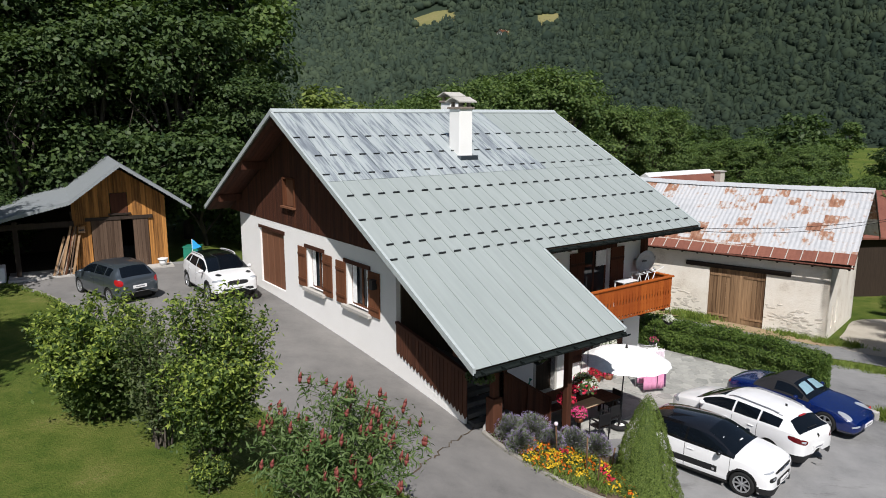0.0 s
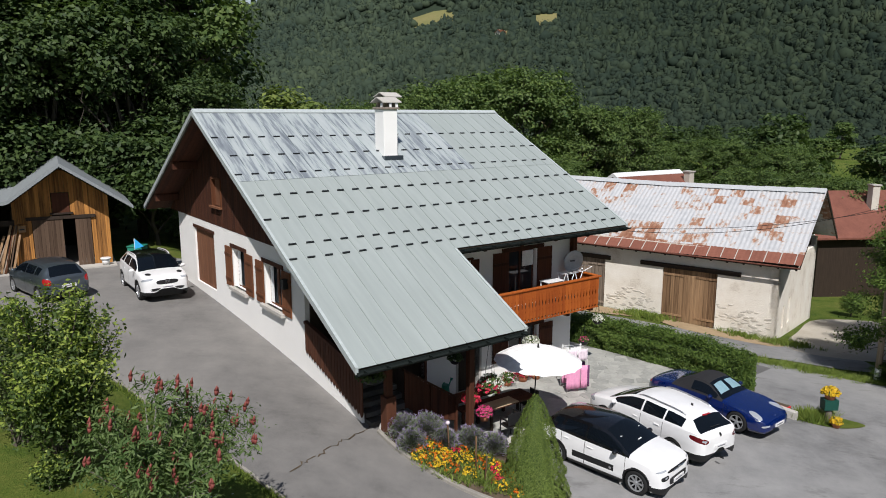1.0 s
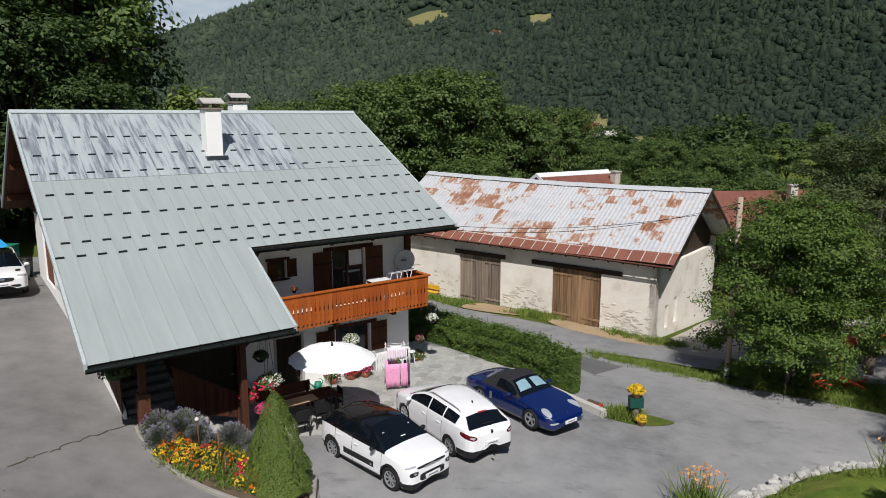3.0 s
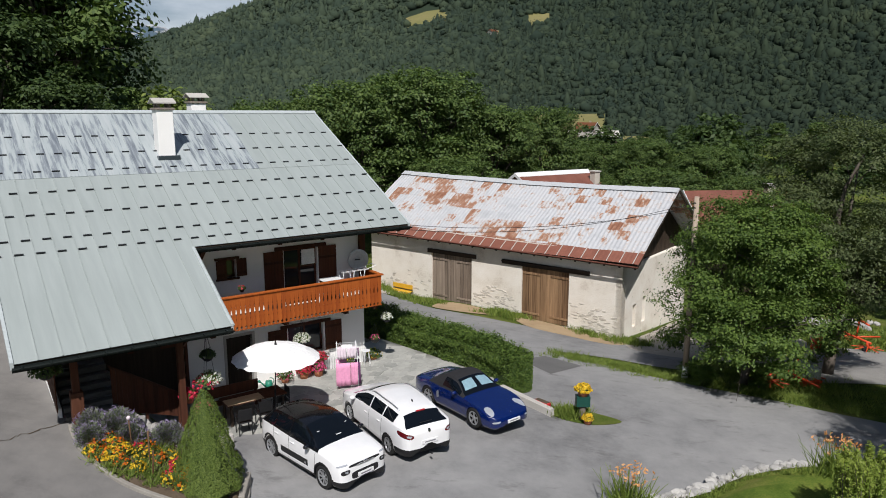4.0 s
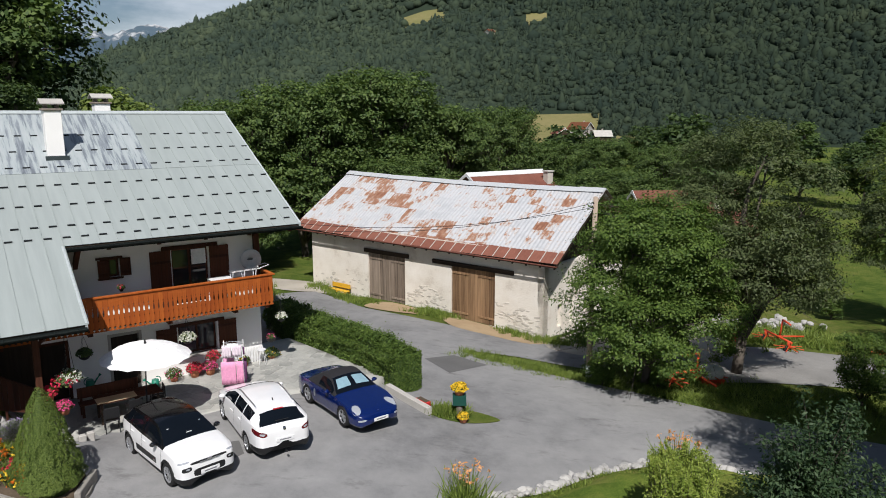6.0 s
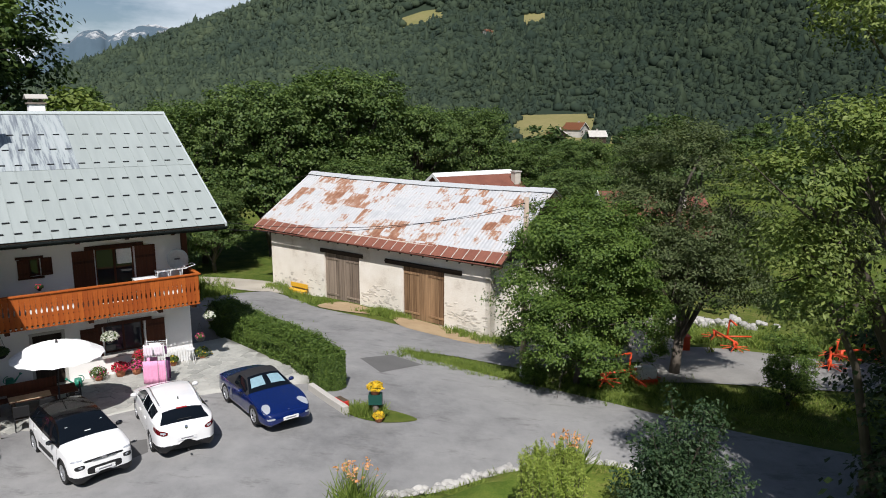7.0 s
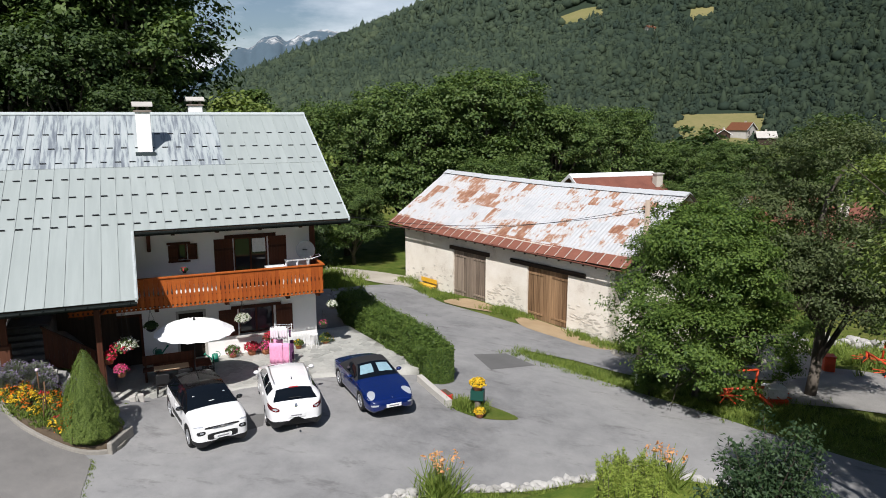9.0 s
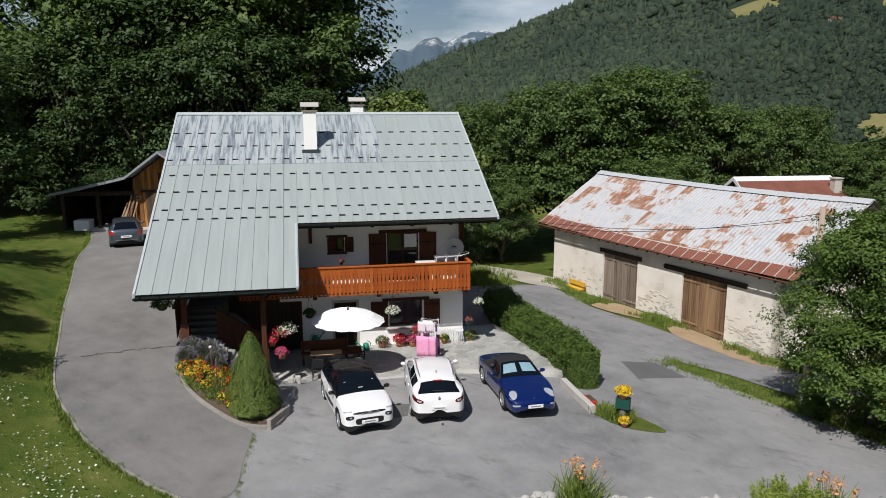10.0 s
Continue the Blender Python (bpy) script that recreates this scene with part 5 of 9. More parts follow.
# ---- cars ----
def car_wheel(parent, x, y, r, out, rim_mat, spokes, disc):
    w = part("wheel", bmesh.new(), BLACK_PLASTIC, parent)
    w.matrix_basis = pose(x, y, r, 0, 0, 0 if out > 0 else 180)
    bm = bmesh.new()
    prof = [(r * 0.66, 0.085), (r * 0.70, 0.105), (r * 0.93, 0.11), (r * 0.985, 0.09), (r, 0.05), (r, -0.075), (r * 0.93, -0.11), (r * 0.66, -0.10)]
    rings = [[bm.verts.new((rr * math.cos(2 * math.pi * i / 28), yy, rr * math.sin(2 * math.pi * i / 28))) for i in range(28)] for rr, yy in prof]
    for a, b in zip(rings, rings[1:]):
        for i in range(28):
            bm.faces.new((a[i], a[(i + 1) % 28], b[(i + 1) % 28], b[i])).smooth = True
    bm.faces.new(rings[-1])
    bmesh.ops.recalc_face_normals(bm, faces=bm.faces)
    part("tyre", bm, TYRE, w)
    bm = bmesh.new()
    rod(bm, (0, 0.05, 0), (0, 0.095, 0), r * 0.17, r * 0.13, 12)
    for k in range(spokes):
        # each spoke tapers outwards and is dished
        m = Matrix.Rotation(2 * math.pi * k / spokes, 4, "Y")
        prof = [(r * 0.10, 0.085), (r * 0.62, 0.098)]
        wide = (r * disc * 0.9, r * disc * 1.25)
        vs = [bm.verts.new(m @ Vector((s * wd, yy - dy, zz))) for (zz, yy), wd in zip(prof, wide) for dy in (0, 0.03) for s in (-1, 1)]
        for q in ((0, 1, 5, 4), (2, 6, 7, 3), (0, 4, 6, 2), (1, 3, 7, 5), (4, 5, 7, 6)):
            bm.faces.new([vs[i] for i in q])
    for i in range(28):
        a, b = 2 * math.pi * i / 28, 2 * math.pi * (i + 1) / 28
        for k0, y0, k1, y1 in ((0.59, 0.075, 0.61, 0.10), (0.61, 0.10, 0.69, 0.106)):
            bm.faces.new([bm.verts.new((k * r * math.cos(t), yy, k * r * math.sin(t))) for k, yy, t in ((k0, y0, a), (k1, y1, a), (k1, y1, b), (k0, y0, b))])
    bmesh.ops.recalc_face_normals(bm, faces=bm.faces)
    part("rim", bm, rim_mat, w)


def tube(bm, pts, r, sides=6):
    """One bent tube through the points."""
    last = None
    for i, p in enumerate(pts):
        q = (pts[min(i + 1, len(pts) - 1)] - pts[max(i - 1, 0)]).to_track_quat("Z", "Y")
        now = [bm.verts.new(p + q @ Vector((r * math.cos(2 * math.pi * k / sides), r * math.sin(2 * math.pi * k / sides), 0))) for k in range(sides)]
        if last:
            for k in range(sides):
                bm.faces.new((last[k], last[(k + 1) % sides], now[(k + 1) % sides], now[k])).smooth = True
        else:
            bm.faces.new(now[::-1])
        last = now
    bm.faces.new(last)


def flow(points):
    """A smooth line through (x, value) points, in falling x, that never overshoots them."""
    xs, vs = [p[0] for p in points][::-1], [p[1] for p in points][::-1]
    d = [(b - a) / (q - p) for p, q, a, b in zip(xs, xs[1:], vs, vs[1:])]
    m = [d[0]] + [0.0 if a * b <= 0 else 2 * a * b / (a + b) for a, b in zip(d, d[1:])] + [d[-1]]
    def value(x):
        x = min(max(x, xs[0]), xs[-1])
        i = min(len(xs) - 2, max(k for k in range(len(xs)) if xs[k] <= x))
        h = xs[i + 1] - xs[i]
        t = (x - xs[i]) / h
        return vs[i] * (2 * t ** 3 - 3 * t * t + 1) + h * m[i] * (t ** 3 - 2 * t * t + t) + vs[i + 1] * (3 * t * t - 2 * t ** 3) + h * m[i + 1] * (t ** 3 - t * t)
    return value


def make_car(place, say, c, paint):
    """A car as one flowing skin from its lines (width, foot, belt, top, rail by x), cut into panels, glass and lamps."""
    car = empty("car", place, label=say, category="car")
    width, foot, belt, top, rail = (flow(c[k]) for k in ("width", "foot", "belt", "top", "rail"))
    nose, tail, r = c["top"][0][0], c["top"][-1][0], c["wheel"]
    arch = r * c.get("arch_size", 1.12)
    xa, xb, xc, xd = c["glass"]
    marks = {nose, tail, xa, xb, xc, xd, *[k for q in c["windows"] for k in q], *[k + s for k in c["seams"] for s in (-0.007, 0.007)]}
    for ax in c["axles"]:
        marks |= {ax + arch * math.cos(math.pi * k / 14) for k in range(15)}
    x = tail
    while x < nose:
        marks.add(x)
        x += 0.02 if min(nose - x, x - tail) < 0.22 else 0.055
    xs = []
    for x in sorted(marks):
        if not xs or x - xs[-1] > 0.006:
            xs.append(x)
    LOW, BAND, TOP = 12, 6, 8
    def under(x):
        z = foot(x)
        for ax in c["axles"]:
            if abs(x - ax) < arch:
                z = max(z, r + math.sqrt(arch ** 2 - (x - ax) ** 2))
        return z
    def side(x, z):
        """Half width of the flank at that height."""
        w, zb, z0 = width(x), belt(x), foot(x)
        f = (z - z0) / max(0.05, zb - z0)
        return w * (1 - 0.10 * max(0.0, 1 - f / 0.22) ** 2 - 0.045 * max(0.0, (f - 0.55) / 0.45) ** 2 - 0.008 * math.sin(math.pi * min(1.0, f * 1.6)) ** 2)
    def section(x):
        zb, zt, wr = belt(x), top(x), rail(x)
        z0 = min(under(x), zb - 0.03)
        out = [(side(x, z0 + (zb - z0) * k / LOW), z0 + (zb - z0) * k / LOW) for k in range(LOW + 1)]
        yb = out[-1][0]
        zr = zt - min(c.get("crown", 0.06), max(0.015, 0.35 * (zt - zb)))
        for k in range(1, BAND + 1):
            f = k / BAND
            out.append((yb + (wr - yb) * f + 0.10 * (yb - wr) * math.sin(math.pi * f), zb + (zr - zb) * f))
        for k in range(1, TOP + 1):
            g = 1 - k / TOP
            out.append((wr * g, zt - (zt - zr) * g ** 2.2))
        return out
    rows = []
    for x in xs:
        h = section(x)
        rows.append([(x, -y, z) for y, z in h] + [(x, y, z) for y, z in reversed(h[:-1])])
    for row, at_front in ((rows[0], False), (rows[-1], True)):
        # rounded ends: the last ring draws in towards the middle
        zc = (min(p[2] for p in row) + max(p[2] for p in row)) / 2
        more = []
        for k in range(1, 8):
            g = 1 - k / 7.0
            more.append([(p[0] + (0.03 if at_front else -0.03) * (1 - g * g), p[1] * g, zc + (p[2] - zc) * (g if k < 7 else 0)) for p in row])
        rows = rows + more if at_front else more[::-1] + rows
    n = len(rows[0])
    skin = bmesh.new()
    zones = skin.faces.layers.int.new("zone")
    grid = [[skin.verts.new(p) for p in row] for row in rows]
    for i in range(len(rows) - 1):
        for k in range(n - 1):
            f = skin.faces.new((grid[i][k], grid[i][k + 1], grid[i + 1][k + 1], grid[i + 1][k]))
            f[zones] = k if k < n // 2 else n - 2 - k
    bmesh.ops.remove_doubles(skin, verts=skin.verts, dist=1e-4)
    for z in c["cuts"]:
        bmesh.ops.bisect_plane(skin, geom=skin.verts[:] + skin.edges[:] + skin.faces[:], plane_co=(0, 0, z), plane_no=(0, 0, 1), dist=1e-5)
    bmesh.ops.recalc_face_normals(skin, faces=skin.faces)
    skin.normal_update()
    shell = BVHTree.FromBMesh(skin)
    groups = {}
    for f in skin.faces:
        cx, cy, cz = f.calc_center_median()
        j, s = f[zones], -1 if cy < 0 else 1
        zone = "low" if j < LOW else "band" if j < LOW + BAND else "top"
        name = "body"
        if zone == "top" and xb < cx < xa:
            name = "windscreen"
        elif zone == "top" and xc <= cx <= xb:
            name = "roof_panel"
        elif zone == "top" and xd < cx < xc:
            name = "rear_window" if j >= LOW + BAND + c.get("rear_inset", 1) else "tailgate_frame"
        elif zone == "band" and xd < cx < xa:
            name = "cabin"
            if 0 < j - LOW < BAND - 1:
                for w, (x0, x1) in enumerate(c["windows"]):
                    if x1 < cx < x0:
                        name = "side_window", s, w
        elif zone == "low" and cz > foot(cx) + 0.10 and any(abs(cx - k) < 0.008 for k in c["seams"]):
            name = "door_gap", s, round(cx, 1)
        if name == "body":
            for part_name, test in c["solid"]:
                if test(cx, abs(cy), cz):
                    name = part_name, (s if part_name in ("side_pad", "sill", "wheel_arch") else 0), (cx > 0 if part_name == "wheel_arch" else 0)
        groups.setdefault(name, []).append([tuple(v.co) for v in f.verts])
    skin.free()
    glass, dark = c.get("pane", CAR_GLASS), c.get("cabin_paint", paint)
    looks = {"body": (paint, ""), "windscreen": (glass, "sloping windscreen"), "roof_panel": (c.get("roof_paint", paint), c.get("roof_say", "")), "rear_window": (glass, "dark rear window"), "tailgate_frame": (c.get("tail_paint", paint), ""), "cabin": (dark, ""), "side_window": (glass, ""), "door_gap": (BLACK_PLASTIC, ""), **c["looks"]}
    for name, quads in groups.items():
        base = name if isinstance(name, str) else name[0]
        bm, seen = bmesh.new(), {}
        for q in quads:
            vs = []
            for p in q:
                key = tuple(round(v, 5) for v in p)
                if key not in seen:
                    seen[key] = bm.verts.new(p)
                if seen[key] not in vs:
                    vs.append(seen[key])
            if len(vs) > 2:
                bm.faces.new(vs).smooth = True
        bmesh.ops.recalc_face_normals(bm, faces=bm.faces)
        if sum(f.normal.dot(f.calc_center_median() - Vector((0, 0, 0.6))) * f.calc_area() for f in bm.faces) < 0:
            bmesh.ops.reverse_faces(bm, faces=bm.faces)
        if base not in ("body", "roof_panel", "cabin", "tailgate_frame"):
            # glass and lamps stand a little proud of their seat, like a sealed pane
            for v in bm.verts:
                v.co.z += 0.002
        part(base, bm, looks[base][0], car, looks[base][1])
    # lamps, grilles and badges: rounded patches that follow the skin
    for name, m, centre, way, hu, hv, power, skew in c["patches"]:
        for s in (-1, 1) if centre[1] else (1,):
            d = Vector((way[0], way[1] * s, way[2])).normalized()
            u = Vector((0, 0, 1)).cross(d).normalized() * s
            v = d.cross(u) * s
            if v.z < 0:
                v = -v
            mid = Vector((centre[0], centre[1] * s, centre[2])) - d * 1.5
            bm, last = bmesh.new(), None
            for k in range(5):
                g = max(k, 0.02) / 4
                now = []
                for i in range(28):
                    t = 2 * math.pi * i / 28
                    ct, st_ = math.cos(t), math.sin(t)
                    a, b = (math.copysign(abs(q) ** (2 / power), q) * g for q in (ct, st_))
                    hit, nor, _, _ = shell.ray_cast(mid + u * hu * a + v * (hv * b + skew * hu * a), d)
                    now.append(bm.verts.new(hit - d * 0.005) if hit else None)
                if last:
                    for i in range(28):
                        q = (last[i], last[(i + 1) % 28], now[(i + 1) % 28], now[i])
                        if all(q):
                            bm.faces.new(q).smooth = True
                last = now
            bmesh.ops.recalc_face_normals(bm, faces=bm.faces)
            if sum(f.normal.dot(d) for f in bm.faces) > 0:
                bmesh.ops.reverse_faces(bm, faces=bm.faces)
            part(name, bm, m, car)
    if c.get("rails"):
        for s in (-1, 1):
            bm = bmesh.new()
            ks = [c["rails"][0] + (c["rails"][1] - c["rails"][0]) * k / 12 for k in range(13)]
            pts = [Vector((x, s * (rail(x) - 0.015), top(x) - c.get("crown", 0.06) + 0.035 - 0.03 * (k in (0, 12)))) for k, x in enumerate(ks)]
            tube(bm, pts, 0.02)
            part("roof_rail", bm, c["rails"][2], car)
    wide = max(p[1] for p in c["width"])
    part("underbody", boxed(tail + 0.25, nose - 0.25, -wide + 0.30, wide - 0.30, 0.17, 0.60, 0.03), BLACK_PLASTIC, car)
    zb = belt(xa)
    for s in (-1, 1):
        mx, my = xa - 0.36, side(xa - 0.36, belt(xa - 0.36)) + 0.10
        bm = bmesh.new()
        bmesh.ops.create_icosphere(bm, subdivisions=2, radius=1, matrix=pose(mx, s * my, belt(mx) + 0.075) @ Matrix.Diagonal((0.075, 0.105, 0.07, 1)))
        for f in bm.faces:
            f.smooth = True
        rod(bm, (mx + 0.02, s * (my - 0.14), belt(mx) + 0.02), (mx, s * my, belt(mx) + 0.05), 0.025, sides=6)
        part("mirror", bm, c.get("mirror_paint", paint), car)
        for hx in c["handles"]:
            z = belt(hx) - 0.13
            part("door_handle", boxed(hx - 0.09, hx + 0.09, s * (side(hx, z) + 0.012) - 0.014, s * (side(hx, z) + 0.012) + 0.014, z - 0.014, z + 0.014, 0.006), paint, car)
        for ax in c["axles"]:
            car_wheel(car, ax, s * (wide - 0.125), r, s, c.get("rim", ALLOY), c.get("spokes", 7), c.get("spoke_width", 0.10))
    for name, m, x, y, z, sx, sy, sz in c.get("fittings", ()):
        for s in (-1, 1) if y else (1,):
            part(name, boxed(x - sx, x + sx, s * y - sy, s * y + sy, z - sz, z + sz, min(sx, sy, sz) * 0.5), m, car)
    for x, z in c["plates"]:
        p = part("number_plate", boxed(x - 0.012, x + 0.012, -0.26, 0.26, z - 0.055, z + 0.055), PLATE, car)
        part("bar", boxed(x - 0.016, x + 0.016, -0.17, 0.17, z - 0.018, z + 0.018), PLATE_BAR, p)
    if c.get("shield"):
        bm, last = bmesh.new(), None
        for k in range(9):
            x = xa - 0.16 + (xb + 0.12 - xa + 0.16) * k / 8
            row = [bm.verts.new((x, rail(x) * 0.86 * g / 6, top(x) + 0.016 - (min(0.06, 0.35 * (top(x) - belt(x)))) * abs(g / 6 * 0.86) ** 2.2 + 0.003 * math.sin(g * 2.1 + k * 1.7))) for g in range(-6, 7) if g]
            if last:
                for a in range(11):
                    if a != 5:
                        bm.faces.new((last[a], row[a], row[a + 1], last[a + 1])).smooth = True
            last = row
        part("sun_shield", bm, c["shield"], car, "crumpled silver-blue sun shield behind the windscreen")
    return car


def near(x0, x1, y0, y1, z0, z1):
    return lambda x, y, z: x0 <= x <= x1 and y0 <= y <= y1 and z0 <= z <= z1


def ring(axles, r, out):
    return lambda x, y, z: any((x - a) ** 2 + (z - r) ** 2 < out ** 2 for a in axles)


HOOD = plain("black canvas hood", (0.016, 0.016, 0.018), 0.95)
PLATE_BAR = plain("grey bar", (0.22, 0.22, 0.24), 0.6)
SHIELD = plain("crumpled silver-blue foil", (0.30, 0.47, 0.54), 0.25, 0.3)
DARK_RED_LAMP = glass_mat("dark red lamp glass", (0.10, 0.004, 0.007), 0.08)
FORE, AFT = (-1, 0, 0), (1, 0, 0)
FITTED = {"side_pad": (BLACK_PLASTIC, "black padded strip"), "sill": (BLACK_PLASTIC, ""), "front_bumper": (BLACK_PLASTIC, "black lower bumper"), "rear_bumper": (BLACK_PLASTIC, "dark lower bumper"), "wheel_arch": (BLACK_PLASTIC, "black arch lining")}
SMALL_HATCH = dict(wheel=0.33, axles=(1.26, -1.28), glass=(1.02, 0.20, -1.46, -1.86), windows=[(0.80, -0.30), (-0.36, -1.06), (-1.14, -1.42)], seams=(0.92, -0.33, -1.10), handles=(-0.16, -0.94), cabin_paint=PAINT_BLACK, roof_paint=PAINT_BLACK, roof_say="glossy black roof", tail_paint=PAINT_BLACK, mirror_paint=PAINT_BLACK, spokes=8, spoke_width=0.055, arch_size=1.10,
    width=[(1.99, 0.60), (1.95, 0.70), (1.86, 0.78), (1.6, 0.85), (1.1, 0.872), (-1.2, 0.875), (-1.6, 0.85), (-1.86, 0.78), (-1.95, 0.70), (-1.99, 0.62)],
    foot=[(1.99, 0.20), (1.9, 0.17), (1.6, 0.18), (-1.6, 0.20), (-1.9, 0.26), (-1.99, 0.34)],
    belt=[(1.99, 0.66), (1.94, 0.76), (1.82, 0.83), (1.5, 0.89), (1.0, 0.94), (-0.4, 0.98), (-1.4, 1.03), (-1.82, 1.0), (-1.94, 0.90), (-1.99, 0.78)],
    top=[(1.99, 0.73), (1.95, 0.83), (1.86, 0.905), (1.6, 0.98), (1.25, 1.035), (1.02, 1.07), (0.62, 1.28), (0.20, 1.445), (-0.3, 1.49), (-1.0, 1.465), (-1.46, 1.40), (-1.72, 1.20), (-1.86, 1.06), (-1.95, 0.98), (-1.99, 0.86)],
    rail=[(1.99, 0.46), (1.9, 0.60), (1.6, 0.70), (1.02, 0.76), (0.62, 0.67), (0.2, 0.60), (-0.5, 0.605), (-1.46, 0.56), (-1.86, 0.66), (-1.99, 0.5)],
    solid=[("wheel_arch", ring((1.26, -1.28), 0.33, 0.415)), ("sill", near(-1.0, 0.95, 0, 2, 0, 0.30)), ("side_pad", near(-0.72, 0.62, 0.7, 2, 0.42, 0.60)), ("front_bumper", near(1.70, 3, 0, 2, 0, 0.37)), ("rear_bumper", near(-3, -1.55, 0, 2, 0, 0.42))], cuts=(0.30, 0.37, 0.42, 0.60),
    patches=[("grille", BLACK_PLASTIC, (2, 0, 0.50), FORE, 0.45, 0.105, 5, 0), ("upper_grille", BLACK_PLASTIC, (2, 0, 0.765), FORE, 0.52, 0.032, 4, 0), ("headlight", BLACK_PLASTIC, (1.9, 0.60, 0.635), (-1, -0.35, 0), 0.13, 0.062, 3, 0.10), ("headlight_lens", CLEAR_LAMP, (1.92, 0.58, 0.645), (-1.002, -0.351, 0), 0.05, 0.03, 2, 0), ("running_light", CLEAR_LAMP, (1.85, 0.66, 0.80), (-1, -0.55, -0.35), 0.15, 0.026, 3, 0.12), ("tail_light", RED_LAMP, (-1.9, 0.64, 0.86), (1, -0.5, 0), 0.14, 0.075, 3, 0)],
    looks=FITTED, fittings=[("fog_lamp", CLEAR_LAMP, 1.93, 0.60, 0.27, 0.02, 0.05, 0.022), ("grille_trim", CHROME, 2.012, 0, 0.765, 0.012, 0.30, 0.006), ("badge", CHROME, 2.02, 0, 0.79, 0.014, 0.06, 0.03), ("parking_disc", PLATE, 0.86, 0.0, 1.165, 0.02, 0.08, 0.006), ("sticker", PLATE, 0.55, 0.46, 1.275, 0.02, 0.035, 0.012), ("badge", CHROME, 0.50, 0.882, 0.50, 0.035, 0.006, 0.035)], plates=[(2.03, 0.48), (-2.03, 0.72)])
ESTATE = dict(wheel=0.32, axles=(1.36, -1.34), glass=(1.28, 0.36, -1.74, -2.12), windows=[(1.00, -0.06), (-0.12, -0.90), (-0.96, -1.58)], seams=(1.05, -0.09, -0.93), handles=(0.10, -0.74), spokes=6, spoke_width=0.075, rear_inset=0, rails=(0.22, -1.5, ALLOY),
    width=[(2.27, 0.56), (2.22, 0.70), (2.08, 0.80), (1.8, 0.87), (1.4, 0.90), (-1.2, 0.90), (-1.7, 0.88), (-2.05, 0.82), (-2.2, 0.74), (-2.27, 0.66)],
    foot=[(2.27, 0.28), (2.15, 0.20), (1.8, 0.18), (-1.8, 0.20), (-2.15, 0.22), (-2.27, 0.25)],
    belt=[(2.27, 0.56), (2.2, 0.68), (2.0, 0.76), (1.6, 0.85), (1.1, 0.91), (-0.4, 0.96), (-1.4, 1.02), (-1.95, 1.04), (-2.18, 0.98), (-2.27, 0.84)],
    top=[(2.27, 0.64), (2.2, 0.75), (2.05, 0.83), (1.7, 0.93), (1.28, 1.02), (0.85, 1.22), (0.36, 1.40), (-0.2, 1.465), (-1.0, 1.45), (-1.5, 1.40), (-1.74, 1.34), (-1.96, 1.16), (-2.12, 1.06), (-2.20, 1.02), (-2.27, 0.92)],
    rail=[(2.27, 0.42), (2.1, 0.60), (1.7, 0.70), (1.28, 0.77), (0.85, 0.68), (0.36, 0.60), (-0.5, 0.61), (-1.5, 0.575), (-1.74, 0.565), (-2.12, 0.68), (-2.27, 0.56)],
    solid=[("wheel_arch", ring((1.36, -1.34), 0.32, 0.365)), ("sill", near(-0.9, 0.95, 0, 2, 0, 0.24)), ("rear_bumper", near(-3, -1.72, 0, 2, 0, 0.45))], cuts=(0.24, 0.45),
    patches=[("tail_light", DARK_RED_LAMP, (-2.1, 0.70, 0.875), (0.75, -0.65, 0), 0.26, 0.075, 3, 0.20), ("reversing_light", CLEAR_LAMP, (-2.15, 0.60, 0.85), (0.9, -0.45, 0), 0.08, 0.028, 3, 0.1), ("headlight", CLEAR_LAMP, (2.0, 0.68, 0.72), (-0.8, -0.6, -0.2), 0.22, 0.075, 3, 0.15), ("grille", BLACK_PLASTIC, (2.2, 0, 0.42), FORE, 0.46, 0.08, 4, 0), ("badge", CHROME, (-2.2, 0, 0.93), AFT, 0.045, 0.055, 2, 0)],
    looks=FITTED, fittings=[("brake_light", RED_LAMP, -1.745, 0, 1.345, 0.03, 0.15, 0.012), ("aerial", BLACK_PLASTIC, -1.25, 0, 1.46, 0.035, 0.012, 0.04), ("wiper", BLACK_PLASTIC, -2.06, 0, 1.115, 0.012, 0.2, 0.01), ("tow_hitch", BLACK_PLASTIC, -2.36, 0, 0.27, 0.07, 0.025, 0.025)], plates=[(2.31, 0.45), (-2.31, 0.62)])
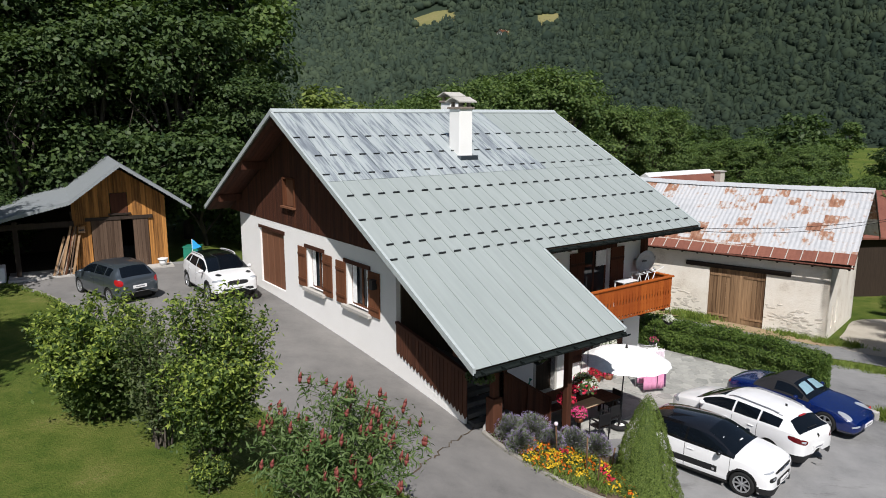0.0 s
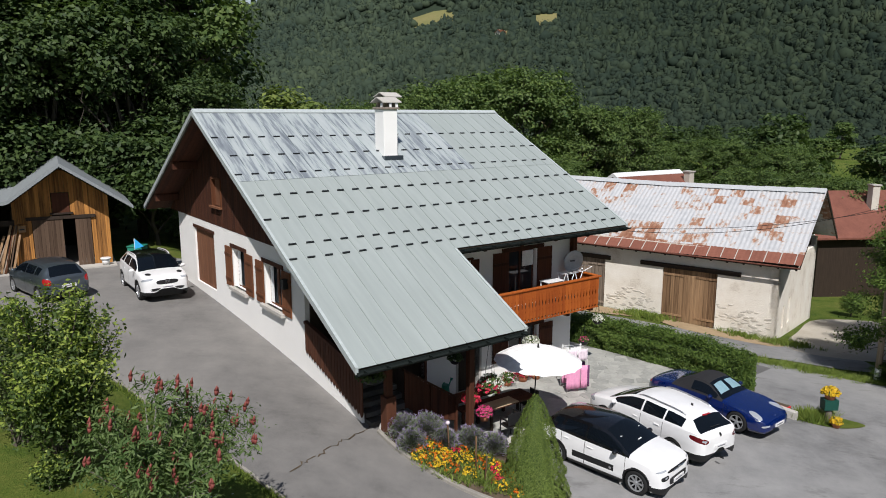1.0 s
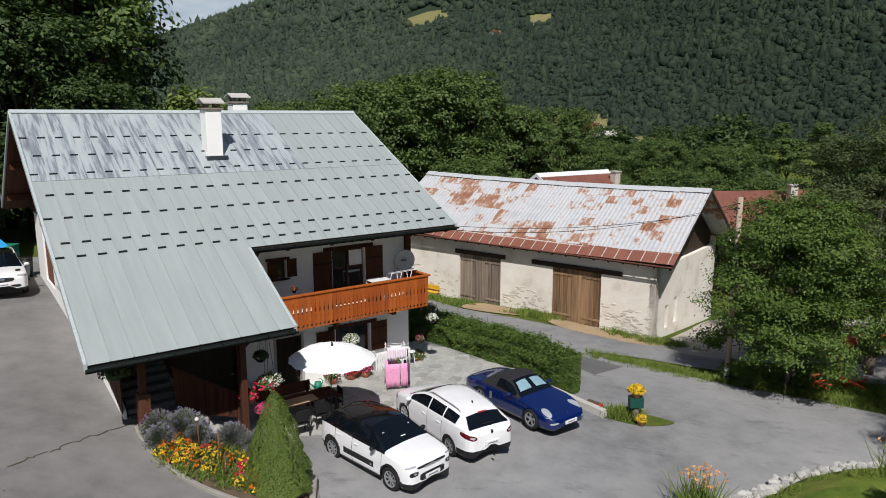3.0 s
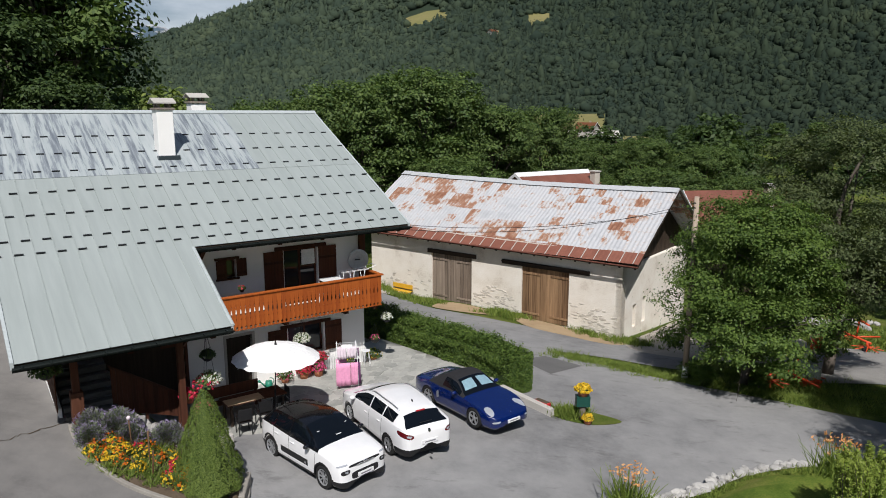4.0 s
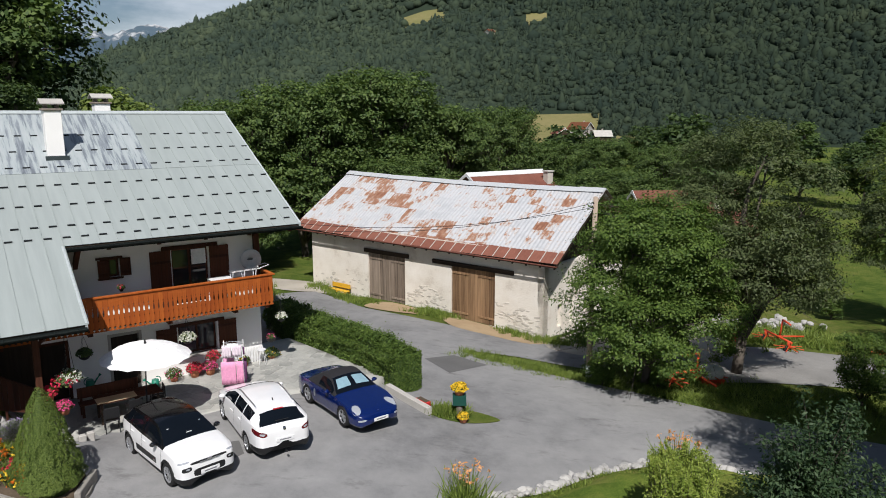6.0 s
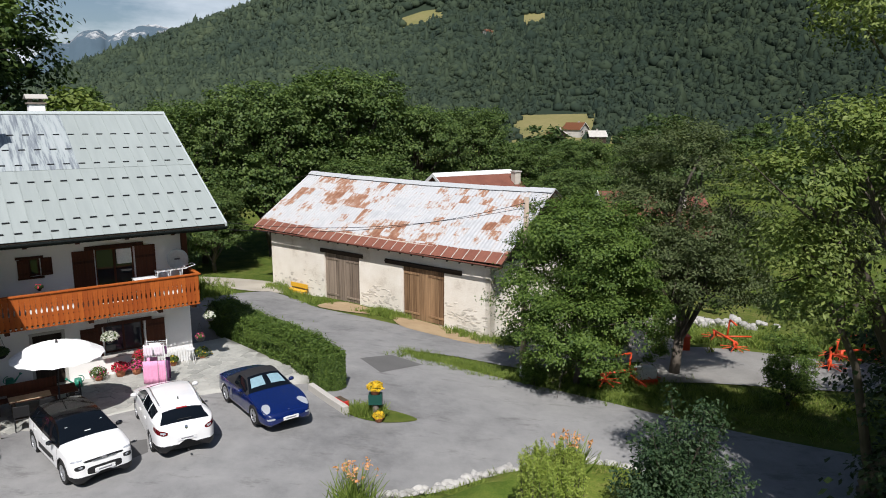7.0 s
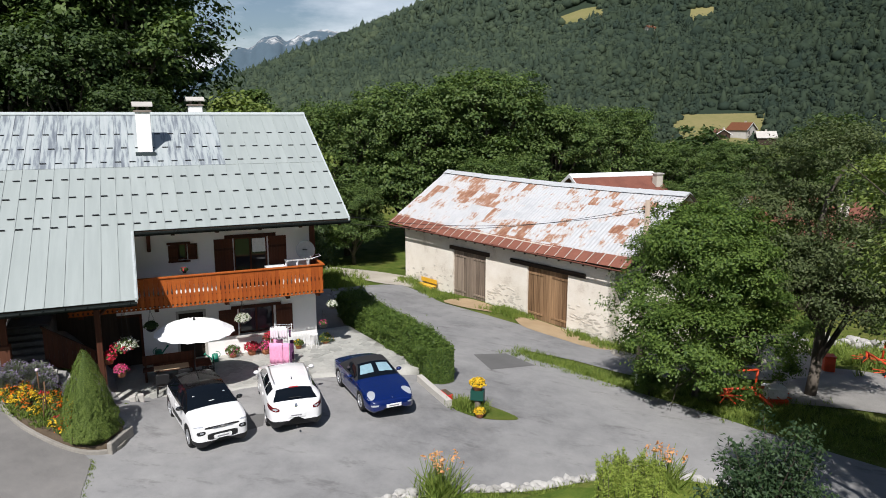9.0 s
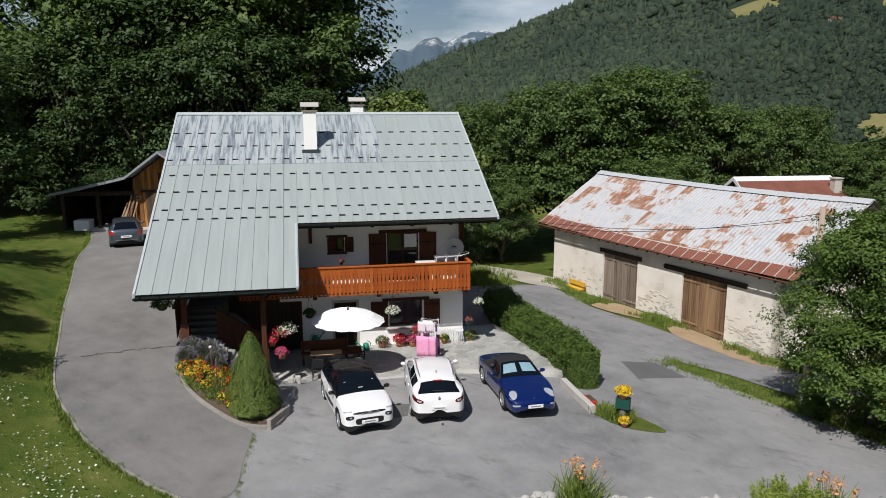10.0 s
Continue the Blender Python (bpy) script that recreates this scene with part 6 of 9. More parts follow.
ROADSTER = dict(wheel=0.33, axles=(1.26, -1.14), glass=(0.70, 0.08, -0.62, -1.12), windows=[(0.50, -0.42)], seams=(0.78, -0.50), handles=(-0.36,), cabin_paint=HOOD, roof_paint=HOOD, roof_say="black canvas folding hood", tail_paint=HOOD, shield=SHIELD, spokes=5, spoke_width=0.085, arch_size=1.07, rear_inset=4, crown=0.05,
    width=[(2.17, 0.52), (2.1, 0.68), (1.9, 0.80), (1.5, 0.87), (1.2, 0.89), (0.6, 0.865), (-0.2, 0.87), (-1.0, 0.90), (-1.5, 0.895), (-1.9, 0.83), (-2.1, 0.72), (-2.17, 0.62)],
    foot=[(2.17, 0.24), (2.05, 0.16), (1.7, 0.15), (-1.7, 0.17), (-2.05, 0.25), (-2.17, 0.34)],
    belt=[(2.17, 0.40), (2.1, 0.49), (1.95, 0.57), (1.7, 0.665), (1.35, 0.74), (0.9, 0.79), (0.3, 0.82), (-0.6, 0.84), (-1.1, 0.86), (-1.6, 0.81), (-2.0, 0.72), (-2.17, 0.55)],
    top=[(2.17, 0.46), (2.1, 0.555), (1.95, 0.62), (1.6, 0.70), (1.2, 0.775), (0.85, 0.84), (0.70, 0.875), (0.40, 1.07), (0.08, 1.225), (-0.2, 1.275), (-0.5, 1.255), (-0.75, 1.16), (-1.12, 0.965), (-1.35, 0.915), (-1.8, 0.86), (-2.05, 0.78), (-2.17, 0.60)],
    rail=[(2.17, 0.40), (2.0, 0.56), (1.6, 0.68), (1.2, 0.74), (0.70, 0.74), (0.4, 0.65), (0.08, 0.56), (-0.3, 0.56), (-0.62, 0.56), (-1.12, 0.66), (-1.6, 0.68), (-2.17, 0.5)],
    solid=[], cuts=(),
    patches=[("headlight", CLEAR_LAMP, (1.76, 0.65, 0.66), (-0.45, -0.15, -0.9), 0.135, 0.24, 2.3, 0), ("air_intake", BLACK_PLASTIC, (2.1, 0, 0.27), FORE, 0.38, 0.05, 4, 0), ("fog_lamp", CLEAR_LAMP, (2.05, 0.60, 0.40), (-0.8, -0.6, 0), 0.14, 0.03, 3, 0.1), ("side_vent", ALLOY, (-0.60, 0.88, 0.56), (0, -1, 0), 0.06, 0.13, 3, 0.3), ("tail_light", RED_LAMP, (-2.05, 0.66, 0.70), (0.8, -0.5, 0), 0.16, 0.05, 3, 0)],
    looks=FITTED, fittings=[("badge", CHROME, 2.04, 0, 0.60, 0.02, 0.025, 0.01)], plates=[(2.21, 0.38), (-2.21, 0.55)])
CROSSOVER = dict(wheel=0.35, axles=(1.31, -1.34), glass=(1.26, 0.34, -1.56, -1.96), windows=[(0.98, -0.06), (-0.12, -0.92), (-1.0, -1.42)], seams=(1.0, -0.09, -0.96), handles=(0.10, -0.76), roof_paint=PAINT_BLACK, roof_say="dark glass roof", spokes=5, spoke_width=0.09, arch_size=1.10,
    width=[(2.18, 0.60), (2.12, 0.74), (1.95, 0.84), (1.6, 0.895), (1.2, 0.905), (-1.3, 0.905), (-1.7, 0.88), (-2.0, 0.81), (-2.13, 0.73), (-2.18, 0.64)],
    foot=[(2.18, 0.36), (2.08, 0.26), (1.7, 0.24), (-1.7, 0.25), (-2.08, 0.31), (-2.18, 0.40)],
    belt=[(2.18, 0.76), (2.1, 0.86), (1.9, 0.92), (1.5, 0.97), (1.0, 1.01), (-0.4, 1.05), (-1.4, 1.13), (-1.9, 1.10), (-2.1, 1.0), (-2.18, 0.86)],
    top=[(2.18, 0.84), (2.12, 0.93), (1.95, 1.0), (1.6, 1.07), (1.26, 1.12), (0.8, 1.36), (0.34, 1.54), (-0.2, 1.59), (-1.0, 1.57), (-1.56, 1.48), (-1.8, 1.30), (-1.96, 1.16), (-2.1, 1.08), (-2.18, 0.94)],
    rail=[(2.18, 0.48), (2.0, 0.66), (1.6, 0.74), (1.26, 0.79), (0.8, 0.71), (0.34, 0.645), (-0.5, 0.65), (-1.56, 0.60), (-1.96, 0.70), (-2.18, 0.56)],
    solid=[("wheel_arch", ring((1.31, -1.34), 0.35, 0.445)), ("sill", near(-1.0, 0.95, 0, 2, 0, 0.36)), ("front_bumper", near(1.80, 3, 0, 2, 0, 0.40)), ("rear_bumper", near(-3, -1.6, 0, 2, 0, 0.46))], cuts=(0.36, 0.40, 0.46),
    patches=[("headlight", CLEAR_LAMP, (2.0, 0.70, 0.85), (-0.8, -0.55, -0.2), 0.24, 0.045, 3, 0.14), ("upper_grille", BLACK_PLASTIC, (2.1, 0, 0.76), FORE, 0.40, 0.085, 3, 0), ("grille", BLACK_PLASTIC, (2.1, 0, 0.49), FORE, 0.62, 0.06, 4, 0), ("badge", CHROME, (2.12, 0, 0.79), (-1.004, 0, 0), 0.085, 0.07, 2, 0), ("wing_sticker", BLACK_PLASTIC, (1.75, -0.58, 1.03), (-0.2, 0, -1), 0.10, 0.13, 2, 0.3), ("tail_light", RED_LAMP, (-2.0, 0.66, 0.97), (0.8, -0.5, 0), 0.18, 0.08, 3, 0)],
    looks=FITTED, rails=(0.25, -1.45, PAINT_WHITE), plates=[(2.22, 0.57), (-2.22, 0.72)])
COMPACT = dict(wheel=0.31, axles=(1.26, -1.28), glass=(1.12, 0.30, -1.50, -1.88), windows=[(0.86, -0.10), (-0.16, -0.92), (-1.0, -1.36)], seams=(0.92, -0.13, -0.95), handles=(0.04, -0.78), spokes=7,
    width=[(2.01, 0.56), (1.95, 0.70), (1.8, 0.79), (1.5, 0.85), (1.1, 0.872), (-1.2, 0.875), (-1.6, 0.85), (-1.88, 0.78), (-1.97, 0.70), (-2.01, 0.62)],
    foot=[(2.01, 0.28), (1.9, 0.20), (1.6, 0.18), (-1.6, 0.20), (-1.9, 0.26), (-2.01, 0.34)],
    belt=[(2.01, 0.58), (1.95, 0.68), (1.8, 0.76), (1.4, 0.86), (1.0, 0.91), (-0.4, 0.95), (-1.4, 1.0), (-1.84, 0.98), (-1.96, 0.88), (-2.01, 0.76)],
    top=[(2.01, 0.66), (1.95, 0.76), (1.8, 0.84), (1.5, 0.93), (1.12, 1.03), (0.7, 1.26), (0.30, 1.42), (-0.2, 1.47), (-1.0, 1.45), (-1.5, 1.37), (-1.72, 1.18), (-1.88, 1.04), (-1.97, 0.95), (-2.01, 0.84)],
    rail=[(2.01, 0.44), (1.85, 0.60), (1.5, 0.70), (1.12, 0.76), (0.7, 0.67), (0.3, 0.60), (-0.5, 0.605), (-1.5, 0.565), (-1.88, 0.66), (-2.01, 0.5)],
    solid=[("wheel_arch", ring((1.26, -1.28), 0.31, 0.352)), ("rear_bumper", near(-3, -1.6, 0, 2, 0, 0.32))], cuts=(0.32,),
    patches=[("tail_light", RED_LAMP, (-1.85, 0.70, 0.86), (0.8, -0.6, 0), 0.17, 0.115, 2.6, 0.2), ("headlight", CLEAR_LAMP, (1.8, 0.64, 0.72), (-0.8, -0.5, -0.3), 0.18, 0.08, 3, 0.2)],
    looks=FITTED, fittings=[("trim_strip", CHROME, -2.025, 0, 0.47, 0.012, 0.56, 0.012)], plates=[(2.05, 0.46), (-2.05, 0.66)])
make_car(pose(7.47, 18.39, 0.0, 0, 0, -44.4), "white small hatchback with a black roof parked in the yard", SMALL_HATCH, PAINT_WHITE)
make_car(pose(9.38, 20.45, 0.0, 0, 0, 122), "white estate car with silver roof rails, parked nose to the terrace", ESTATE, PAINT_WHITE)
make_car(pose(11.84, 22.19, 0.0, 0, 0, -51.8), "dark blue roadster with its black canvas hood closed", ROADSTER, PAINT_BLUE)
QX, QY, PX, PY = -9.03, 27.7, -12.9, 27.0
make_car(pose(QX, QY, gz(QX, QY), 0, -1, -54), "white crossover car parked before the garage door", CROSSOVER, PAINT_WHITE)
make_car(pose(PX, PY, gz(PX, PY), 0, 0, 139.5), "blue-grey metallic hatchback parked before the shed", COMPACT, PAINT_GREY)

# ---- plants ----
def leaf_cloud(name, points, normals, size, aspect, material, parent, rng, label="", droop=0.0):
    """One mesh of many small leaf blades at the points, each folded a little along its rib."""
    n = len(points)
    r = rng.normal(size=(n, 3))
    nor = normals / np.maximum(np.linalg.norm(normals, axis=1, keepdims=True), 1e-6)
    t = r - nor * np.sum(r * nor, axis=1, keepdims=True)
    t /= np.maximum(np.linalg.norm(t, axis=1, keepdims=True), 1e-6)
    t[:, 2] -= droop
    b = np.cross(nor, t)
    s = size * rng.uniform(0.65, 1.35, size=(n, 1))
    verts = np.stack([points - t * s, points + b * s * aspect + nor * s * 0.12, points + t * s, points - b * s * aspect + nor * s * 0.12], axis=1).reshape(-1, 3)
    me = bpy.data.meshes.new(name)
    me.vertices.add(4 * n)
    me.vertices.foreach_set("co", verts.astype(np.float32).ravel())
    me.loops.add(4 * n)
    me.loops.foreach_set("vertex_index", np.arange(4 * n, dtype=np.int32))
    me.polygons.add(n)
    me.polygons.foreach_set("loop_start", np.arange(0, 4 * n, 4, dtype=np.int32))
    me.materials.append(material)
    me.update(calc_edges=True)
    ob = new(name, me)
    ob.parent = parent
    return tagged(ob, label=label)


def clumped(rng, lobes, clumps, each, spread, flat=0.5, shell=0.62):
    """Leaf places in clumps that stand on and in the lobes (centre, radii) of a crown, and the way that each leaf faces."""
    vol = np.array([l[1][0] * l[1][1] * l[1][2] for l in lobes]) ** 0.67
    pick = rng.choice(len(lobes), size=clumps, p=vol / vol.sum())
    d = rng.normal(size=(clumps, 3))
    d /= np.linalg.norm(d, axis=1, keepdims=True)
    d[:, 2] = np.where(d[:, 2] < -0.55, -d[:, 2], d[:, 2])
    rad = shell + (1.02 - shell) * rng.random((clumps, 1)) ** 0.6
    c = np.array([lobes[k][0] for k in pick]) + d * np.array([lobes[k][1] for k in pick]) * rad
    off = rng.normal(size=(clumps, each, 3)) * spread * np.array([1, 1, flat]) * rng.uniform(0.6, 1.3, size=(clumps, 1, 1))
    p = (c[:, None, :] + off).reshape(-1, 3)
    nor = (d[:, None, :] * 0.55 + np.array([0, 0, 0.65]) + rng.normal(size=(clumps, each, 3)) * 0.45 + off / spread * 0.25).reshape(-1, 3)
    return p, nor


def limbs(rng, height, lobes, r0, parent, material, first=0.25, lean=0.0):
    """A tapered trunk, and limbs that reach into the lobes."""
    bm = bmesh.new()
    at, r, steps = Vector((0, 0, -0.15)), r0, 7
    path = [at.copy()]
    for k in range(steps):
        nxt = Vector((lean * height * (k + 1) / steps + rng.normal() * 0.02 * height, rng.normal() * 0.02 * height, -0.15 + height * 0.86 * (k + 1) / steps))
        rod(bm, path[-1], nxt, r0 * (1 - 0.8 * k / steps), r0 * (1 - 0.8 * (k + 1) / steps), 8, k == 0)
        path.append(nxt)
    trunk = part("trunk", bm, material, parent)
    for c, rad in lobes:
        k = min(steps - 1, max(1, int(steps * (first + 0.5 * max(0.0, c[2] / height - 0.35)))))
        start, end = path[k], Vector(c)
        middle = (start + end) / 2 + Vector((0, 0, 0.10 * height * 0.5))
        bm = bmesh.new()
        w = r0 * 0.42
        rod(bm, start, middle, w, w * 0.6, 6, False)
        rod(bm, middle, end, w * 0.6, w * 0.2, 6, False)
        for j in range(5):
            tip = end + Vector([rng.normal() * 0.55 * rad[i] for i in range(3)])
            rod(bm, middle.lerp(end, 0.3 + 0.14 * j), tip, w * 0.26, w * 0.05, 4, False)
        part("limb", bm, material, trunk)


def tree(place, say, height, radius, low, leaf, leaf_size, clumps, each, seed, bark=None, lobes=9, spread=None, kind="tree", aspect=0.6, lean=0.0, shell=0.62, taper=0.0, boughs=()):
    """A broad-leaved tree whose crown reaches from low to height; taper narrows it upwards."""
    rng = np.random.default_rng(seed)
    t = empty("tree" if kind == "tree" else kind, place, label=say, category=kind)
    mid, half = (low + height) / 2, (height - low) / 2
    ls = [((lean * height * 0.6, 0, mid + half * 0.35), (radius * (0.62 - 0.4 * taper), radius * (0.62 - 0.4 * taper), half * 0.62))]
    for k in range(lobes):
        a, f = 2 * math.pi * (k + rng.random() * 0.7) / lobes, rng.uniform(-0.65, 0.6)
        reach = radius * math.sqrt(max(0.1, 1 - (f * 0.95) ** 2)) * rng.uniform(0.55, 0.72) * (1 - taper * max(0.0, f + 0.35))
        s = rng.uniform(0.32, 0.48) * radius
        ls.append(((reach * math.cos(a) + lean * height * 0.5, reach * math.sin(a), mid + f * half), (s, s, s * 0.85 * min(1.3, half / radius))))
    if boughs:
        ls = [ls[0]] + [(b[:3], (b[3], b[3], b[4])) for b in boughs]
        ls[0] = boughs[0][:3], (boughs[0][3], boughs[0][3], boughs[0][4])
    limbs(rng, height, ls[1:], max(0.03, height * 0.022), t, bark or BARK, 0.25, lean)
    p, nor = clumped(rng, ls, clumps, each, spread or radius * 0.15, 0.5, shell)
    leaf_cloud("crown", p, nor, leaf_size, aspect, leaf, t, rng)
    return t


def again(ob, x, y, z, turn, scale, say, wide=1.0):
    c = copy_thing(ob, pose(x, y, z, 0, 0, turn) @ Matrix.Diagonal((scale * wide, scale * wide, scale, 1)))
    return tagged(c, label=say)


# woodland: a few model trees, then their like
FOREST_SAYS = "tall dark woodland tree behind the shed"
oak = tree(pose(-14.2, 46.0, land(-14.2, 46.0)), "tall leafy tree with sunlit edge behind the chalet", 23, 4.6, 3, LEAF_MID, 0.20, 260, 60, 11, lobes=15, spread=0.62)
maple = tree(pose(-21.5, 43.5, land(-21.5, 43.5)), FOREST_SAYS, 21, 6.0, 2, LEAF_DARK, 0.23, 250, 50, 12, lobes=15, spread=0.75)
ash = tree(pose(-30, 38, land(-30, 38)), FOREST_SAYS, 19, 5.6, 1.5, LEAF_MID, 0.22, 240, 50, 13, lobes=14, spread=0.7)
for o in (oak, maple, ash):
    tagged(o, group="woodland trees")
for i, (x, y, s, m) in enumerate([(-18.0, 43.5, 1.0, 0), (-26, 47, 1.1, 1), (-17, 52, 1.1, 1), (-35, 44, 1.1, 1), (-40, 36, 1.05, 0), (-38, 28, 0.95, 1), (-30, 30, 0.62, 0), (-24.5, 37.5, 0.85, 0), (-19.2, 38.6, 0.62, 1), (-14.6, 40, 0.66, 1), (-21.5, 36.2, 0.55, 1), (-25, 33.6, 0.6, 1), (-22.5, 39.5, 0.8, 1), (-29, 28.5, 0.55, 1), (-45, 30, 1.1, 1), (-34, 22, 0.8, 1), (-47, 20, 1.0, 0), (-11, 41.2, 0.5, 1), (-28, 34.5, 0.5, 1), (-24, 52, 1.2, 0), (-33, 54, 1.2, 1)]):
    again((ash, maple)[m], x, y, land(x, y), 71 * i, s, FOREST_SAYS)
again(maple, -20.6, 23.6, land(-20.6, 23.6), 200, 0.55, "dark leafy tree at the lawn's edge", 1.1)
# never in view: this maple is added for its shadow on the lawn
again(maple, -14.0, 8.5, gz(-14.0, 8.5), 40, 0.75, "unseen leafy tree added to shade the lawn below the drive")
again(oak, -18.5, 50, land(-18.5, 50), 100, 1.0, "leafy woodland tree behind the chalet")
again(oak, -11.0, 42.6, land(-11.0, 42.6), 180, 0.42, "leafy young tree behind the chalet")
lime = tree(pose(-6.4, 47.5, land(-6.4, 47.5)), "small bright green tree behind the chalet", 11.2, 3.2, 2.0, LEAF_BRIGHT, 0.20, 150, 56, 14, spread=0.5)
# undergrowth that closes the wood towards the lawn
thicket = tree(pose(-13.0, 38.2, land(-13, 38.2)), "dark undergrowth at the wood's edge", 6.0, 2.9, 0.1, LEAF_DARK, 0.15, 170, 56, 28, lobes=12, spread=0.5)
tagged(thicket, group="undergrowth of the wood")
for i, (x, y, s) in enumerate([(-16.5, 39.0, 1.0), (-10.2, 39.8, 0.8), (-20.5, 38.4, 1.0), (-23.8, 35.4, 0.9), (-26.8, 31.6, 0.9), (-30.5, 27.0, 1.0), (-33.5, 32, 1.2), (-28, 40, 1.2), (-34, 38, 1.2), (-38, 24, 1.1), (-42, 30, 1.2), (-21.6, 33.4, 0.55), (-36.5, 18.5, 1.0)]):
    again(thicket, x, y, land(x, y), 53 * i, s, "dark undergrowth at the wood's edge")
again(thicket, 1.4, 41.2, land(1.4, 41.2), 20, 0.85, "dark bush beside the chalet's back corner", 0.5)
again(thicket, -0.6, 39.6, land(-0.6, 39.6), 130, 0.6, "dark bush beside the chalet's back corner", 0.9)
again(lime, -3.4, 49, land(-3.4, 49), 60, 0.93, "small bright green tree behind the chalet")
again(lime, -8.6, 50, land(-8.6, 50), 160, 1.0, "small bright green tree behind the chalet")
syc = tree(pose(3.2, 58.5, -3.0), "broad sycamore behind the barn and chalet", 15.8, 5.4, 1.0, LEAF_MID, 0.135, 560, 80, 15, lobes=24, spread=0.46)
for i, (x, y, s, w) in enumerate([(9.2, 62.5, 1.06, 1.05), (-1.6, 55.5, 0.84, 1.0), (15.2, 66, 0.86, 1.0), (20.3, 70, 0.86, 0.85), (5.5, 70, 0.96, 1.0), (26, 76, 0.60, 1.1), (33, 80, 0.60, 1.2), (39, 76, 0.60, 1.2), (0.5, 51.5, 0.42, 1.2), (11.5, 56.5, 0.6, 1.2), (30, 62, 0.60, 1.2), (37, 60, 0.56, 1.2), (24, 63, 0.52, 1.2)]):
    again(syc, x, y, land(x, y), 40 + 97 * i, s, "broad sycamore behind the barn", w)
# lighter trees that stand further down the valley
copse = tree(pose(46, 92, land(46, 92)), "leafy tree on the valley floor", 12.5, 5.0, 1.0, LEAF_DARK, 0.33, 125, 46, 25, lobes=14, spread=0.62)
alder = tree(pose(-2, 92, land(-2, 92)), "leafy tree on the valley floor", 13.5, 4.2, 1.0, LEAF_MID, 0.33, 115, 46, 26, lobes=14, spread=0.62)
vr = random.Random(9)
for i in range(78):
    d, a = 88 + 235 * vr.random() ** 0.8, radians(vr.uniform(-27, 40))
    if (abs(math.degrees(a) - 10.5) < 3.6 and d > 110) or (abs(math.degrees(a) - 15.5) < 1.6 and d > 230):
        continue
    x, y = 14 + d * math.sin(a), d * math.cos(a)
    again(vr.choice((copse, copse, alder)), x, y, land(x, y), vr.uniform(0, 360), vr.uniform(0.62, 0.92), "leafy tree on the valley floor", vr.uniform(0.9, 1.25))
# right of the barn and along the road
elder = tree(pose(23.75, 28.2, -1.5), "dense green tree with leaves to the ground beside the barn", 8.3, 3.9, 0.0, LEAF_ELDER, 0.062, 680, 180, 16, lobes=30, spread=0.27, aspect=0.50, taper=0.50, shell=0.7)
walnut = tree(pose(28.8, 30.8, -1.9), "old grey-green fruit tree with bare twigs", 11.8, 4.0, 1.9, LEAF_GREY, 0.070, 560, 150, 17, lobes=22, spread=0.29, aspect=0.46)
again(walnut, 44.5, 43.5, -2.6, 120, 0.9, "old grey-green fruit tree over the gravel yard")
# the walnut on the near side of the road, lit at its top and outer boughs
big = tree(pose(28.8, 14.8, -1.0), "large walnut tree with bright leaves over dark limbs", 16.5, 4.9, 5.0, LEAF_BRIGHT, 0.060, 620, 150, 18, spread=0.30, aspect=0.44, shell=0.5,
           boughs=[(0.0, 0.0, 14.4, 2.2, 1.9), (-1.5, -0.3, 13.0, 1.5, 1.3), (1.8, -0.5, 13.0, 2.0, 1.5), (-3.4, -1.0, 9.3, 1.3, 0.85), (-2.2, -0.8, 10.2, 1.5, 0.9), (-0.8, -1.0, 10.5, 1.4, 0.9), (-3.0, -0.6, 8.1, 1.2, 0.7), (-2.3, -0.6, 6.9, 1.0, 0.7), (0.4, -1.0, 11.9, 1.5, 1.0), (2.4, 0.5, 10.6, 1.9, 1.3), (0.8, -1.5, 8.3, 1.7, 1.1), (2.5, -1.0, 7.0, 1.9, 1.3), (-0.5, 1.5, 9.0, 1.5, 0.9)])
# gloom and its copies fill the shaded roadside with shade-dark leaves
gloom = tree(pose(32.6, 13.8, -1.4), "large walnut tree beside the road, leaves darkened for shade", 11.8, 4.6, 0.2, LEAF_GLOOM, 0.115, 330, 60, 27, lobes=18, spread=0.5)
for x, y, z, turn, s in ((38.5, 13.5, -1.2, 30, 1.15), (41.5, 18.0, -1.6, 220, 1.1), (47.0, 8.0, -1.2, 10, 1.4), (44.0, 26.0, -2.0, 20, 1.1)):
    again(gloom, x, y, z, turn, s * 1.3, "large walnut tree beside the road, leaves darkened for shade", 0.8)
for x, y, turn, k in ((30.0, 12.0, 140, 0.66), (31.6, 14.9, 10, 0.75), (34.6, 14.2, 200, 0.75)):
    again(gloom, x, y, -1.2, turn, k, "added undergrowth in shade-dark leaves beneath the walnut trees", 1.05)
# out of view: added only to throw shade over road and lower boughs
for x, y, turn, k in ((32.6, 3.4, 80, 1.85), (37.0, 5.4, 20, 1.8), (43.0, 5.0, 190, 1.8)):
    again(gloom, x, y, -1.0, turn, k, "very tall unseen walnut tree added to shade the roadside", 0.85)
again(gloom, 35.0, 19.4, -1.5, 310, 0.42, "undergrowth tree in shade-dark leaves beside the road")
bushy = tree(pose(31.8, 26.0, -1.8) @ Matrix.Diagonal((0.42, 0.42, 0.42, 1)), "young leafy tree beside the gravel yard", 8.0, 2.6, 0.4, LEAF_ELDER, 0.12, 200, 70, 29, lobes=16, spread=0.30, aspect=0.45)
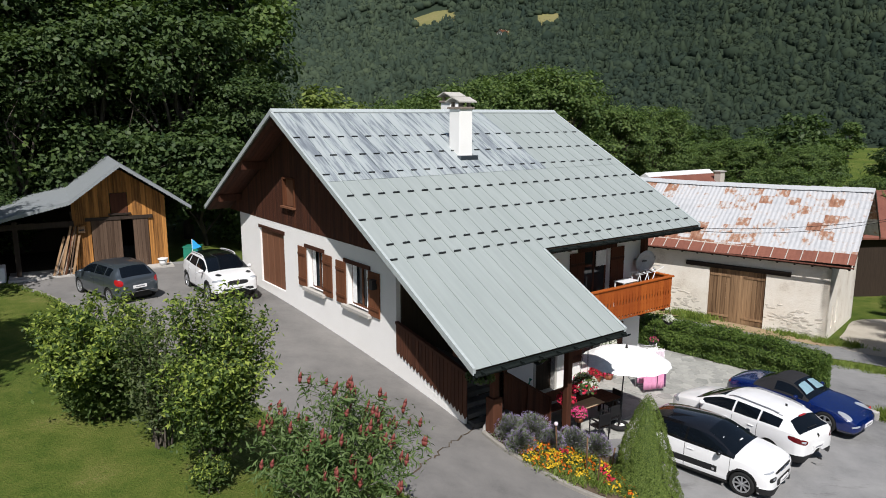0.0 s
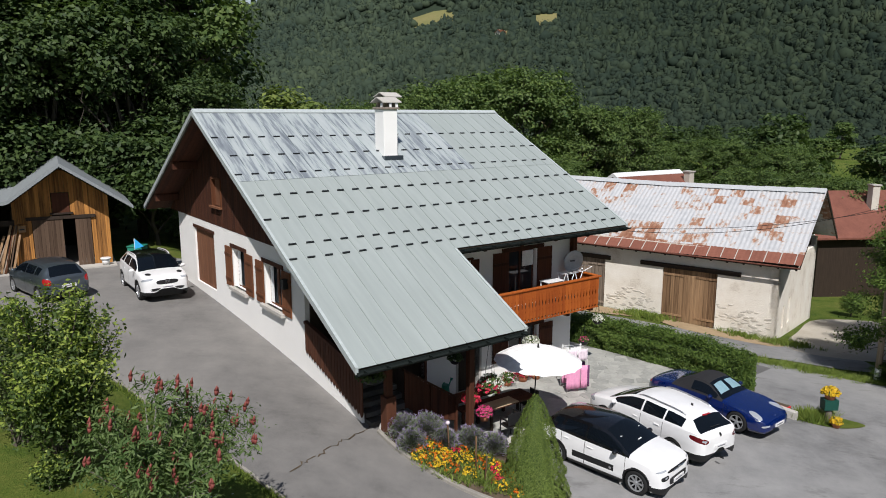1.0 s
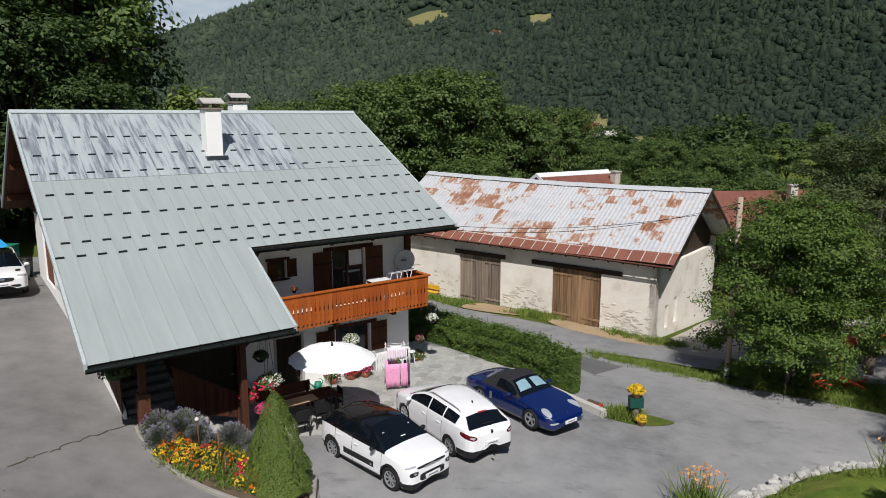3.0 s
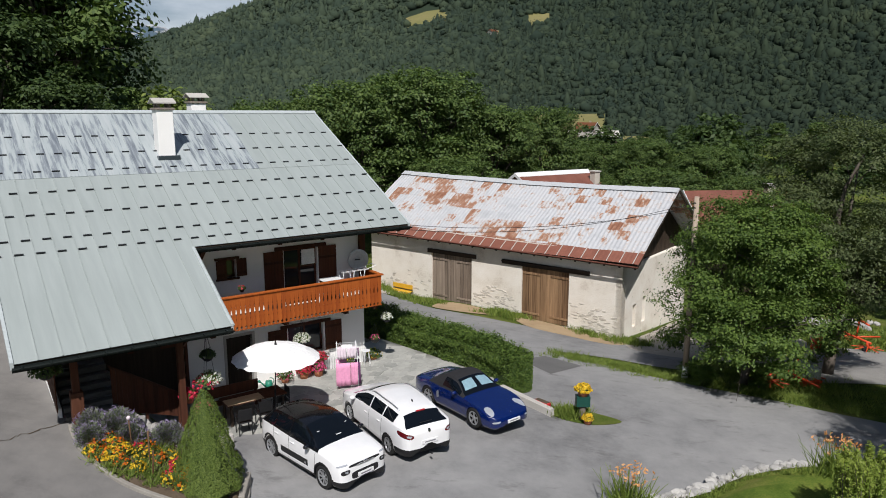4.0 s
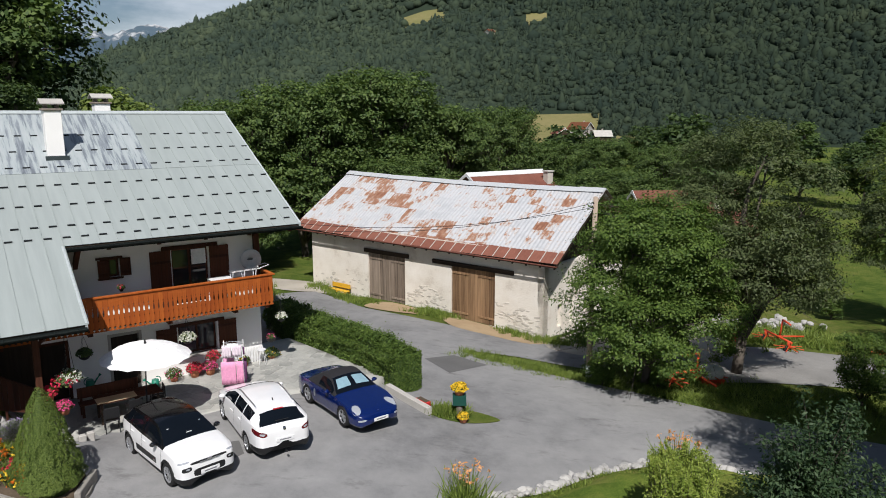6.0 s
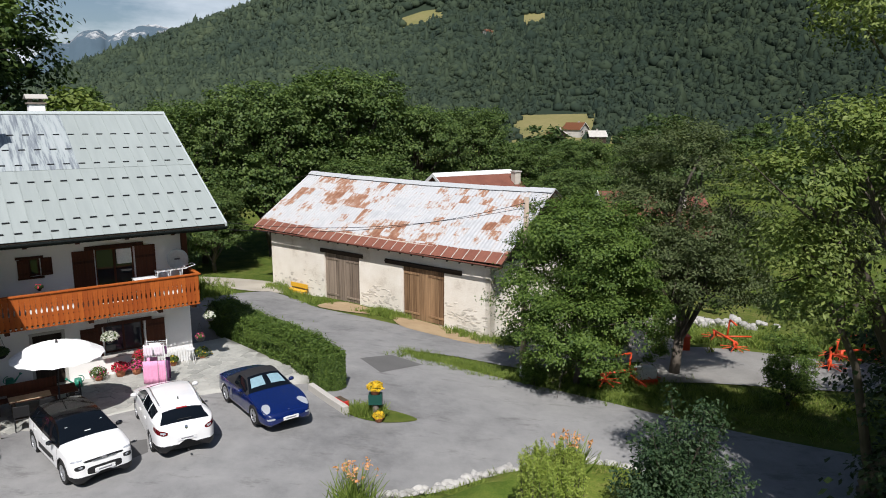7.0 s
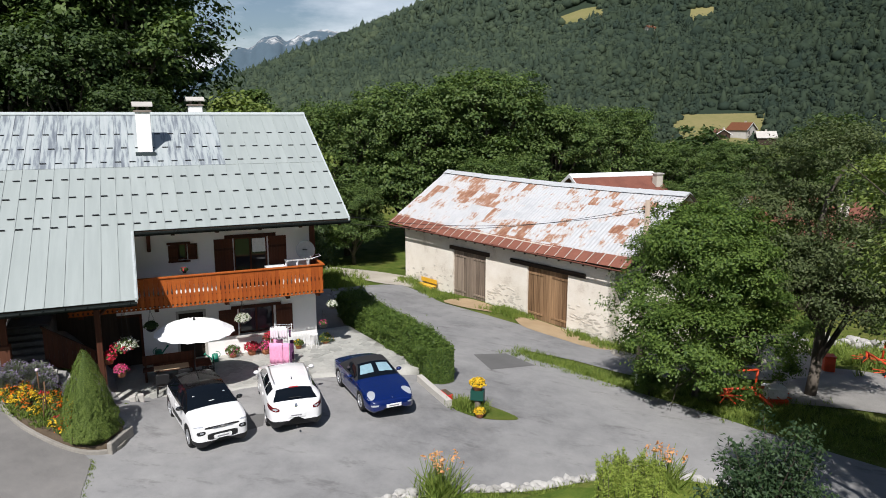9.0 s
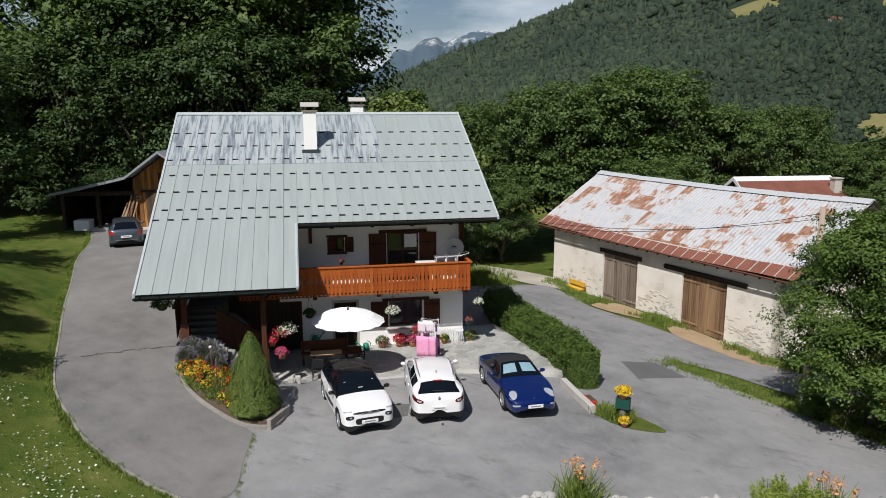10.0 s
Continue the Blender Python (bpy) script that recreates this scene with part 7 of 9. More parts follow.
for x, y, turn, k in ((41.5, 33.5, 130, 0.7), (44.0, 29.0, 60, 0.8), (36.4, 23.6, 10, 0.30), (40.5, 29.0, 200, 0.7)):
    again(bushy, x, y, gz(x, y), turn, k, "leafy bush beside the gravel yard", 1.25)
for i, (x, y, s) in enumerate([(33, 46.5, 0.45), (37, 47.5, 0.4), (41.5, 46, 0.55), (45, 44, 0.6), (30, 45.5, 0.55), (44, 38, 0.5), (48, 36, 0.7), (35.5, 42.0, 0.16), (38.2, 41.0, 0.20), (40.4, 38.8, 0.22)]):
    again(bushy, x, y, land(x, y), 70 * i, s * 0.9, "leafy garden shrub behind the gravel yard", 1.3)
for x, y, s, turn in ((21.9, 27.9, 0.36, 30), (24.2, 27.6, 0.26, 120), (25.6, 29.0, 0.26, 200), (21.7, 28.9, 0.28, 260)):
    again(bushy, x, y, gz(x, y), turn, s, "low leafy growth at the tree's foot", 1.5)
again(bushy, 26.2, 32.2, -1.8, 150, 0.60, "leafy bush beside the barn", 1.3)
# shrubs of the drive side lawn: many shoots from one foot, leafy to their tips
def shrub(place, say, shoots, leaf, size, per, seed, kind="shrub", aspect=0.45, bark=None, twig=0.16, bare=0.25, tips=None, dome=0.30, stand=0.0):
    """shoots: groups of (number, reach, height, bearing, width of bearings); each shoot rises from the foot, bends outwards and carries leafy twigs."""
    rng = np.random.default_rng(seed)
    t = empty(kind, place, label=say, category=kind)
    pts, nor, tp, tn, ends = [], [], [], [], []
    for number, reach, height, bearing, width in shoots:
        for _ in range(number):
            a = radians(bearing + rng.uniform(-width, width))
            r, h = reach * rng.uniform(0.35, 1.05), height * rng.uniform(0.72, 1.06)
            h *= 1 - dome * (r / reach) ** 2
            end = Vector((r * math.cos(a), r * math.sin(a), h))
            foot = Vector((rng.normal() * 0.09 + stand * end.x, rng.normal() * 0.09 + stand * end.y, -0.1))
            bend = foot.lerp(end, 0.5) + Vector((-0.12 * r * math.cos(a), -0.12 * r * math.sin(a), 0.08 * h))
            bm = bmesh.new()
            w = 0.012 + 0.006 * h
            rod(bm, foot, bend, w, w * 0.6, 5, False)
            rod(bm, bend, end, w * 0.6, w * 0.15, 5, False)
            part("stem", bm, bark or BARK, t)
            ends.append(end)
            u = np.sort(bare + (1.03 - bare) * rng.random(per) ** 0.8)[:, None]
            f, b, e = (np.array(k) for k in (foot, bend, end))
            line = f * (1 - u) ** 2 + (2 * b - (f + e) / 2) * 2 * u * (1 - u) + e * u ** 2
            fat = twig * (0.5 + 0.9 * np.sin(np.pi * np.clip(u, 0, 1) ** 0.9)) 
            off = rng.normal(size=(per, 3)) * fat * np.array([1, 1, 0.75])
            p = line + off
            p = p[p[:, 2] > 0.03]
            n = len(p)
            k = rng.normal(size=(n, 3)) * 0.55 + np.array([0.25 * math.cos(a), 0.25 * math.sin(a), 0.7])
            young = (u[:n, 0] > 0.72) & (rng.random(n) < 0.55)
            pts.append(p[~young]), nor.append(k[~young]), tp.append(p[young]), tn.append(k[young])
    leaf_cloud("foliage", np.concatenate(pts), np.concatenate(nor), size, aspect, leaf, t, rng)
    leaf_cloud("young_foliage", np.concatenate(tp), np.concatenate(tn), size * 0.9, aspect, tips or LEAF_TIP, t, rng, "lighter young leaves")
    return t, ends


def at(x, y):
    return pose(x, y, gz(x, y))


shrub(at(-6.9, 13.45), "leafy green shrub on the lawn beside the drive", [(46, 1.35, 2.5, 90, 180), (24, 1.4, 1.5, 90, 180)], LEAF_SHRUB, 0.054, 400, 21, bare=0.10)
shrub(at(-5.35, 12.45), "brownish slender shrub between two greener ones", [(26, 0.85, 2.55, 90, 180)], LEAF_GREY, 0.044, 230, 24, twig=0.13, bare=0.2, tips=LEAF_SHRUB)
shrub(at(-4.0, 11.45), "tall many-stemmed shrub on the lawn beside the drive", [(38, 1.1, 3.3, 60, 180), (18, 0.9, 2.3, 60, 180), (20, 1.3, 3.4, 50, 80)], LEAF_SHRUB, 0.046, 300, 22, twig=0.14, bare=0.36)
shrub(at(-3.95, 11.15), "low shrub at the tall shrub's foot", [(22, 0.4, 0.62, 0, 180)], LEAF_SHRUB, 0.036, 130, 25, twig=0.08, bare=0.1)
sumac, sumac_ends = shrub(at(-1.95, 10.35), "stag's horn sumac with crimson cones and pale forked stems", [(24, 1.75, 2.0, 25, 65), (20, 1.0, 2.45, 60, 180), (12, 1.0, 2.0, 190, 70), (14, 1.25, 1.75, -50, 60)], LEAF_SUMAC, 0.066, 135, 23, "sumac", 0.24, PALE_BARK, 0.19, 0.58, LEAF_SUMAC)
rng = np.random.default_rng(77)
for k, end in enumerate(sumac_ends):
    for j in range(1 + k % 2):
        x, y, z = end.x + rng.normal() * 0.10 * j, end.y + rng.normal() * 0.10 * j, end.z + 0.06 + rng.normal() * 0.05
        h = rng.uniform(0.10, 0.19)
        bm = bmesh.new()
        rod(bm, (x, y, z - 0.03), (x + 0.01, y, z + h * 0.4), 0.020, 0.036, 7)
        rod(bm, (x + 0.01, y, z + h * 0.4), (x + 0.03, y, z + h), 0.036, 0.006, 7)
        part("cone", bm, SUMAC_CONE, sumac, "crimson seed cone")

def on_lawn(x, y):
    return pose(x, y, 0.33)


shrub(on_lawn(23.3, 13.6), "tall loose dark-leaved shrub at the lawn's edge", [(24, 1.05, 3.85, 90, 180), (26, 1.5, 2.8, 90, 180), (22, 1.5, 1.9, 90, 180)], LEAF_PLUM, 0.058, 300, 19, twig=0.19, bare=0.12, tips=LEAF_PLUM, aspect=0.40)
shrub(on_lawn(20.65, 14.2), "upright yellow-green clipped bush on the lawn", [(280, 0.76, 1.9, 90, 180)], LEAF_TIP, 0.036, 230, 20, kind="bush", dome=0.0, stand=0.97, twig=0.05, bare=0.03, tips=LEAF_TIP, aspect=0.34)


def leafy_box(name, say, corners, z0, z1, leaf, size, count, seed, category):
    """A clipped hedge along a line of (x, y, half width): a dark twiggy core, and leaves over its top and sides."""
    rng = np.random.default_rng(seed)
    hedge = empty(name, pose(*corners[0][:2], 0), label=say, category=category)
    ox, oy = corners[0][:2]
    bm, last = bmesh.new(), None
    pts, nor = [], []
    total = sum(math.dist(a[:2], b[:2]) for a, b in zip(corners, corners[1:]))
    for (xa, ya, wa), (xb, yb, wb) in zip(corners, corners[1:]):
        d = math.dist((xa, ya), (xb, yb))
        nx, ny = -(yb - ya) / d, (xb - xa) / d
        n = int(count * d / total)
        f, s = rng.random(n), rng.random(n)
        w, h = wa + (wb - wa) * f, z1 - z0
        girth = 2 * h + 2 * w
        q = s * girth
        side = np.where(q < h, -1.0, np.where(q < h + 2 * w, 0.0, 1.0))
        across = np.where(q < h, -w, np.where(q < h + 2 * w, q - h - w, w))
        z = np.where(q < h, z0 + q, np.where(q < h + 2 * w, z1, z1 - (q - h - 2 * w)))
        edge = np.clip((np.abs(across) / w - 0.7) / 0.3, 0, 1) * (z > z1 - 0.25)
        x, y = xa + (xb - xa) * f, ya + (yb - ya) * f
        lump = np.array([noise.noise((px * 1.7, py * 1.7, pz * 2.0)) for px, py, pz in zip(x, y, z)]) * 0.24
        out = rng.normal(size=n) * 0.05 + lump
        pts.append(np.stack([x - ox + nx * (across + side * out), y - oy + ny * (across + side * out), z - 0.12 * edge + np.where(side == 0, out + rng.exponential(0.06, n), 0) + gzs(x, y)], axis=1))
        nor.append(np.stack([nx * side + rng.normal(size=n) * 0.5, ny * side + rng.normal(size=n) * 0.5, (side == 0) * 1.0 + 0.35 + rng.normal(size=n) * 0.4], axis=1))
        ends = []
        for px, py, pw in ((xa, ya, wa), (xb, yb, wb)):
            g = gz(px, py)
            ends.append([bm.verts.new((px - ox + nx * k * (pw - 0.08), py - oy + ny * k * (pw - 0.08), g + zz)) for k, zz in ((-1, -0.1), (1, -0.1), (1, z1 - 0.14), (-1, z1 - 0.14))])
        for k in range(4):
            bm.faces.new((ends[0][k], ends[0][(k + 1) % 4], ends[1][(k + 1) % 4], ends[1][k]))
        bm.faces.new(ends[0])
        bm.faces.new(ends[1][::-1])
    # the near end
    (xa, ya, wa), (xb, yb, wb) = corners[-2:]
    d = math.dist((xa, ya), (xb, yb))
    n = int(count * 0.1)
    ux, uy = (xb - xa) / d, (yb - ya) / d
    a, zz = rng.uniform(-wb, wb, n), rng.uniform(z0, z1, n)
    bulge = 0.22 * (1 - (a / wb) ** 2) + rng.normal(size=n) * 0.03
    pts.append(np.stack([xb - ox - uy * a + ux * bulge, yb - oy + ux * a + uy * bulge, zz + gz(xb, yb)], axis=1))
    nor.append(np.stack([ux + rng.normal(size=n) * 0.5, uy + rng.normal(size=n) * 0.5, 0.3 + rng.normal(size=n) * 0.4], axis=1))
    bmesh.ops.recalc_face_normals(bm, faces=bm.faces)
    part("core", bm, LEAF_DARK, hedge, "dark twiggy inside")
    leaf_cloud("foliage", np.concatenate(pts), np.concatenate(nor) + rng.normal(size=(sum(len(k) for k in nor), 3)) * 0.35, size, 0.32, leaf, hedge, rng)
    return hedge


gzs = np.vectorize(gz)
leafy_box("hedge", "long clipped green hedge beside the terrace", [(6.9, 33.3, 0.7), (8.2, 31.6, 0.66), (9.6, 29.6, 0.6), (11.2, 27.7, 0.58), (12.8, 25.9, 0.56), (13.85, 24.55, 0.55)], 0.0, 1.45, LEAF_HEDGE, 0.062, 64000, 31, "hedge")

# dwarf spruce: a tight cone
def cone_tree(x, y, z, h, r, say, seed):
    rng = np.random.default_rng(seed)
    t = empty("dwarf_spruce", pose(x, y, z), label=say, category="conifer")
    n = 56000
    f = 1 - np.sqrt(rng.random(n))
    a = rng.random(n) * 2 * math.pi
    prof = r * (1 - f) ** 0.70 * np.clip((f + 0.10) / 0.2, 0.55, 1)
    lump = np.array([noise.noise((math.cos(k) * 2.6, math.sin(k) * 2.6, v * 9.0)) + 0.6 * noise.noise((math.cos(k) * 7, math.sin(k) * 7, v * 22.0)) for k, v in zip(a, f)])
    rad = prof * (1 + 0.19 * lump) + rng.normal(size=n) * 0.012
    p = np.stack([rad * np.cos(a), rad * np.sin(a), f * h + rng.normal(size=n) * 0.012], axis=1)
    nor = np.stack([np.cos(a), np.sin(a), 0.45 + 0.0 * a], axis=1) + rng.normal(size=(n, 3)) * 0.45
    leaf_cloud("foliage", p, nor, 0.019, 0.4, LEAF_SPRUCE, t, rng)
    bm = bmesh.new()
    rod(bm, (0, 0, -0.2), (0, 0, h * 0.96), r * 0.75, 0.02, 12)
    part("core", bm, LEAF_DARK, t, "dark inner branches")
cone_tree(5.0, 16.15, 0.35, 2.8, 0.92, "tight cone-shaped dwarf spruce in the flower bed", 41)

# wooded mountain side: uncountable crowns
def canopy(name, say, bearings, distances, gap, seed, material, size=(3.2, 5.6), clearings=()):
    rng = np.random.default_rng(seed)
    a0, a1 = (radians(k) for k in bearings)
    d0, d1 = distances
    n = int((a1 - a0) * (d1 ** 2 - d0 ** 2) / 2 / gap ** 2)
    a, d = rng.uniform(a0, a1, n), np.sqrt(rng.uniform(d0 ** 2, d1 ** 2, n))
    keep = np.ones(n, bool)
    for ca, cd, wa, wd in clearings:
        keep &= ((np.degrees(a) - ca) / wa) ** 2 + ((d - cd) / wd) ** 2 > 1
    a, d = a[keep], d[keep]
    n = len(a)
    x, y = 12 + d * np.sin(a), d * np.cos(a)
    z = np.array([land(px, py) for px, py in zip(x, y)])
    bm = bmesh.new()
    bmesh.ops.create_icosphere(bm, subdivisions=1, radius=1)
    bv = np.array([v.co[:] for v in bm.verts])
    bf = np.array([[v.index for v in f.verts] for f in bm.faces])
    bm.free()
    r = rng.uniform(*size, n) * np.exp(rng.normal(size=n) * 0.22)
    fir = rng.random(n) < 0.22
    shape = bv[None] * (0.92 + rng.normal(size=(n, len(bv), 1)) * 0.13)
    up = np.where(fir, 1.7, 0.95)[:, None]
    wide = np.where(fir[:, None], np.clip(0.75 - 0.65 * bv[None, :, 2], 0.06, 1.2), 1.0)
    v = np.empty((n, len(bv), 3))
    v[..., 0] = x[:, None] + shape[..., 0] * r[:, None] * wide
    v[..., 1] = y[:, None] + shape[..., 1] * r[:, None] * wide
    v[..., 2] = z[:, None] + (shape[..., 2] * up + up * 0.30) * r[:, None]
    f = (bf[None] + (np.arange(n) * len(bv))[:, None, None]).reshape(-1, 3)
    # tufts of leaves that break the crowns' outlines
    k = 12
    d = rng.normal(size=(n, k, 3))
    d /= np.linalg.norm(d, axis=2, keepdims=True)
    d[..., 2] = np.abs(d[..., 2])
    centre = np.stack([x, y, z + r * up[:, 0] * 0.30], axis=1)
    tight = np.where(fir[:, None], 1.0 - 0.8 * d[..., 2], 1.0)[..., None]
    p = (centre[:, None] + d * np.concatenate([tight, tight, np.broadcast_to(up[:, None], tight.shape)], axis=2) * r[:, None, None] * 1.03).reshape(-1, 3)
    nor = (d * 0.7 + np.array([0, -0.15, 0.45]) + rng.normal(size=(n, k, 3)) * 0.30).reshape(-1, 3)
    leaf_cloud(name, p, nor, 0.20 * (size[0] + size[1]) / 2, 0.7, material, None, rng)
    tagged(scene.collection.objects[-1], label=say + ", leafy tufts", category="forest", kind="stuff")
    me = bpy.data.meshes.new(name)
    me.vertices.add(n * len(bv))
    me.vertices.foreach_set("co", v.astype(np.float32).ravel())
    me.loops.add(f.size)
    me.loops.foreach_set("vertex_index", f.astype(np.int32).ravel())
    me.polygons.add(len(f))
    me.polygons.foreach_set("loop_start", np.arange(0, f.size, 3, dtype=np.int32))
    me.polygons.foreach_set("use_smooth", np.ones(len(f), dtype=bool))
    me.materials.append(material)
    me.update(calc_edges=True)
    return tagged(new(name, me), label=say, category="forest", kind="stuff")


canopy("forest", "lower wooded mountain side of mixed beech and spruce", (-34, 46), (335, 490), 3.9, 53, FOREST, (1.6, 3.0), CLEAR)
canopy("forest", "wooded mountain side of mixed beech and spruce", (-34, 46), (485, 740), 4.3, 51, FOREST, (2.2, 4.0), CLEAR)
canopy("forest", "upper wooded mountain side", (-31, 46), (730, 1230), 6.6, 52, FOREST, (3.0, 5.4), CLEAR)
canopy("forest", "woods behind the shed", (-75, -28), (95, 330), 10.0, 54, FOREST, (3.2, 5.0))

# far limestone peaks
bm, last = bmesh.new(), None
for i in range(121):
    a, top = radians(-48 + 0.25 * i), 4.5
    crest = [(-48, 3), (-34, 2.5), (-31, 3.2), (-29.6, 4.0), (-28.8, 5.0), (-28.3, 5.1), (-27.6, 4.9), (-26.8, 5.7), (-26.1, 6.0), (-25.5, 5.95), (-24.9, 5.55), (-24.4, 5.85), (-23.2, 6.3), (-21.7, 6.55), (-21, 6.3), (-18, 5.0)]
    for (p, e), (q, f) in zip(crest, crest[1:]):
        if p <= math.degrees(a) <= q:
            top = e + (f - e) * (math.degrees(a) - p) / (q - p)
    row = []
    for k in range(14):
        d = 3150 + 75 * k
        s = k / 13
        h = (math.tan(radians(top)) * 4100 + 9 * noise.noise((i * 0.9, 0.0, 4.0))) * s ** 0.8 + 70 * noise.noise((i * 0.16, k * 0.5, 1.0)) * s * (1 - s) * 2 + (60 * noise.noise((i * 0.45, k * 0.9, 9.0)) + 55 * noise.noise((i * 1.1, k * 0.7, 5.0))) * s * (1.15 - s)
        row.append(bm.verts.new((12 + d * math.sin(a), d * math.cos(a), h)))
    if last:
        for k in range(13):
            bm.faces.new((last[k], row[k], row[k + 1], last[k + 1])).smooth = True
    last = row
bmesh.ops.recalc_face_normals(bm, faces=bm.faces)
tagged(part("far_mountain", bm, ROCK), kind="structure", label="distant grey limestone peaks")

# ---- garden, terrace and roadside things ----
def hp(u, v, z, turn=0.0):
    """A place by the chalet's own axes: along the ridge, out from it, up."""
    return HOUSE @ pose(u, -v, z, 0, 0, turn)


def tufts(name, say, places, height, blades, material, seed, category="grass", kind="stuff", wide=0.02, spread=0.12, lean=0.35):
    """Upright narrow blades in tufts at the places (x, y, z)."""
    rng = np.random.default_rng(seed)
    p = np.repeat(np.array(places, float), blades, axis=0)
    n = len(p)
    p[:, :2] += rng.normal(size=(n, 2)) * spread
    h = height * rng.uniform(0.5, 1.2, n)
    d = rng.normal(size=(n, 2)) * lean * h[:, None]
    a = rng.random(n) * 2 * math.pi
    w = np.stack([np.cos(a), np.sin(a)], axis=1) * wide
    v = np.empty((n, 4, 3))
    v[:, 0, :2], v[:, 1, :2] = p[:, :2] - w, p[:, :2] + w
    v[:, 2, :2], v[:, 3, :2] = p[:, :2] + d + w * 0.3, p[:, :2] + d - w * 0.3
    v[:, :2, 2], v[:, 2:, 2] = p[:, None, 2], (p[:, 2] + h)[:, None]
    me = bpy.data.meshes.new(name)
    me.vertices.add(4 * n)
    me.vertices.foreach_set("co", v.astype(np.float32).ravel())
    me.loops.add(4 * n)
    me.loops.foreach_set("vertex_index", np.arange(4 * n, dtype=np.int32))
    me.polygons.add(n)
    me.polygons.foreach_set("loop_start", np.arange(0, 4 * n, 4, dtype=np.int32))
    me.materials.append(material)
    me.update(calc_edges=True)
    return tagged(new(name, me), label=say, category=category, kind=kind)


def posy(parent, at, r, leaf, petal, count, size, seed, flat=0.7, share=0.4):
    """A mound of leaves with blossoms on it."""
    rng = np.random.default_rng(seed)
    d = rng.normal(size=(count, 3))
    d /= np.linalg.norm(d, axis=1, keepdims=True)
    d[:, 2] = np.abs(d[:, 2]) * 1.0 - 0.1
    p = np.array(at) + d * r * np.array([1, 1, flat]) * rng.uniform(0.7, 1.0, (count, 1))
    m = int(count * share)
    leaf_cloud("leaves", p[m:], d[m:] + rng.normal(size=(count - m, 3)) * 0.4, size, 0.6, leaf, parent, rng)
    p2 = p[:m] + d[:m] * r * 0.08
    pets = (p2[:, None] + rng.normal(size=(m, 4, 3)) * size * 0.35).reshape(-1, 3)
    leaf_cloud("blossom", pets, np.repeat(d[:m], 4, axis=0) + rng.normal(size=(m * 4, 3)) * 0.5, size * 0.62, 0.9, petal, parent, rng)


def planter(bm, r0, r1, h, z=0.0, sides=14):
    rod(bm, (0, 0, z), (0, 0, z + h), r0, r1, sides)
    rod(bm, (0, 0, z + h - 0.04), (0, 0, z + h), r1 * 1.08, r1 * 1.1, sides)
    return bm


# parasol: sixteen-sided white canvas on a white pole, standing in an old tyre
par = empty("parasol", pose(5.58, 20.85, 0.05), label="large open white parasol on a pole over the terrace", category="parasol")
bm = bmesh.new()
R = 1.38
tip = bm.verts.new((0.1, 0, 2.66))
rings = []
for f, z in ((0.35, 2.60), (0.7, 2.46), (1.0, 2.22)):
    rings.append([bm.verts.new((0.1 + R * f * math.cos(2 * math.pi * k / 32) * (1 if k % 2 == 0 else 0.975), R * f * math.sin(2 * math.pi * k / 32) * (1 if k % 2 == 0 else 0.975), z - (0.0 if k % 2 == 0 else -0.02) - 0.03 * math.cos(2 * math.pi * k / 32))) for k in range(32)])
for k in range(32):
    bm.faces.new((tip, rings[0][k], rings[0][(k + 1) % 32]))
    for a, b in zip(rings, rings[1:]):
        bm.faces.new((a[k], b[k], b[(k + 1) % 32], a[(k + 1) % 32]))
part("canopy", bm, CLOTH_WHITE, par, "white canvas canopy")
for k in range(8):
    bm = bmesh.new()
    a = 2 * math.pi * k / 8
    rod(bm, (0.08, 0, 2.56), (0.1 + R * 0.97 * math.cos(a), R * 0.97 * math.sin(a), 2.19), 0.012, sides=4)
    part("rib", bm, WHITE_METAL, par)
bm = bmesh.new()
rod(bm, (0, 0, 0.05), (0.02, 0, 1.15), 0.028, sides=10)
part("lower_pole", bm, BLACK_PLASTIC, par)
bm = bmesh.new()
rod(bm, (0.02, 0, 1.1), (0.1, 0, 2.62), 0.02, sides=10)
part("upper_pole", bm, BLACK_PLASTIC, par)
part("finial", (lambda b: (rod(b, (0.1, 0, 2.64), (0.1, 0, 2.78), 0.045, 0.02, 10), b)[1])(bmesh.new()), BLACK_PLASTIC, par)
bm = bmesh.new()
for a in range(18):
    for b in range(8):
        q = []
        for da, db in ((0, 0), (1, 0), (1, 1), (0, 1)):
            t, s = 2 * math.pi * (a + da) / 18, 2 * math.pi * (b + db) / 8
            q.append(bm.verts.new(((0.24 + 0.085 * math.cos(s)) * math.cos(t), (0.24 + 0.085 * math.cos(s)) * math.sin(t), 0.09 + 0.085 * math.sin(s))))
        bm.faces.new(q).smooth = True
bmesh.ops.remove_doubles(bm, verts=bm.verts, dist=1e-4)
part("tyre_base", bm, TYRE, par, "old tyre as a foot")
part("foot_fill", (lambda b: (rod(b, (0, 0, 0.01), (0, 0, 0.12), 0.19, 0.16, 16), b)[1])(bmesh.new()), WHITE_PLASTIC, par)

# garden table, bench and chairs
tbl = empty("garden_table", hp(6.72, 8.82, 0.05), label="dark wooden garden table on the terrace", category="table")
for k in range(5):
    part("top_board", boxed(-1.0, 1.0, -0.42 + k * 0.17, -0.26 + k * 0.17, 0.70, 0.74, 0.006), BROWN_WOOD, tbl)
ply = empty("loose_board", hp(6.33, 8.98, 0.792), label="pale plywood board lying on the garden table", category="board")
part("sheet", boxed(-0.6, 0.6, -0.27, 0.25, 0.0, 0.02, 0.004), PALE_PLY, ply)
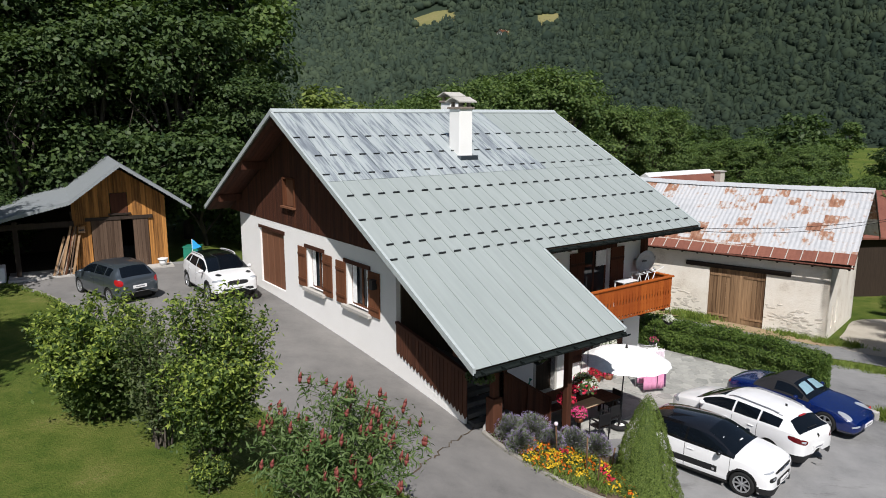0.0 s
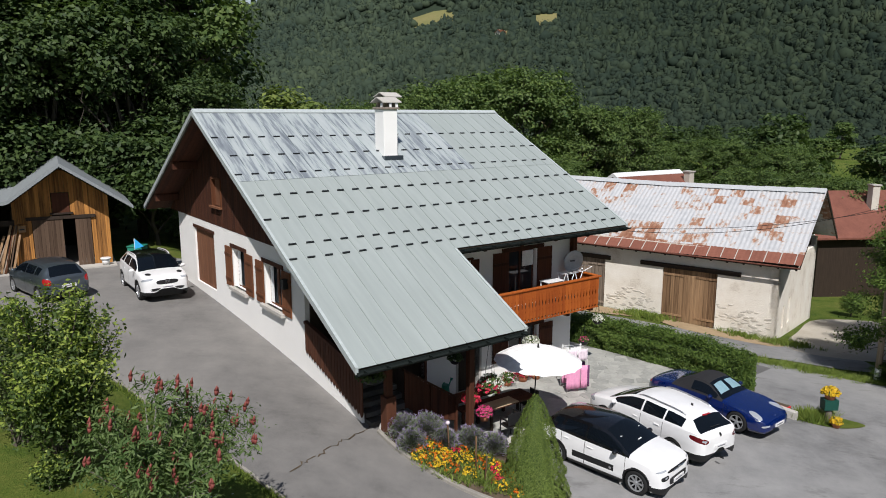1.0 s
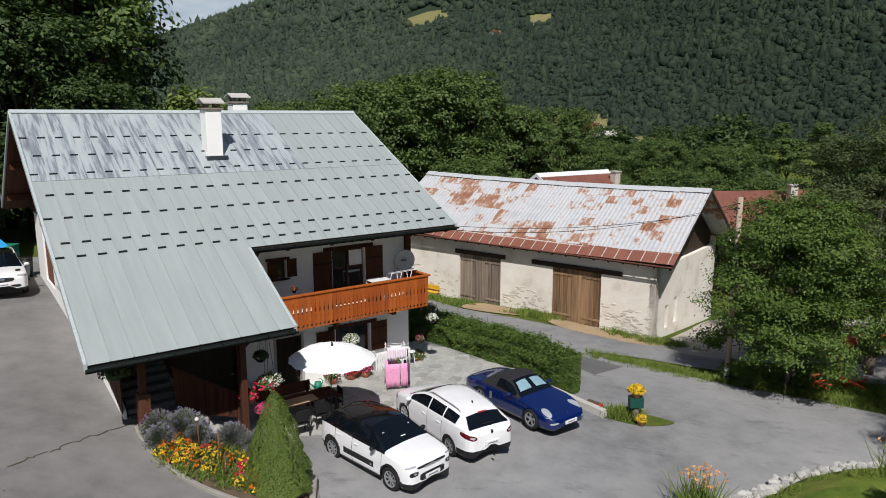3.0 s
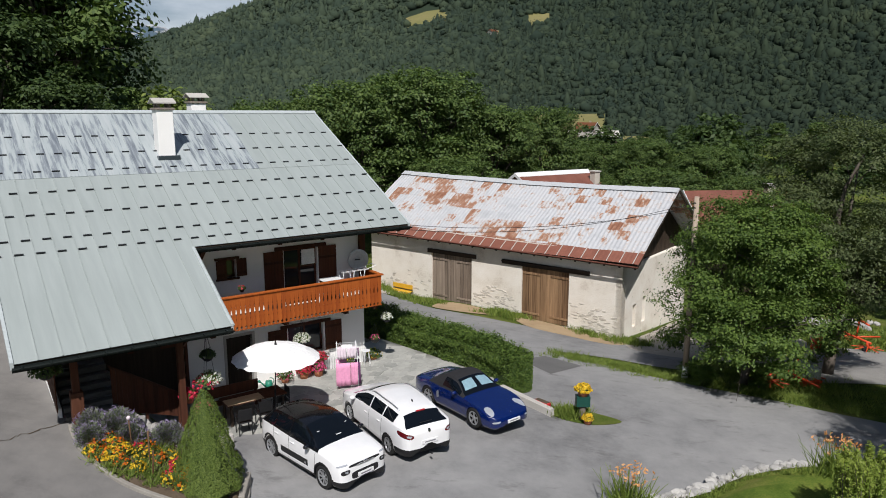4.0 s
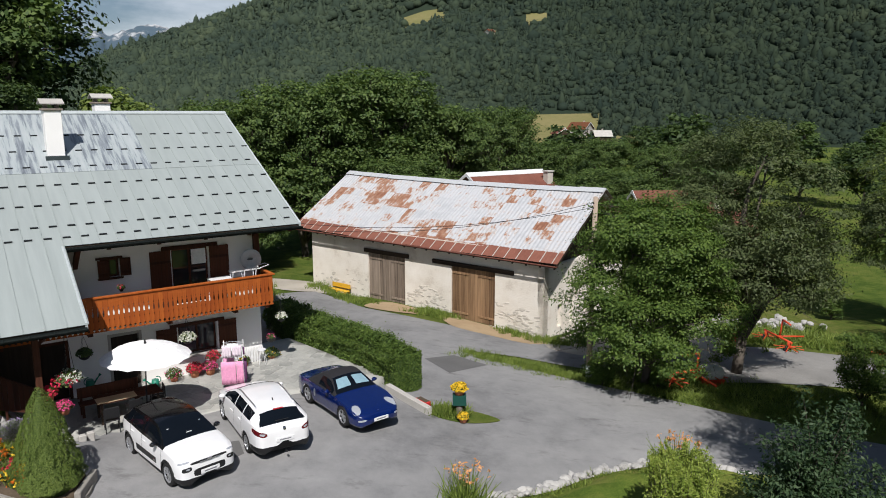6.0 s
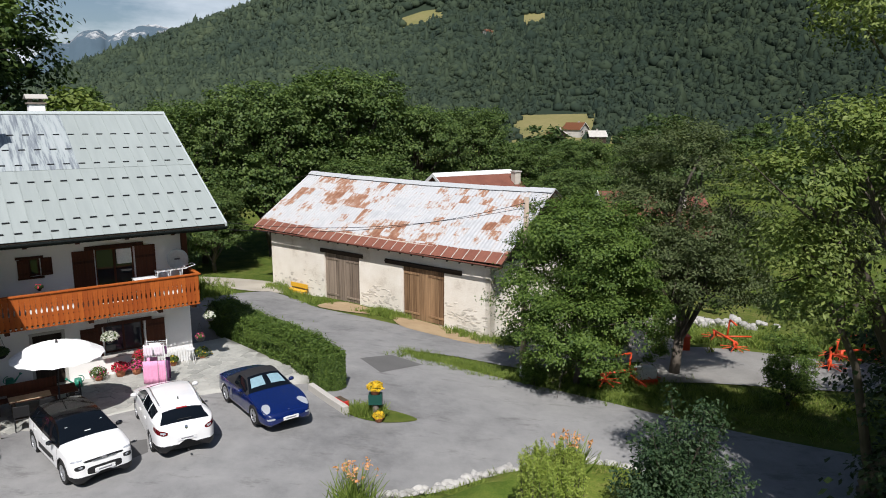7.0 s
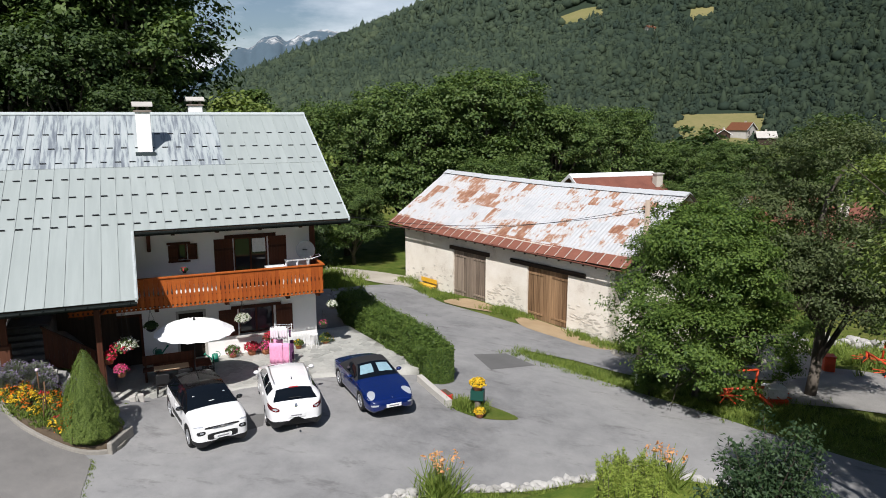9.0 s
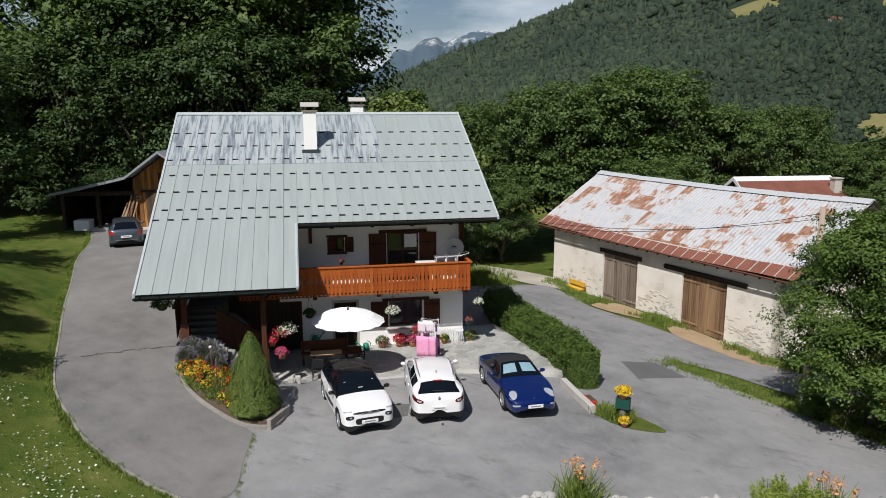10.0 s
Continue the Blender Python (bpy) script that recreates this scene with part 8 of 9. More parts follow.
for x in (-0.86, 0.86):
    for y in (-0.34, 0.34):
        part("leg", boxed(x - 0.04, x + 0.04, y - 0.04, y + 0.04, 0, 0.70), DARK_TIMBER, tbl)
def garden_chair(m, say):
    c = empty("garden_chair", m, label=say, category="chair", group="chairs round the garden table")
    part("seat", boxed(-0.22, 0.22, -0.22, 0.22, 0.42, 0.45, 0.008), BLACK_PLASTIC, c)
    part("backrest", boxed(-0.22, 0.22, 0.2, 0.235, 0.52, 0.88, 0.008), BLACK_PLASTIC, c)
    for x in (-0.2, 0.2):
        for y, h in ((-0.2, 0.64), (0.21, 0.88)):
            part("leg", boxed(x - 0.015, x + 0.015, y - 0.015, y + 0.015, 0, h), BLACK_PLASTIC, c)
        part("arm", boxed(x - 0.025, x + 0.025, -0.2, 0.21, 0.63, 0.66), BLACK_PLASTIC, c)
    return c
c0 = garden_chair(hp(6.75, 9.6, 0.05, 180), "dark plastic garden chair at the table")
copy_thing(c0, hp(6.0, 9.85, 0.05, 175))
copy_thing(c0, hp(7.6, 9.0, 0.05, -95))
bn = empty("garden_bench", hp(6.3, 8.1, 0.05), label="dark wooden garden bench behind the table", category="bench")
part("seat", boxed(-0.95, 0.95, -0.2, 0.2, 0.42, 0.47, 0.008), BROWN_WOOD, bn)
part("backrest", boxed(-0.95, 0.95, 0.2, 0.24, 0.55, 0.92, 0.008), BROWN_WOOD, bn)
for x in (-0.85, 0.85):
    part("leg", boxed(x - 0.04, x + 0.04, -0.18, -0.1, 0, 0.42), BROWN_WOOD, bn)
    part("leg", boxed(x - 0.04, x + 0.04, 0.16, 0.24, 0, 0.9), BROWN_WOOD, bn)

# laundry tower
dry = empty("laundry_dryer", hp(10.5, 8.25, 0.05, -24), label="folding laundry tower hung with pink and purple cloths", category="clothes dryer")
for x in (-0.38, 0.38):
    for y in (-0.32, 0.32):
        part("post", (lambda b: (rod(b, (x, y, 0), (x * 0.9, y * 0.9, 1.62), 0.012, sides=6), b)[1])(bmesh.new()), WHITE_METAL, dry)
for z in (0.12, 0.85, 1.55):
    for y in (-0.3, -0.1, 0.1, 0.3):
        part("bar", (lambda b: (rod(b, (-0.38, y, z), (0.38, y, z), 0.007, sides=5), b)[1])(bmesh.new()), WHITE_METAL, dry)
def hanging(name, m, x0, x1, y, top, drop, say, seed, fold=0.02):
    r = random.Random(seed)
    bm, last = bmesh.new(), None
    n = 14
    for k in range(n + 1):
        x = x0 + (x1 - x0) * k / n
        dy = fold * math.sin(k * 1.4 + seed)
        col = [bm.verts.new((x, y + dy * (0.3 + 0.7 * j / 4), top - drop * j / 4 + (0.015 * math.sin(k * 2.1) if j == 4 else 0))) for j in range(5)]
        if last:
            for j in range(4):
                bm.faces.new((last[j], col[j], col[j + 1], last[j + 1])).smooth = True
        last = col
    ob = part(name, bm, m, dry, say)
    md = ob.modifiers.new("thick", "SOLIDIFY")
    md.thickness = 0.006
hanging("towel", PINK_CLOTH, -0.42, 0.10, -0.34, 1.0, 0.86, "pink towel", 1, 0.012)
hanging("towel", PINK_CLOTH, 0.12, 0.36, -0.345, 1.0, 0.84, "pink towel", 9, 0.012)
hanging("towel", PINK_CLOTH, -0.38, 0.0, 0.2, 0.98, 0.8, "pink towel", 2)
hanging("cloth", PURPLE_CLOTH, 0.38, 0.46, -0.30, 0.98, 0.8, "purple striped cloth", 3)
hanging("cloth", PURPLE_CLOTH, 0.30, 0.46, 0.1, 0.98, 0.84, "dark purple cloth", 4)
hanging("shirt", PALE_CLOTH, -0.36, -0.05, -0.32, 1.60, 0.46, "pale printed shirt", 5, 0.03)
hanging("shirt", PALE_CLOTH, 0.0, 0.32, -0.33, 1.60, 0.42, "pale printed shirt", 6, 0.03)
hanging("shirt", CLOTH_WHITE, -0.2, 0.2, -0.1, 1.60, 0.5, "white cloth", 7, 0.03)
hanging("cloth", PURPLE_CLOTH, 0.33, 0.42, -0.2, 1.5, 0.3, "dark red cloth", 8)

# pots along the wall
def flower_pot(m, say, pot_mat, petal, r, h, mound, seed, leaf=None, share=0.4, category="potted plant"):
    p = empty("potted_plant", m, label=say, category=category, group="")
    part("pot", planter(bmesh.new(), r * 0.7, r, h), pot_mat, p)
    posy(p, (0, 0, h + 0.02), mound, leaf or LEAF_SHRUB, petal, 420, 0.035, seed, 0.95, share)
    return p
flower_pot(hp(8.78, 6.6, 0.05), "pot of green leaves with a few pink blossoms by the wall", TERRACOTTA, PETAL_PINK, 0.17, 0.22, 0.34, 1, share=0.06)
flower_pot(hp(9.55, 6.6, 0.05), "terracotta pot of red geraniums by the wall", TERRACOTTA, PETAL_RED, 0.2, 0.26, 0.33, 2, share=0.55)
flower_pot(hp(10.1, 6.7, 0.05), "terracotta pot of pink geraniums by the wall", TERRACOTTA, PETAL_PINK, 0.2, 0.28, 0.30, 3, share=0.4)
flower_pot(hp(10.3, 6.5, 0.45), "bowl of red geraniums on the wall ledge", TERRACOTTA, PETAL_RED, 0.16, 0.2, 0.28, 4, share=0.4)
flower_pot(hp(11.5, 6.6, 0.05), "small pot of green leaves by the picket edging", TERRACOTTA, PETAL_YELLOW, 0.15, 0.2, 0.24, 5, share=0.05)
flower_pot(hp(12.75, 6.3, 0.02), "low green plant at the house corner", TERRACOTTA, PETAL_YELLOW, 0.16, 0.16, 0.36, 6, share=0.05)
flower_pot(hp(4.35, 10.0, 1.55), "trough of red and pink geraniums on the porch post", TERRACOTTA, PETAL_RED, 0.16, 0.2, 0.27, 7, share=0.45)
flower_pot(hp(4.7, 10.2, 1.1), "pot of pink geraniums beside the porch post", TERRACOTTA, PETAL_PINK, 0.16, 0.2, 0.25, 8, share=0.4)
flower_pot(hp(7.1, 7.25, 3.9), "small dark-leaved pot plant on the balcony rail", BLACK_PLASTIC, PETAL_RED, 0.08, 0.1, 0.13, 9, leaf=LEAF_DARK, share=0.03)
def hanging_basket(m, say, petal, seed, r=0.34, share=0.35, rope=0.9, leaf=None, second=None):
    h = empty("hanging_basket", m, label=say, category="hanging basket", group="hanging baskets of the chalet")
    bm = bmesh.new()
    bmesh.ops.create_uvsphere(bm, u_segments=14, v_segments=8, radius=0.2)
    bmesh.ops.delete(bm, geom=[v for v in bm.verts if v.co.z > 0.02], context="VERTS")
    part("bowl", bm, BLACK_PLASTIC, h)
    for k in range(3):
        a = 2.1 * k
        part("cord", (lambda b: (rod(b, (0.19 * math.cos(a), 0.19 * math.sin(a), 0), (0, 0, rope), 0.006, sides=4), b)[1])(bmesh.new()), BLACK_PLASTIC, h)
    posy(h, (0, 0, 0.0), r, leaf or LEAF_SHRUB, petal, 520, 0.042, seed, 0.9, share)
    if second:
        posy(h, (-0.12, -0.05, -0.05), r * 0.95, leaf or LEAF_SHRUB, second, 160, 0.045, seed + 50, 0.9, 0.4)
hanging_basket(hp(4.9, 10.2, 2.15), "hanging basket of white and red geraniums under the eave", PETAL_WHITE, 11, 0.38, 0.22, 1.75, None, PETAL_RED)
hanging_basket(hp(5.75, 7.4, 1.95), "hanging basket of dark trailing leaves under the balcony", PETAL_WHITE, 12, 0.28, 0.02, 0.7, LEAF_DARK)
hanging_basket(hp(9.15, 7.4, 1.85), "hanging basket of white blossoms under the balcony", PETAL_WHITE, 13, 0.30, 0.45, 0.8)
hanging_basket(hp(12.85, 7.2, 2.0), "hanging basket of white and pink blossoms at the corner", PETAL_WHITE, 14, 0.22, 0.30, 0.65)
hanging_basket(hp(12.55, 6.8, 1.1), "small hanging basket on the corner post", PETAL_PINK, 15, 0.18, 0.1, 0.6)
hanging_basket(hp(0.75, 10.5, 3.42), "dark trailing hanging basket under the verge", PETAL_WHITE, 16, 0.40, 0.0, 0.75, LEAF_DARK)
can = empty("watering_can", hp(8.05, 6.85, 0.06, 190), label="green plastic watering can beside the wall", category="watering can")
bm = bmesh.new()
rod(bm, (0, 0, 0), (0, 0, 0.3), 0.15, 0.12, 14)
part("body", bm, GREEN_PLASTIC, can)
part("spout", (lambda b: (rod(b, (0.1, 0, 0.08), (0.36, 0, 0.36), 0.035, 0.02, 8), rod(b, (0.35, 0, 0.34), (0.40, 0, 0.40), 0.03, 0.055, 10), b)[-1])(bmesh.new()), GREEN_PLASTIC, can)
bm = bmesh.new()
for k in range(8):
    a, b = math.pi * k / 8, math.pi * (k + 1) / 8
    rod(bm, (-0.04 - 0.17 * math.sin(a), 0, 0.26 + 0.14 * math.cos(a)), (-0.04 - 0.17 * math.sin(b), 0, 0.26 + 0.14 * math.cos(b)), 0.016, sides=6)
part("handle", bm, GREEN_PLASTIC, can)
can2 = copy_thing(can, hp(5.95, 6.6, 0.45, 20))
tagged(can2, label="dark watering can on a low stand by the door")
# white picket edging
edge = empty("picket_edging", hp(0, 0, 0), label="low white picket edging along the house wall", category="edging")
for k in range(22):
    x = 10.0 + k * 0.11
    part("picket", (lambda b: (prism(b, [(x, 0.05), (x + 0.075, 0.05), (x + 0.075, 0.62), (x + 0.037, 0.68), (x, 0.62)], -6.34, -6.32, "y"), b)[1])(bmesh.new()), WHITE_PLASTIC, edge)
for z in (0.2, 0.48):
    part("rail", boxed(9.98, 12.42, -6.318, -6.30, z, z + 0.04), WHITE_PLASTIC, edge)
trel = empty("obelisk_stand", hp(12.15, 6.75, 0.05), label="small white wire plant stand at the house corner", category="plant stand")
for k in range(5):
    a = 2 * math.pi * k / 5
    part("wire", (lambda b: (rod(b, (0.2 * math.cos(a), 0.2 * math.sin(a), 0), (0.12 * math.cos(a), 0.12 * math.sin(a), 0.6), 0.01, sides=5), b)[1])(bmesh.new()), WHITE_METAL, trel)
part("tray", (lambda b: (rod(b, (0, 0, 0.58), (0, 0, 0.61), 0.17, 0.17, 14), b)[1])(bmesh.new()), WHITE_METAL, trel)

# on the balcony: satellite dish and drying rack
dish = empty("satellite_dish", hp(11.95, 6.62, 4.35), label="pale grey satellite dish on the balcony wall", category="satellite dish")
bm = bmesh.new()
dr = [[bm.verts.new((0.40 * f * math.cos(2 * math.pi * k / 24), -0.08 * f * f, 0.45 * f * math.sin(2 * math.pi * k / 24))) for k in range(24)] for f in (0.15, 0.4, 0.7, 1.0)]
bm.faces.new(dr[0])
for a, b in zip(dr, dr[1:]):
    for k in range(24):
        bm.faces.new((a[k], a[(k + 1) % 24], b[(k + 1) % 24], b[k])).smooth = True
bowl = part("bowl", bm, plain("light grey enamel", (0.45, 0.48, 0.50), 0.5), dish)
bowl.matrix_basis = pose(0, 0, 0, 12, 0, -20)
bowl.modifiers.new("thick", "SOLIDIFY").thickness = 0.012
part("arm", (lambda b: (rod(b, (0, 0, -0.4), (0.12, -0.42, -0.30), 0.014, sides=6), b)[1])(bmesh.new()), ALLOY, dish)
part("receiver", (lambda b: (rod(b, (0.12, -0.44, -0.30), (0.10, -0.36, -0.22), 0.035, 0.03, 10), b)[1])(bmesh.new()), ALLOY, dish)
part("bracket", boxed(-0.04, 0.04, 0.0, 0.44, -0.05, 0.03), ALLOY, dish)
part("badge", boxed(-0.12, 0.08, -0.085, -0.07, -0.01, 0.03), INK, dish).matrix_basis = pose(0, 0.02, 0, 12, 0, -20)
rack = empty("drying_rack", hp(11.5, 6.95, 2.84), label="white wire drying rack standing on the balcony", category="drying rack")
for x in (-0.45, 0.0, 0.45):
    part("leg", (lambda b: (rod(b, (x, -0.2, 0), (x, 0.2, 1.18), 0.014, sides=6), rod(b, (x, 0.2, 0), (x, -0.2, 1.18), 0.014, sides=6), b)[-1])(bmesh.new()), WHITE_METAL, rack)
for y in (-0.2, -0.07, 0.07, 0.2):
    part("wire", (lambda b: (rod(b, (-0.5, y, 1.17), (0.62, y, 1.19), 0.009, sides=5), b)[1])(bmesh.new()), WHITE_METAL, rack)
part("side_wing", (lambda b: (rod(b, (0.45, -0.2, 1.18), (0.95, -0.2, 1.3), 0.012, sides=5), rod(b, (0.45, 0.2, 1.18), (0.95, 0.2, 1.3), 0.012, sides=5), rod(b, (0.95, -0.2, 1.3), (0.95, 0.2, 1.3), 0.012, sides=5), b)[-1])(bmesh.new()), WHITE_METAL, rack)
btab = empty("balcony_table", hp(10.6, 6.9, 2.84), label="small white table on the balcony", category="table")
part("top", boxed(-0.4, 0.4, -0.25, 0.25, 0.95, 0.98, 0.005), WHITE_PLASTIC, btab)
for x in (-0.36, 0.36):
    for y in (-0.2, 0.2):
        part("leg", boxed(x - 0.02, x + 0.02, y - 0.02, y + 0.02, 0, 0.95), WHITE_PLASTIC, btab)

# flower bed between drive and terrace: soil, retaining wall, lavender, marigolds
def bed_z(x, y):
    return max(gz(x, y), 0.25) + 0.14 + 0.05 * noise.noise((x * 1.5, y * 1.5, 0))
BED = [(1.2, 17.2), (1.65, 16.5), (2.35, 15.85), (3.3, 15.38), (4.4, 15.28), (5.25, 15.45), (5.8, 16.05), (5.62, 16.8), (5.0, 17.3), (3.7, 18.3), (2.6, 17.6)]
tagged(sheet("flower_bed", smooth_line(BED, True, 4), 0.0, SOIL, 0.5, bed_z, 0.5), kind="structure", label="raised flower bed of dark soil")
wall = empty("retaining_wall", pose(0, 0, 0), label="low wall of pale rough stones behind the flower bed", category="stone wall")
rng2 = random.Random(21)
rock_meshes = []
for k in range(6):
    bm = bmesh.new()
    bmesh.ops.create_icosphere(bm, subdivisions=2, radius=1)
    for v in bm.verts:
        v.co *= 1 + 0.28 * noise.noise((v.co.x * 1.4 + 7 * k, v.co.y * 1.4, v.co.z * 1.4))
    me = bpy.data.meshes.new("stone")
    bm.to_mesh(me)
    bm.free()
    me.materials.append(STONE)
    rock_meshes.append(me)
for k in range(26):
    f = 0.70 * k / 25
    x, y = 1.25 + 3.6 * f, 17.25 + 1.15 * math.sin(f * 2.0)
    ob = new("stone", rng2.choice(rock_meshes))
    ob.parent, ob.matrix_basis = wall, pose(x + rng2.uniform(-0.05, 0.05), y + rng2.uniform(-0.08, 0.08), bed_z(x, y) + rng2.uniform(-0.02, 0.10), rng2.uniform(-20, 20), rng2.uniform(-20, 20), rng2.uniform(0, 360)) @ Matrix.Diagonal((rng2.uniform(0.12, 0.26), rng2.uniform(0.1, 0.2), rng2.uniform(0.1, 0.2), 1))
endwall = part("bed_wall", boxed(-0.08, 0.08, -0.62, 0.62, -0.1, 0.46, 0.02), OLD_KERB)
tagged(endwall, kind="structure", label="grey concrete end wall of the flower bed").matrix_world = pose(5.85, 16.35, 0.0, 0, 0, 8)
def lavender(x, y, r, h, seed):
    z = bed_z(x, y)
    l = empty("lavender", pose(x, y, z), label="mound of grey-green lavender in lilac flower", category="lavender", group="lavender in the flower bed")
    rng = np.random.default_rng(seed)
    n = 1900
    d = rng.normal(size=(n, 3))
    d[:, 2] = np.abs(d[:, 2]) + 0.25
    d /= np.linalg.norm(d, axis=1, keepdims=True)
    p = d * np.array([r, r, h]) * rng.uniform(0.5, 1.0, (n, 1))
    for nm, sel, m, s in (("foliage", slice(0, 1250), LEAF_LAVENDER, 0.075), ("blossom", slice(1250, n), PETAL_LILAC, 0.055)):
        q = p[sel] * (1.0 if nm == "foliage" else 1.10)
        side = np.cross(d[sel], rng.normal(size=(len(q), 3)))
        leaf_cloud(nm, q, side, s, 0.16, m, l, rng)
for k, (x, y, r, h) in enumerate([(1.7, 16.95, 0.5, 0.66), (2.3, 17.15, 0.6, 0.74), (1.95, 16.45, 0.42, 0.55), (2.75, 16.9, 0.42, 0.55), (3.45, 17.5, 0.5, 0.52), (4.1, 17.6, 0.45, 0.5)]):
    lavender(x, y, r, h, 100 + k)
bedr = random.Random(4)
for k in range(42):
    f, g = bedr.random(), bedr.random()
    x, y = 2.15 + 2.45 * f, 15.95 - 0.30 * f + 1.0 * g * (1 - 0.05 * f)
    pt, say = bedr.choice([(PETAL_YELLOW, "clump of yellow marigolds in the flower bed"), (PETAL_YELLOW, "clump of yellow marigolds in the flower bed"), (PETAL_ORANGE, "clump of orange marigolds in the flower bed")])
    if k % 11 == 5:
        pt, say = PETAL_RED, "clump of red flowers in the flower bed"
    p = empty("marigold", pose(x, y, bed_z(x, y)), label=say, category="flowers", group="marigolds in the flower bed")
    posy(p, (0, 0, 0.06), bedr.uniform(0.17, 0.27), LEAF_SHRUB, pt, 150, 0.04, 200 + k, 0.95, 0.30)
for k, (x, y, h) in enumerate([(2.9, 16.6, 0.85), (3.55, 16.1, 0.95), (3.75, 15.75, 0.7), (4.35, 16.9, 0.6)]):
    s = empty("garden_stake", pose(x, y, bed_z(x, y)), label="wooden garden stake in the flower bed", category="stake", group="stakes in the flower bed")
    part("rod", (lambda b: (rod(b, (0, 0, -0.1), (0.05 * (k - 1), 0.03, h), 0.02, 0.02, 6), b)[1])(bmesh.new()), OLD_PLANK, s)
    if k == 0:
        part("ornament", (lambda b: (bmesh.ops.create_icosphere(b, subdivisions=2, radius=0.055, matrix=pose(-0.05, 0.03, h + 0.04)), b)[1])(bmesh.new()), PALE_CLOTH, s, "pale yellow garden ornament")
for k, (u, v, z) in enumerate([(2.45, 10.55, 1.75), (2.75, 10.6, 1.7), (5.0, 10.9, 0.55), (5.25, 10.7, 0.5)]):
    b = empty("stone_block", hp(u, v, z - 0.35), label="upright pale stone block at the bed's back", category="stone", group="pale stone blocks at the porch")
    part("block", boxed(-0.1, 0.1, -0.09, 0.09, 0, 0.42, 0.02), CONCRETE, b)

# roadside: flower stand, island, kerb box
isl = [(14.55, 22.55), (15.3, 22.0), (16.2, 21.95), (17.15, 22.45), (16.4, 22.95), (15.4, 23.1)]
tagged(sheet("grass_island", smooth_line(isl, True, 5), 0.03, GRASS, 0.5), kind="structure", label="small grass island beside the road")
st = empty("flower_stand", pose(15.72, 22.25, gz(15.72, 22.25)), label="stump with a green tub and terracotta pot of yellow flowers", category="flower stand")
part("stump", (lambda b: (rod(b, (0, 0, -0.05), (0, 0, 0.55), 0.13, 0.11, 10), b)[1])(bmesh.new()), BARK, st)
part("tub", (lambda b: (box(b, -0.23, 0.23, -0.16, 0.16, 0.55, 0.90), b)[1])(bmesh.new()), plain("dark green enamel", (0.008, 0.06, 0.045), 0.5), st, "dark green tub")
part("pot", planter(bmesh.new(), 0.15, 0.19, 0.22, 0.90), TERRACOTTA, st)
posy(st, (0, 0, 1.12), 0.27, LEAF_SHRUB, PETAL_YELLOW, 420, 0.05, 301, 0.8, 0.55)
flower_pot(pose(15.85, 21.95, gz(15.8, 22) + 0.03), "low pot of yellow flowers at the stump's foot", TERRACOTTA, PETAL_YELLOW, 0.16, 0.16, 0.2, 302, share=0.5)
tufts("grass", "long grass and weeds on the island", [(14.9 + 0.12 * (k % 9), 22.3 + 0.09 * (k // 9), gz(15.2, 22.4)) for k in range(40)], 0.34, 26, GRASS_BLADE, 303, lean=0.35)
rb = empty("flower_box", pose(14.45, 22.95, gz(14.45, 22.95), 0, 0, -50), label="red flower box behind the kerb", category="flower box")
part("box", boxed(-0.3, 0.3, -0.12, 0.12, 0, 0.28, 0.015), plain("red plastic", (0.55, 0.03, 0.03), 0.5), rb)
part("soil", boxed(-0.27, 0.27, -0.1, 0.1, 0.26, 0.285), SOIL, rb)

# raised lawn with its edging of stones, lilies
LAWN = STONE_EDGE + [(26, 3), (14.5, 3), (13.7, 9)]
def lawn_z(x, y):
    low = gz(x, y) + 0.26
    edge = 14.6
    for (xa, ya), (xb, yb) in zip(STONE_EDGE, STONE_EDGE[1:5]):
        if xa <= x <= xb:
            edge = ya + (yb - ya) * (x - xa) / (xb - xa)
    if x > STONE_EDGE[4][0]:
        edge = 19.3
    return low + max(0.0, 0.33 - low) * ease(0.5, 2.4, min(edge - y, 1.4 * (26.4 - x)))
tagged(sheet("lawn", smooth_line([(x + 0.18, y - 0.25) for x, y in LAWN], True, 5), 0.0, SHORT_GRASS, 0.8, lawn_z, 1.2), kind="structure", label="raised mown lawn behind the stones")
edging = empty("stone_edging", pose(0, 0, 0), label="row of rough pale stones along the lawn", category="stone edging")
line = smooth_line(STONE_EDGE, False, 16)
for k, (x, y) in enumerate(line):
    for j in range(2 if k % 2 else 3):
        ob = new("stone", rng2.choice(rock_meshes))
        ob.parent = edging
        ob.matrix_basis = pose(x + rng2.uniform(-0.12, 0.12), y + rng2.uniform(-0.2, 0.12), gz(x, y) + rng2.uniform(0.04, 0.24), rng2.uniform(-25, 25), rng2.uniform(-25, 25), rng2.uniform(0, 360)) @ Matrix.Diagonal((rng2.uniform(0.10, 0.21), rng2.uniform(0.08, 0.16), rng2.uniform(0.07, 0.13), 1))
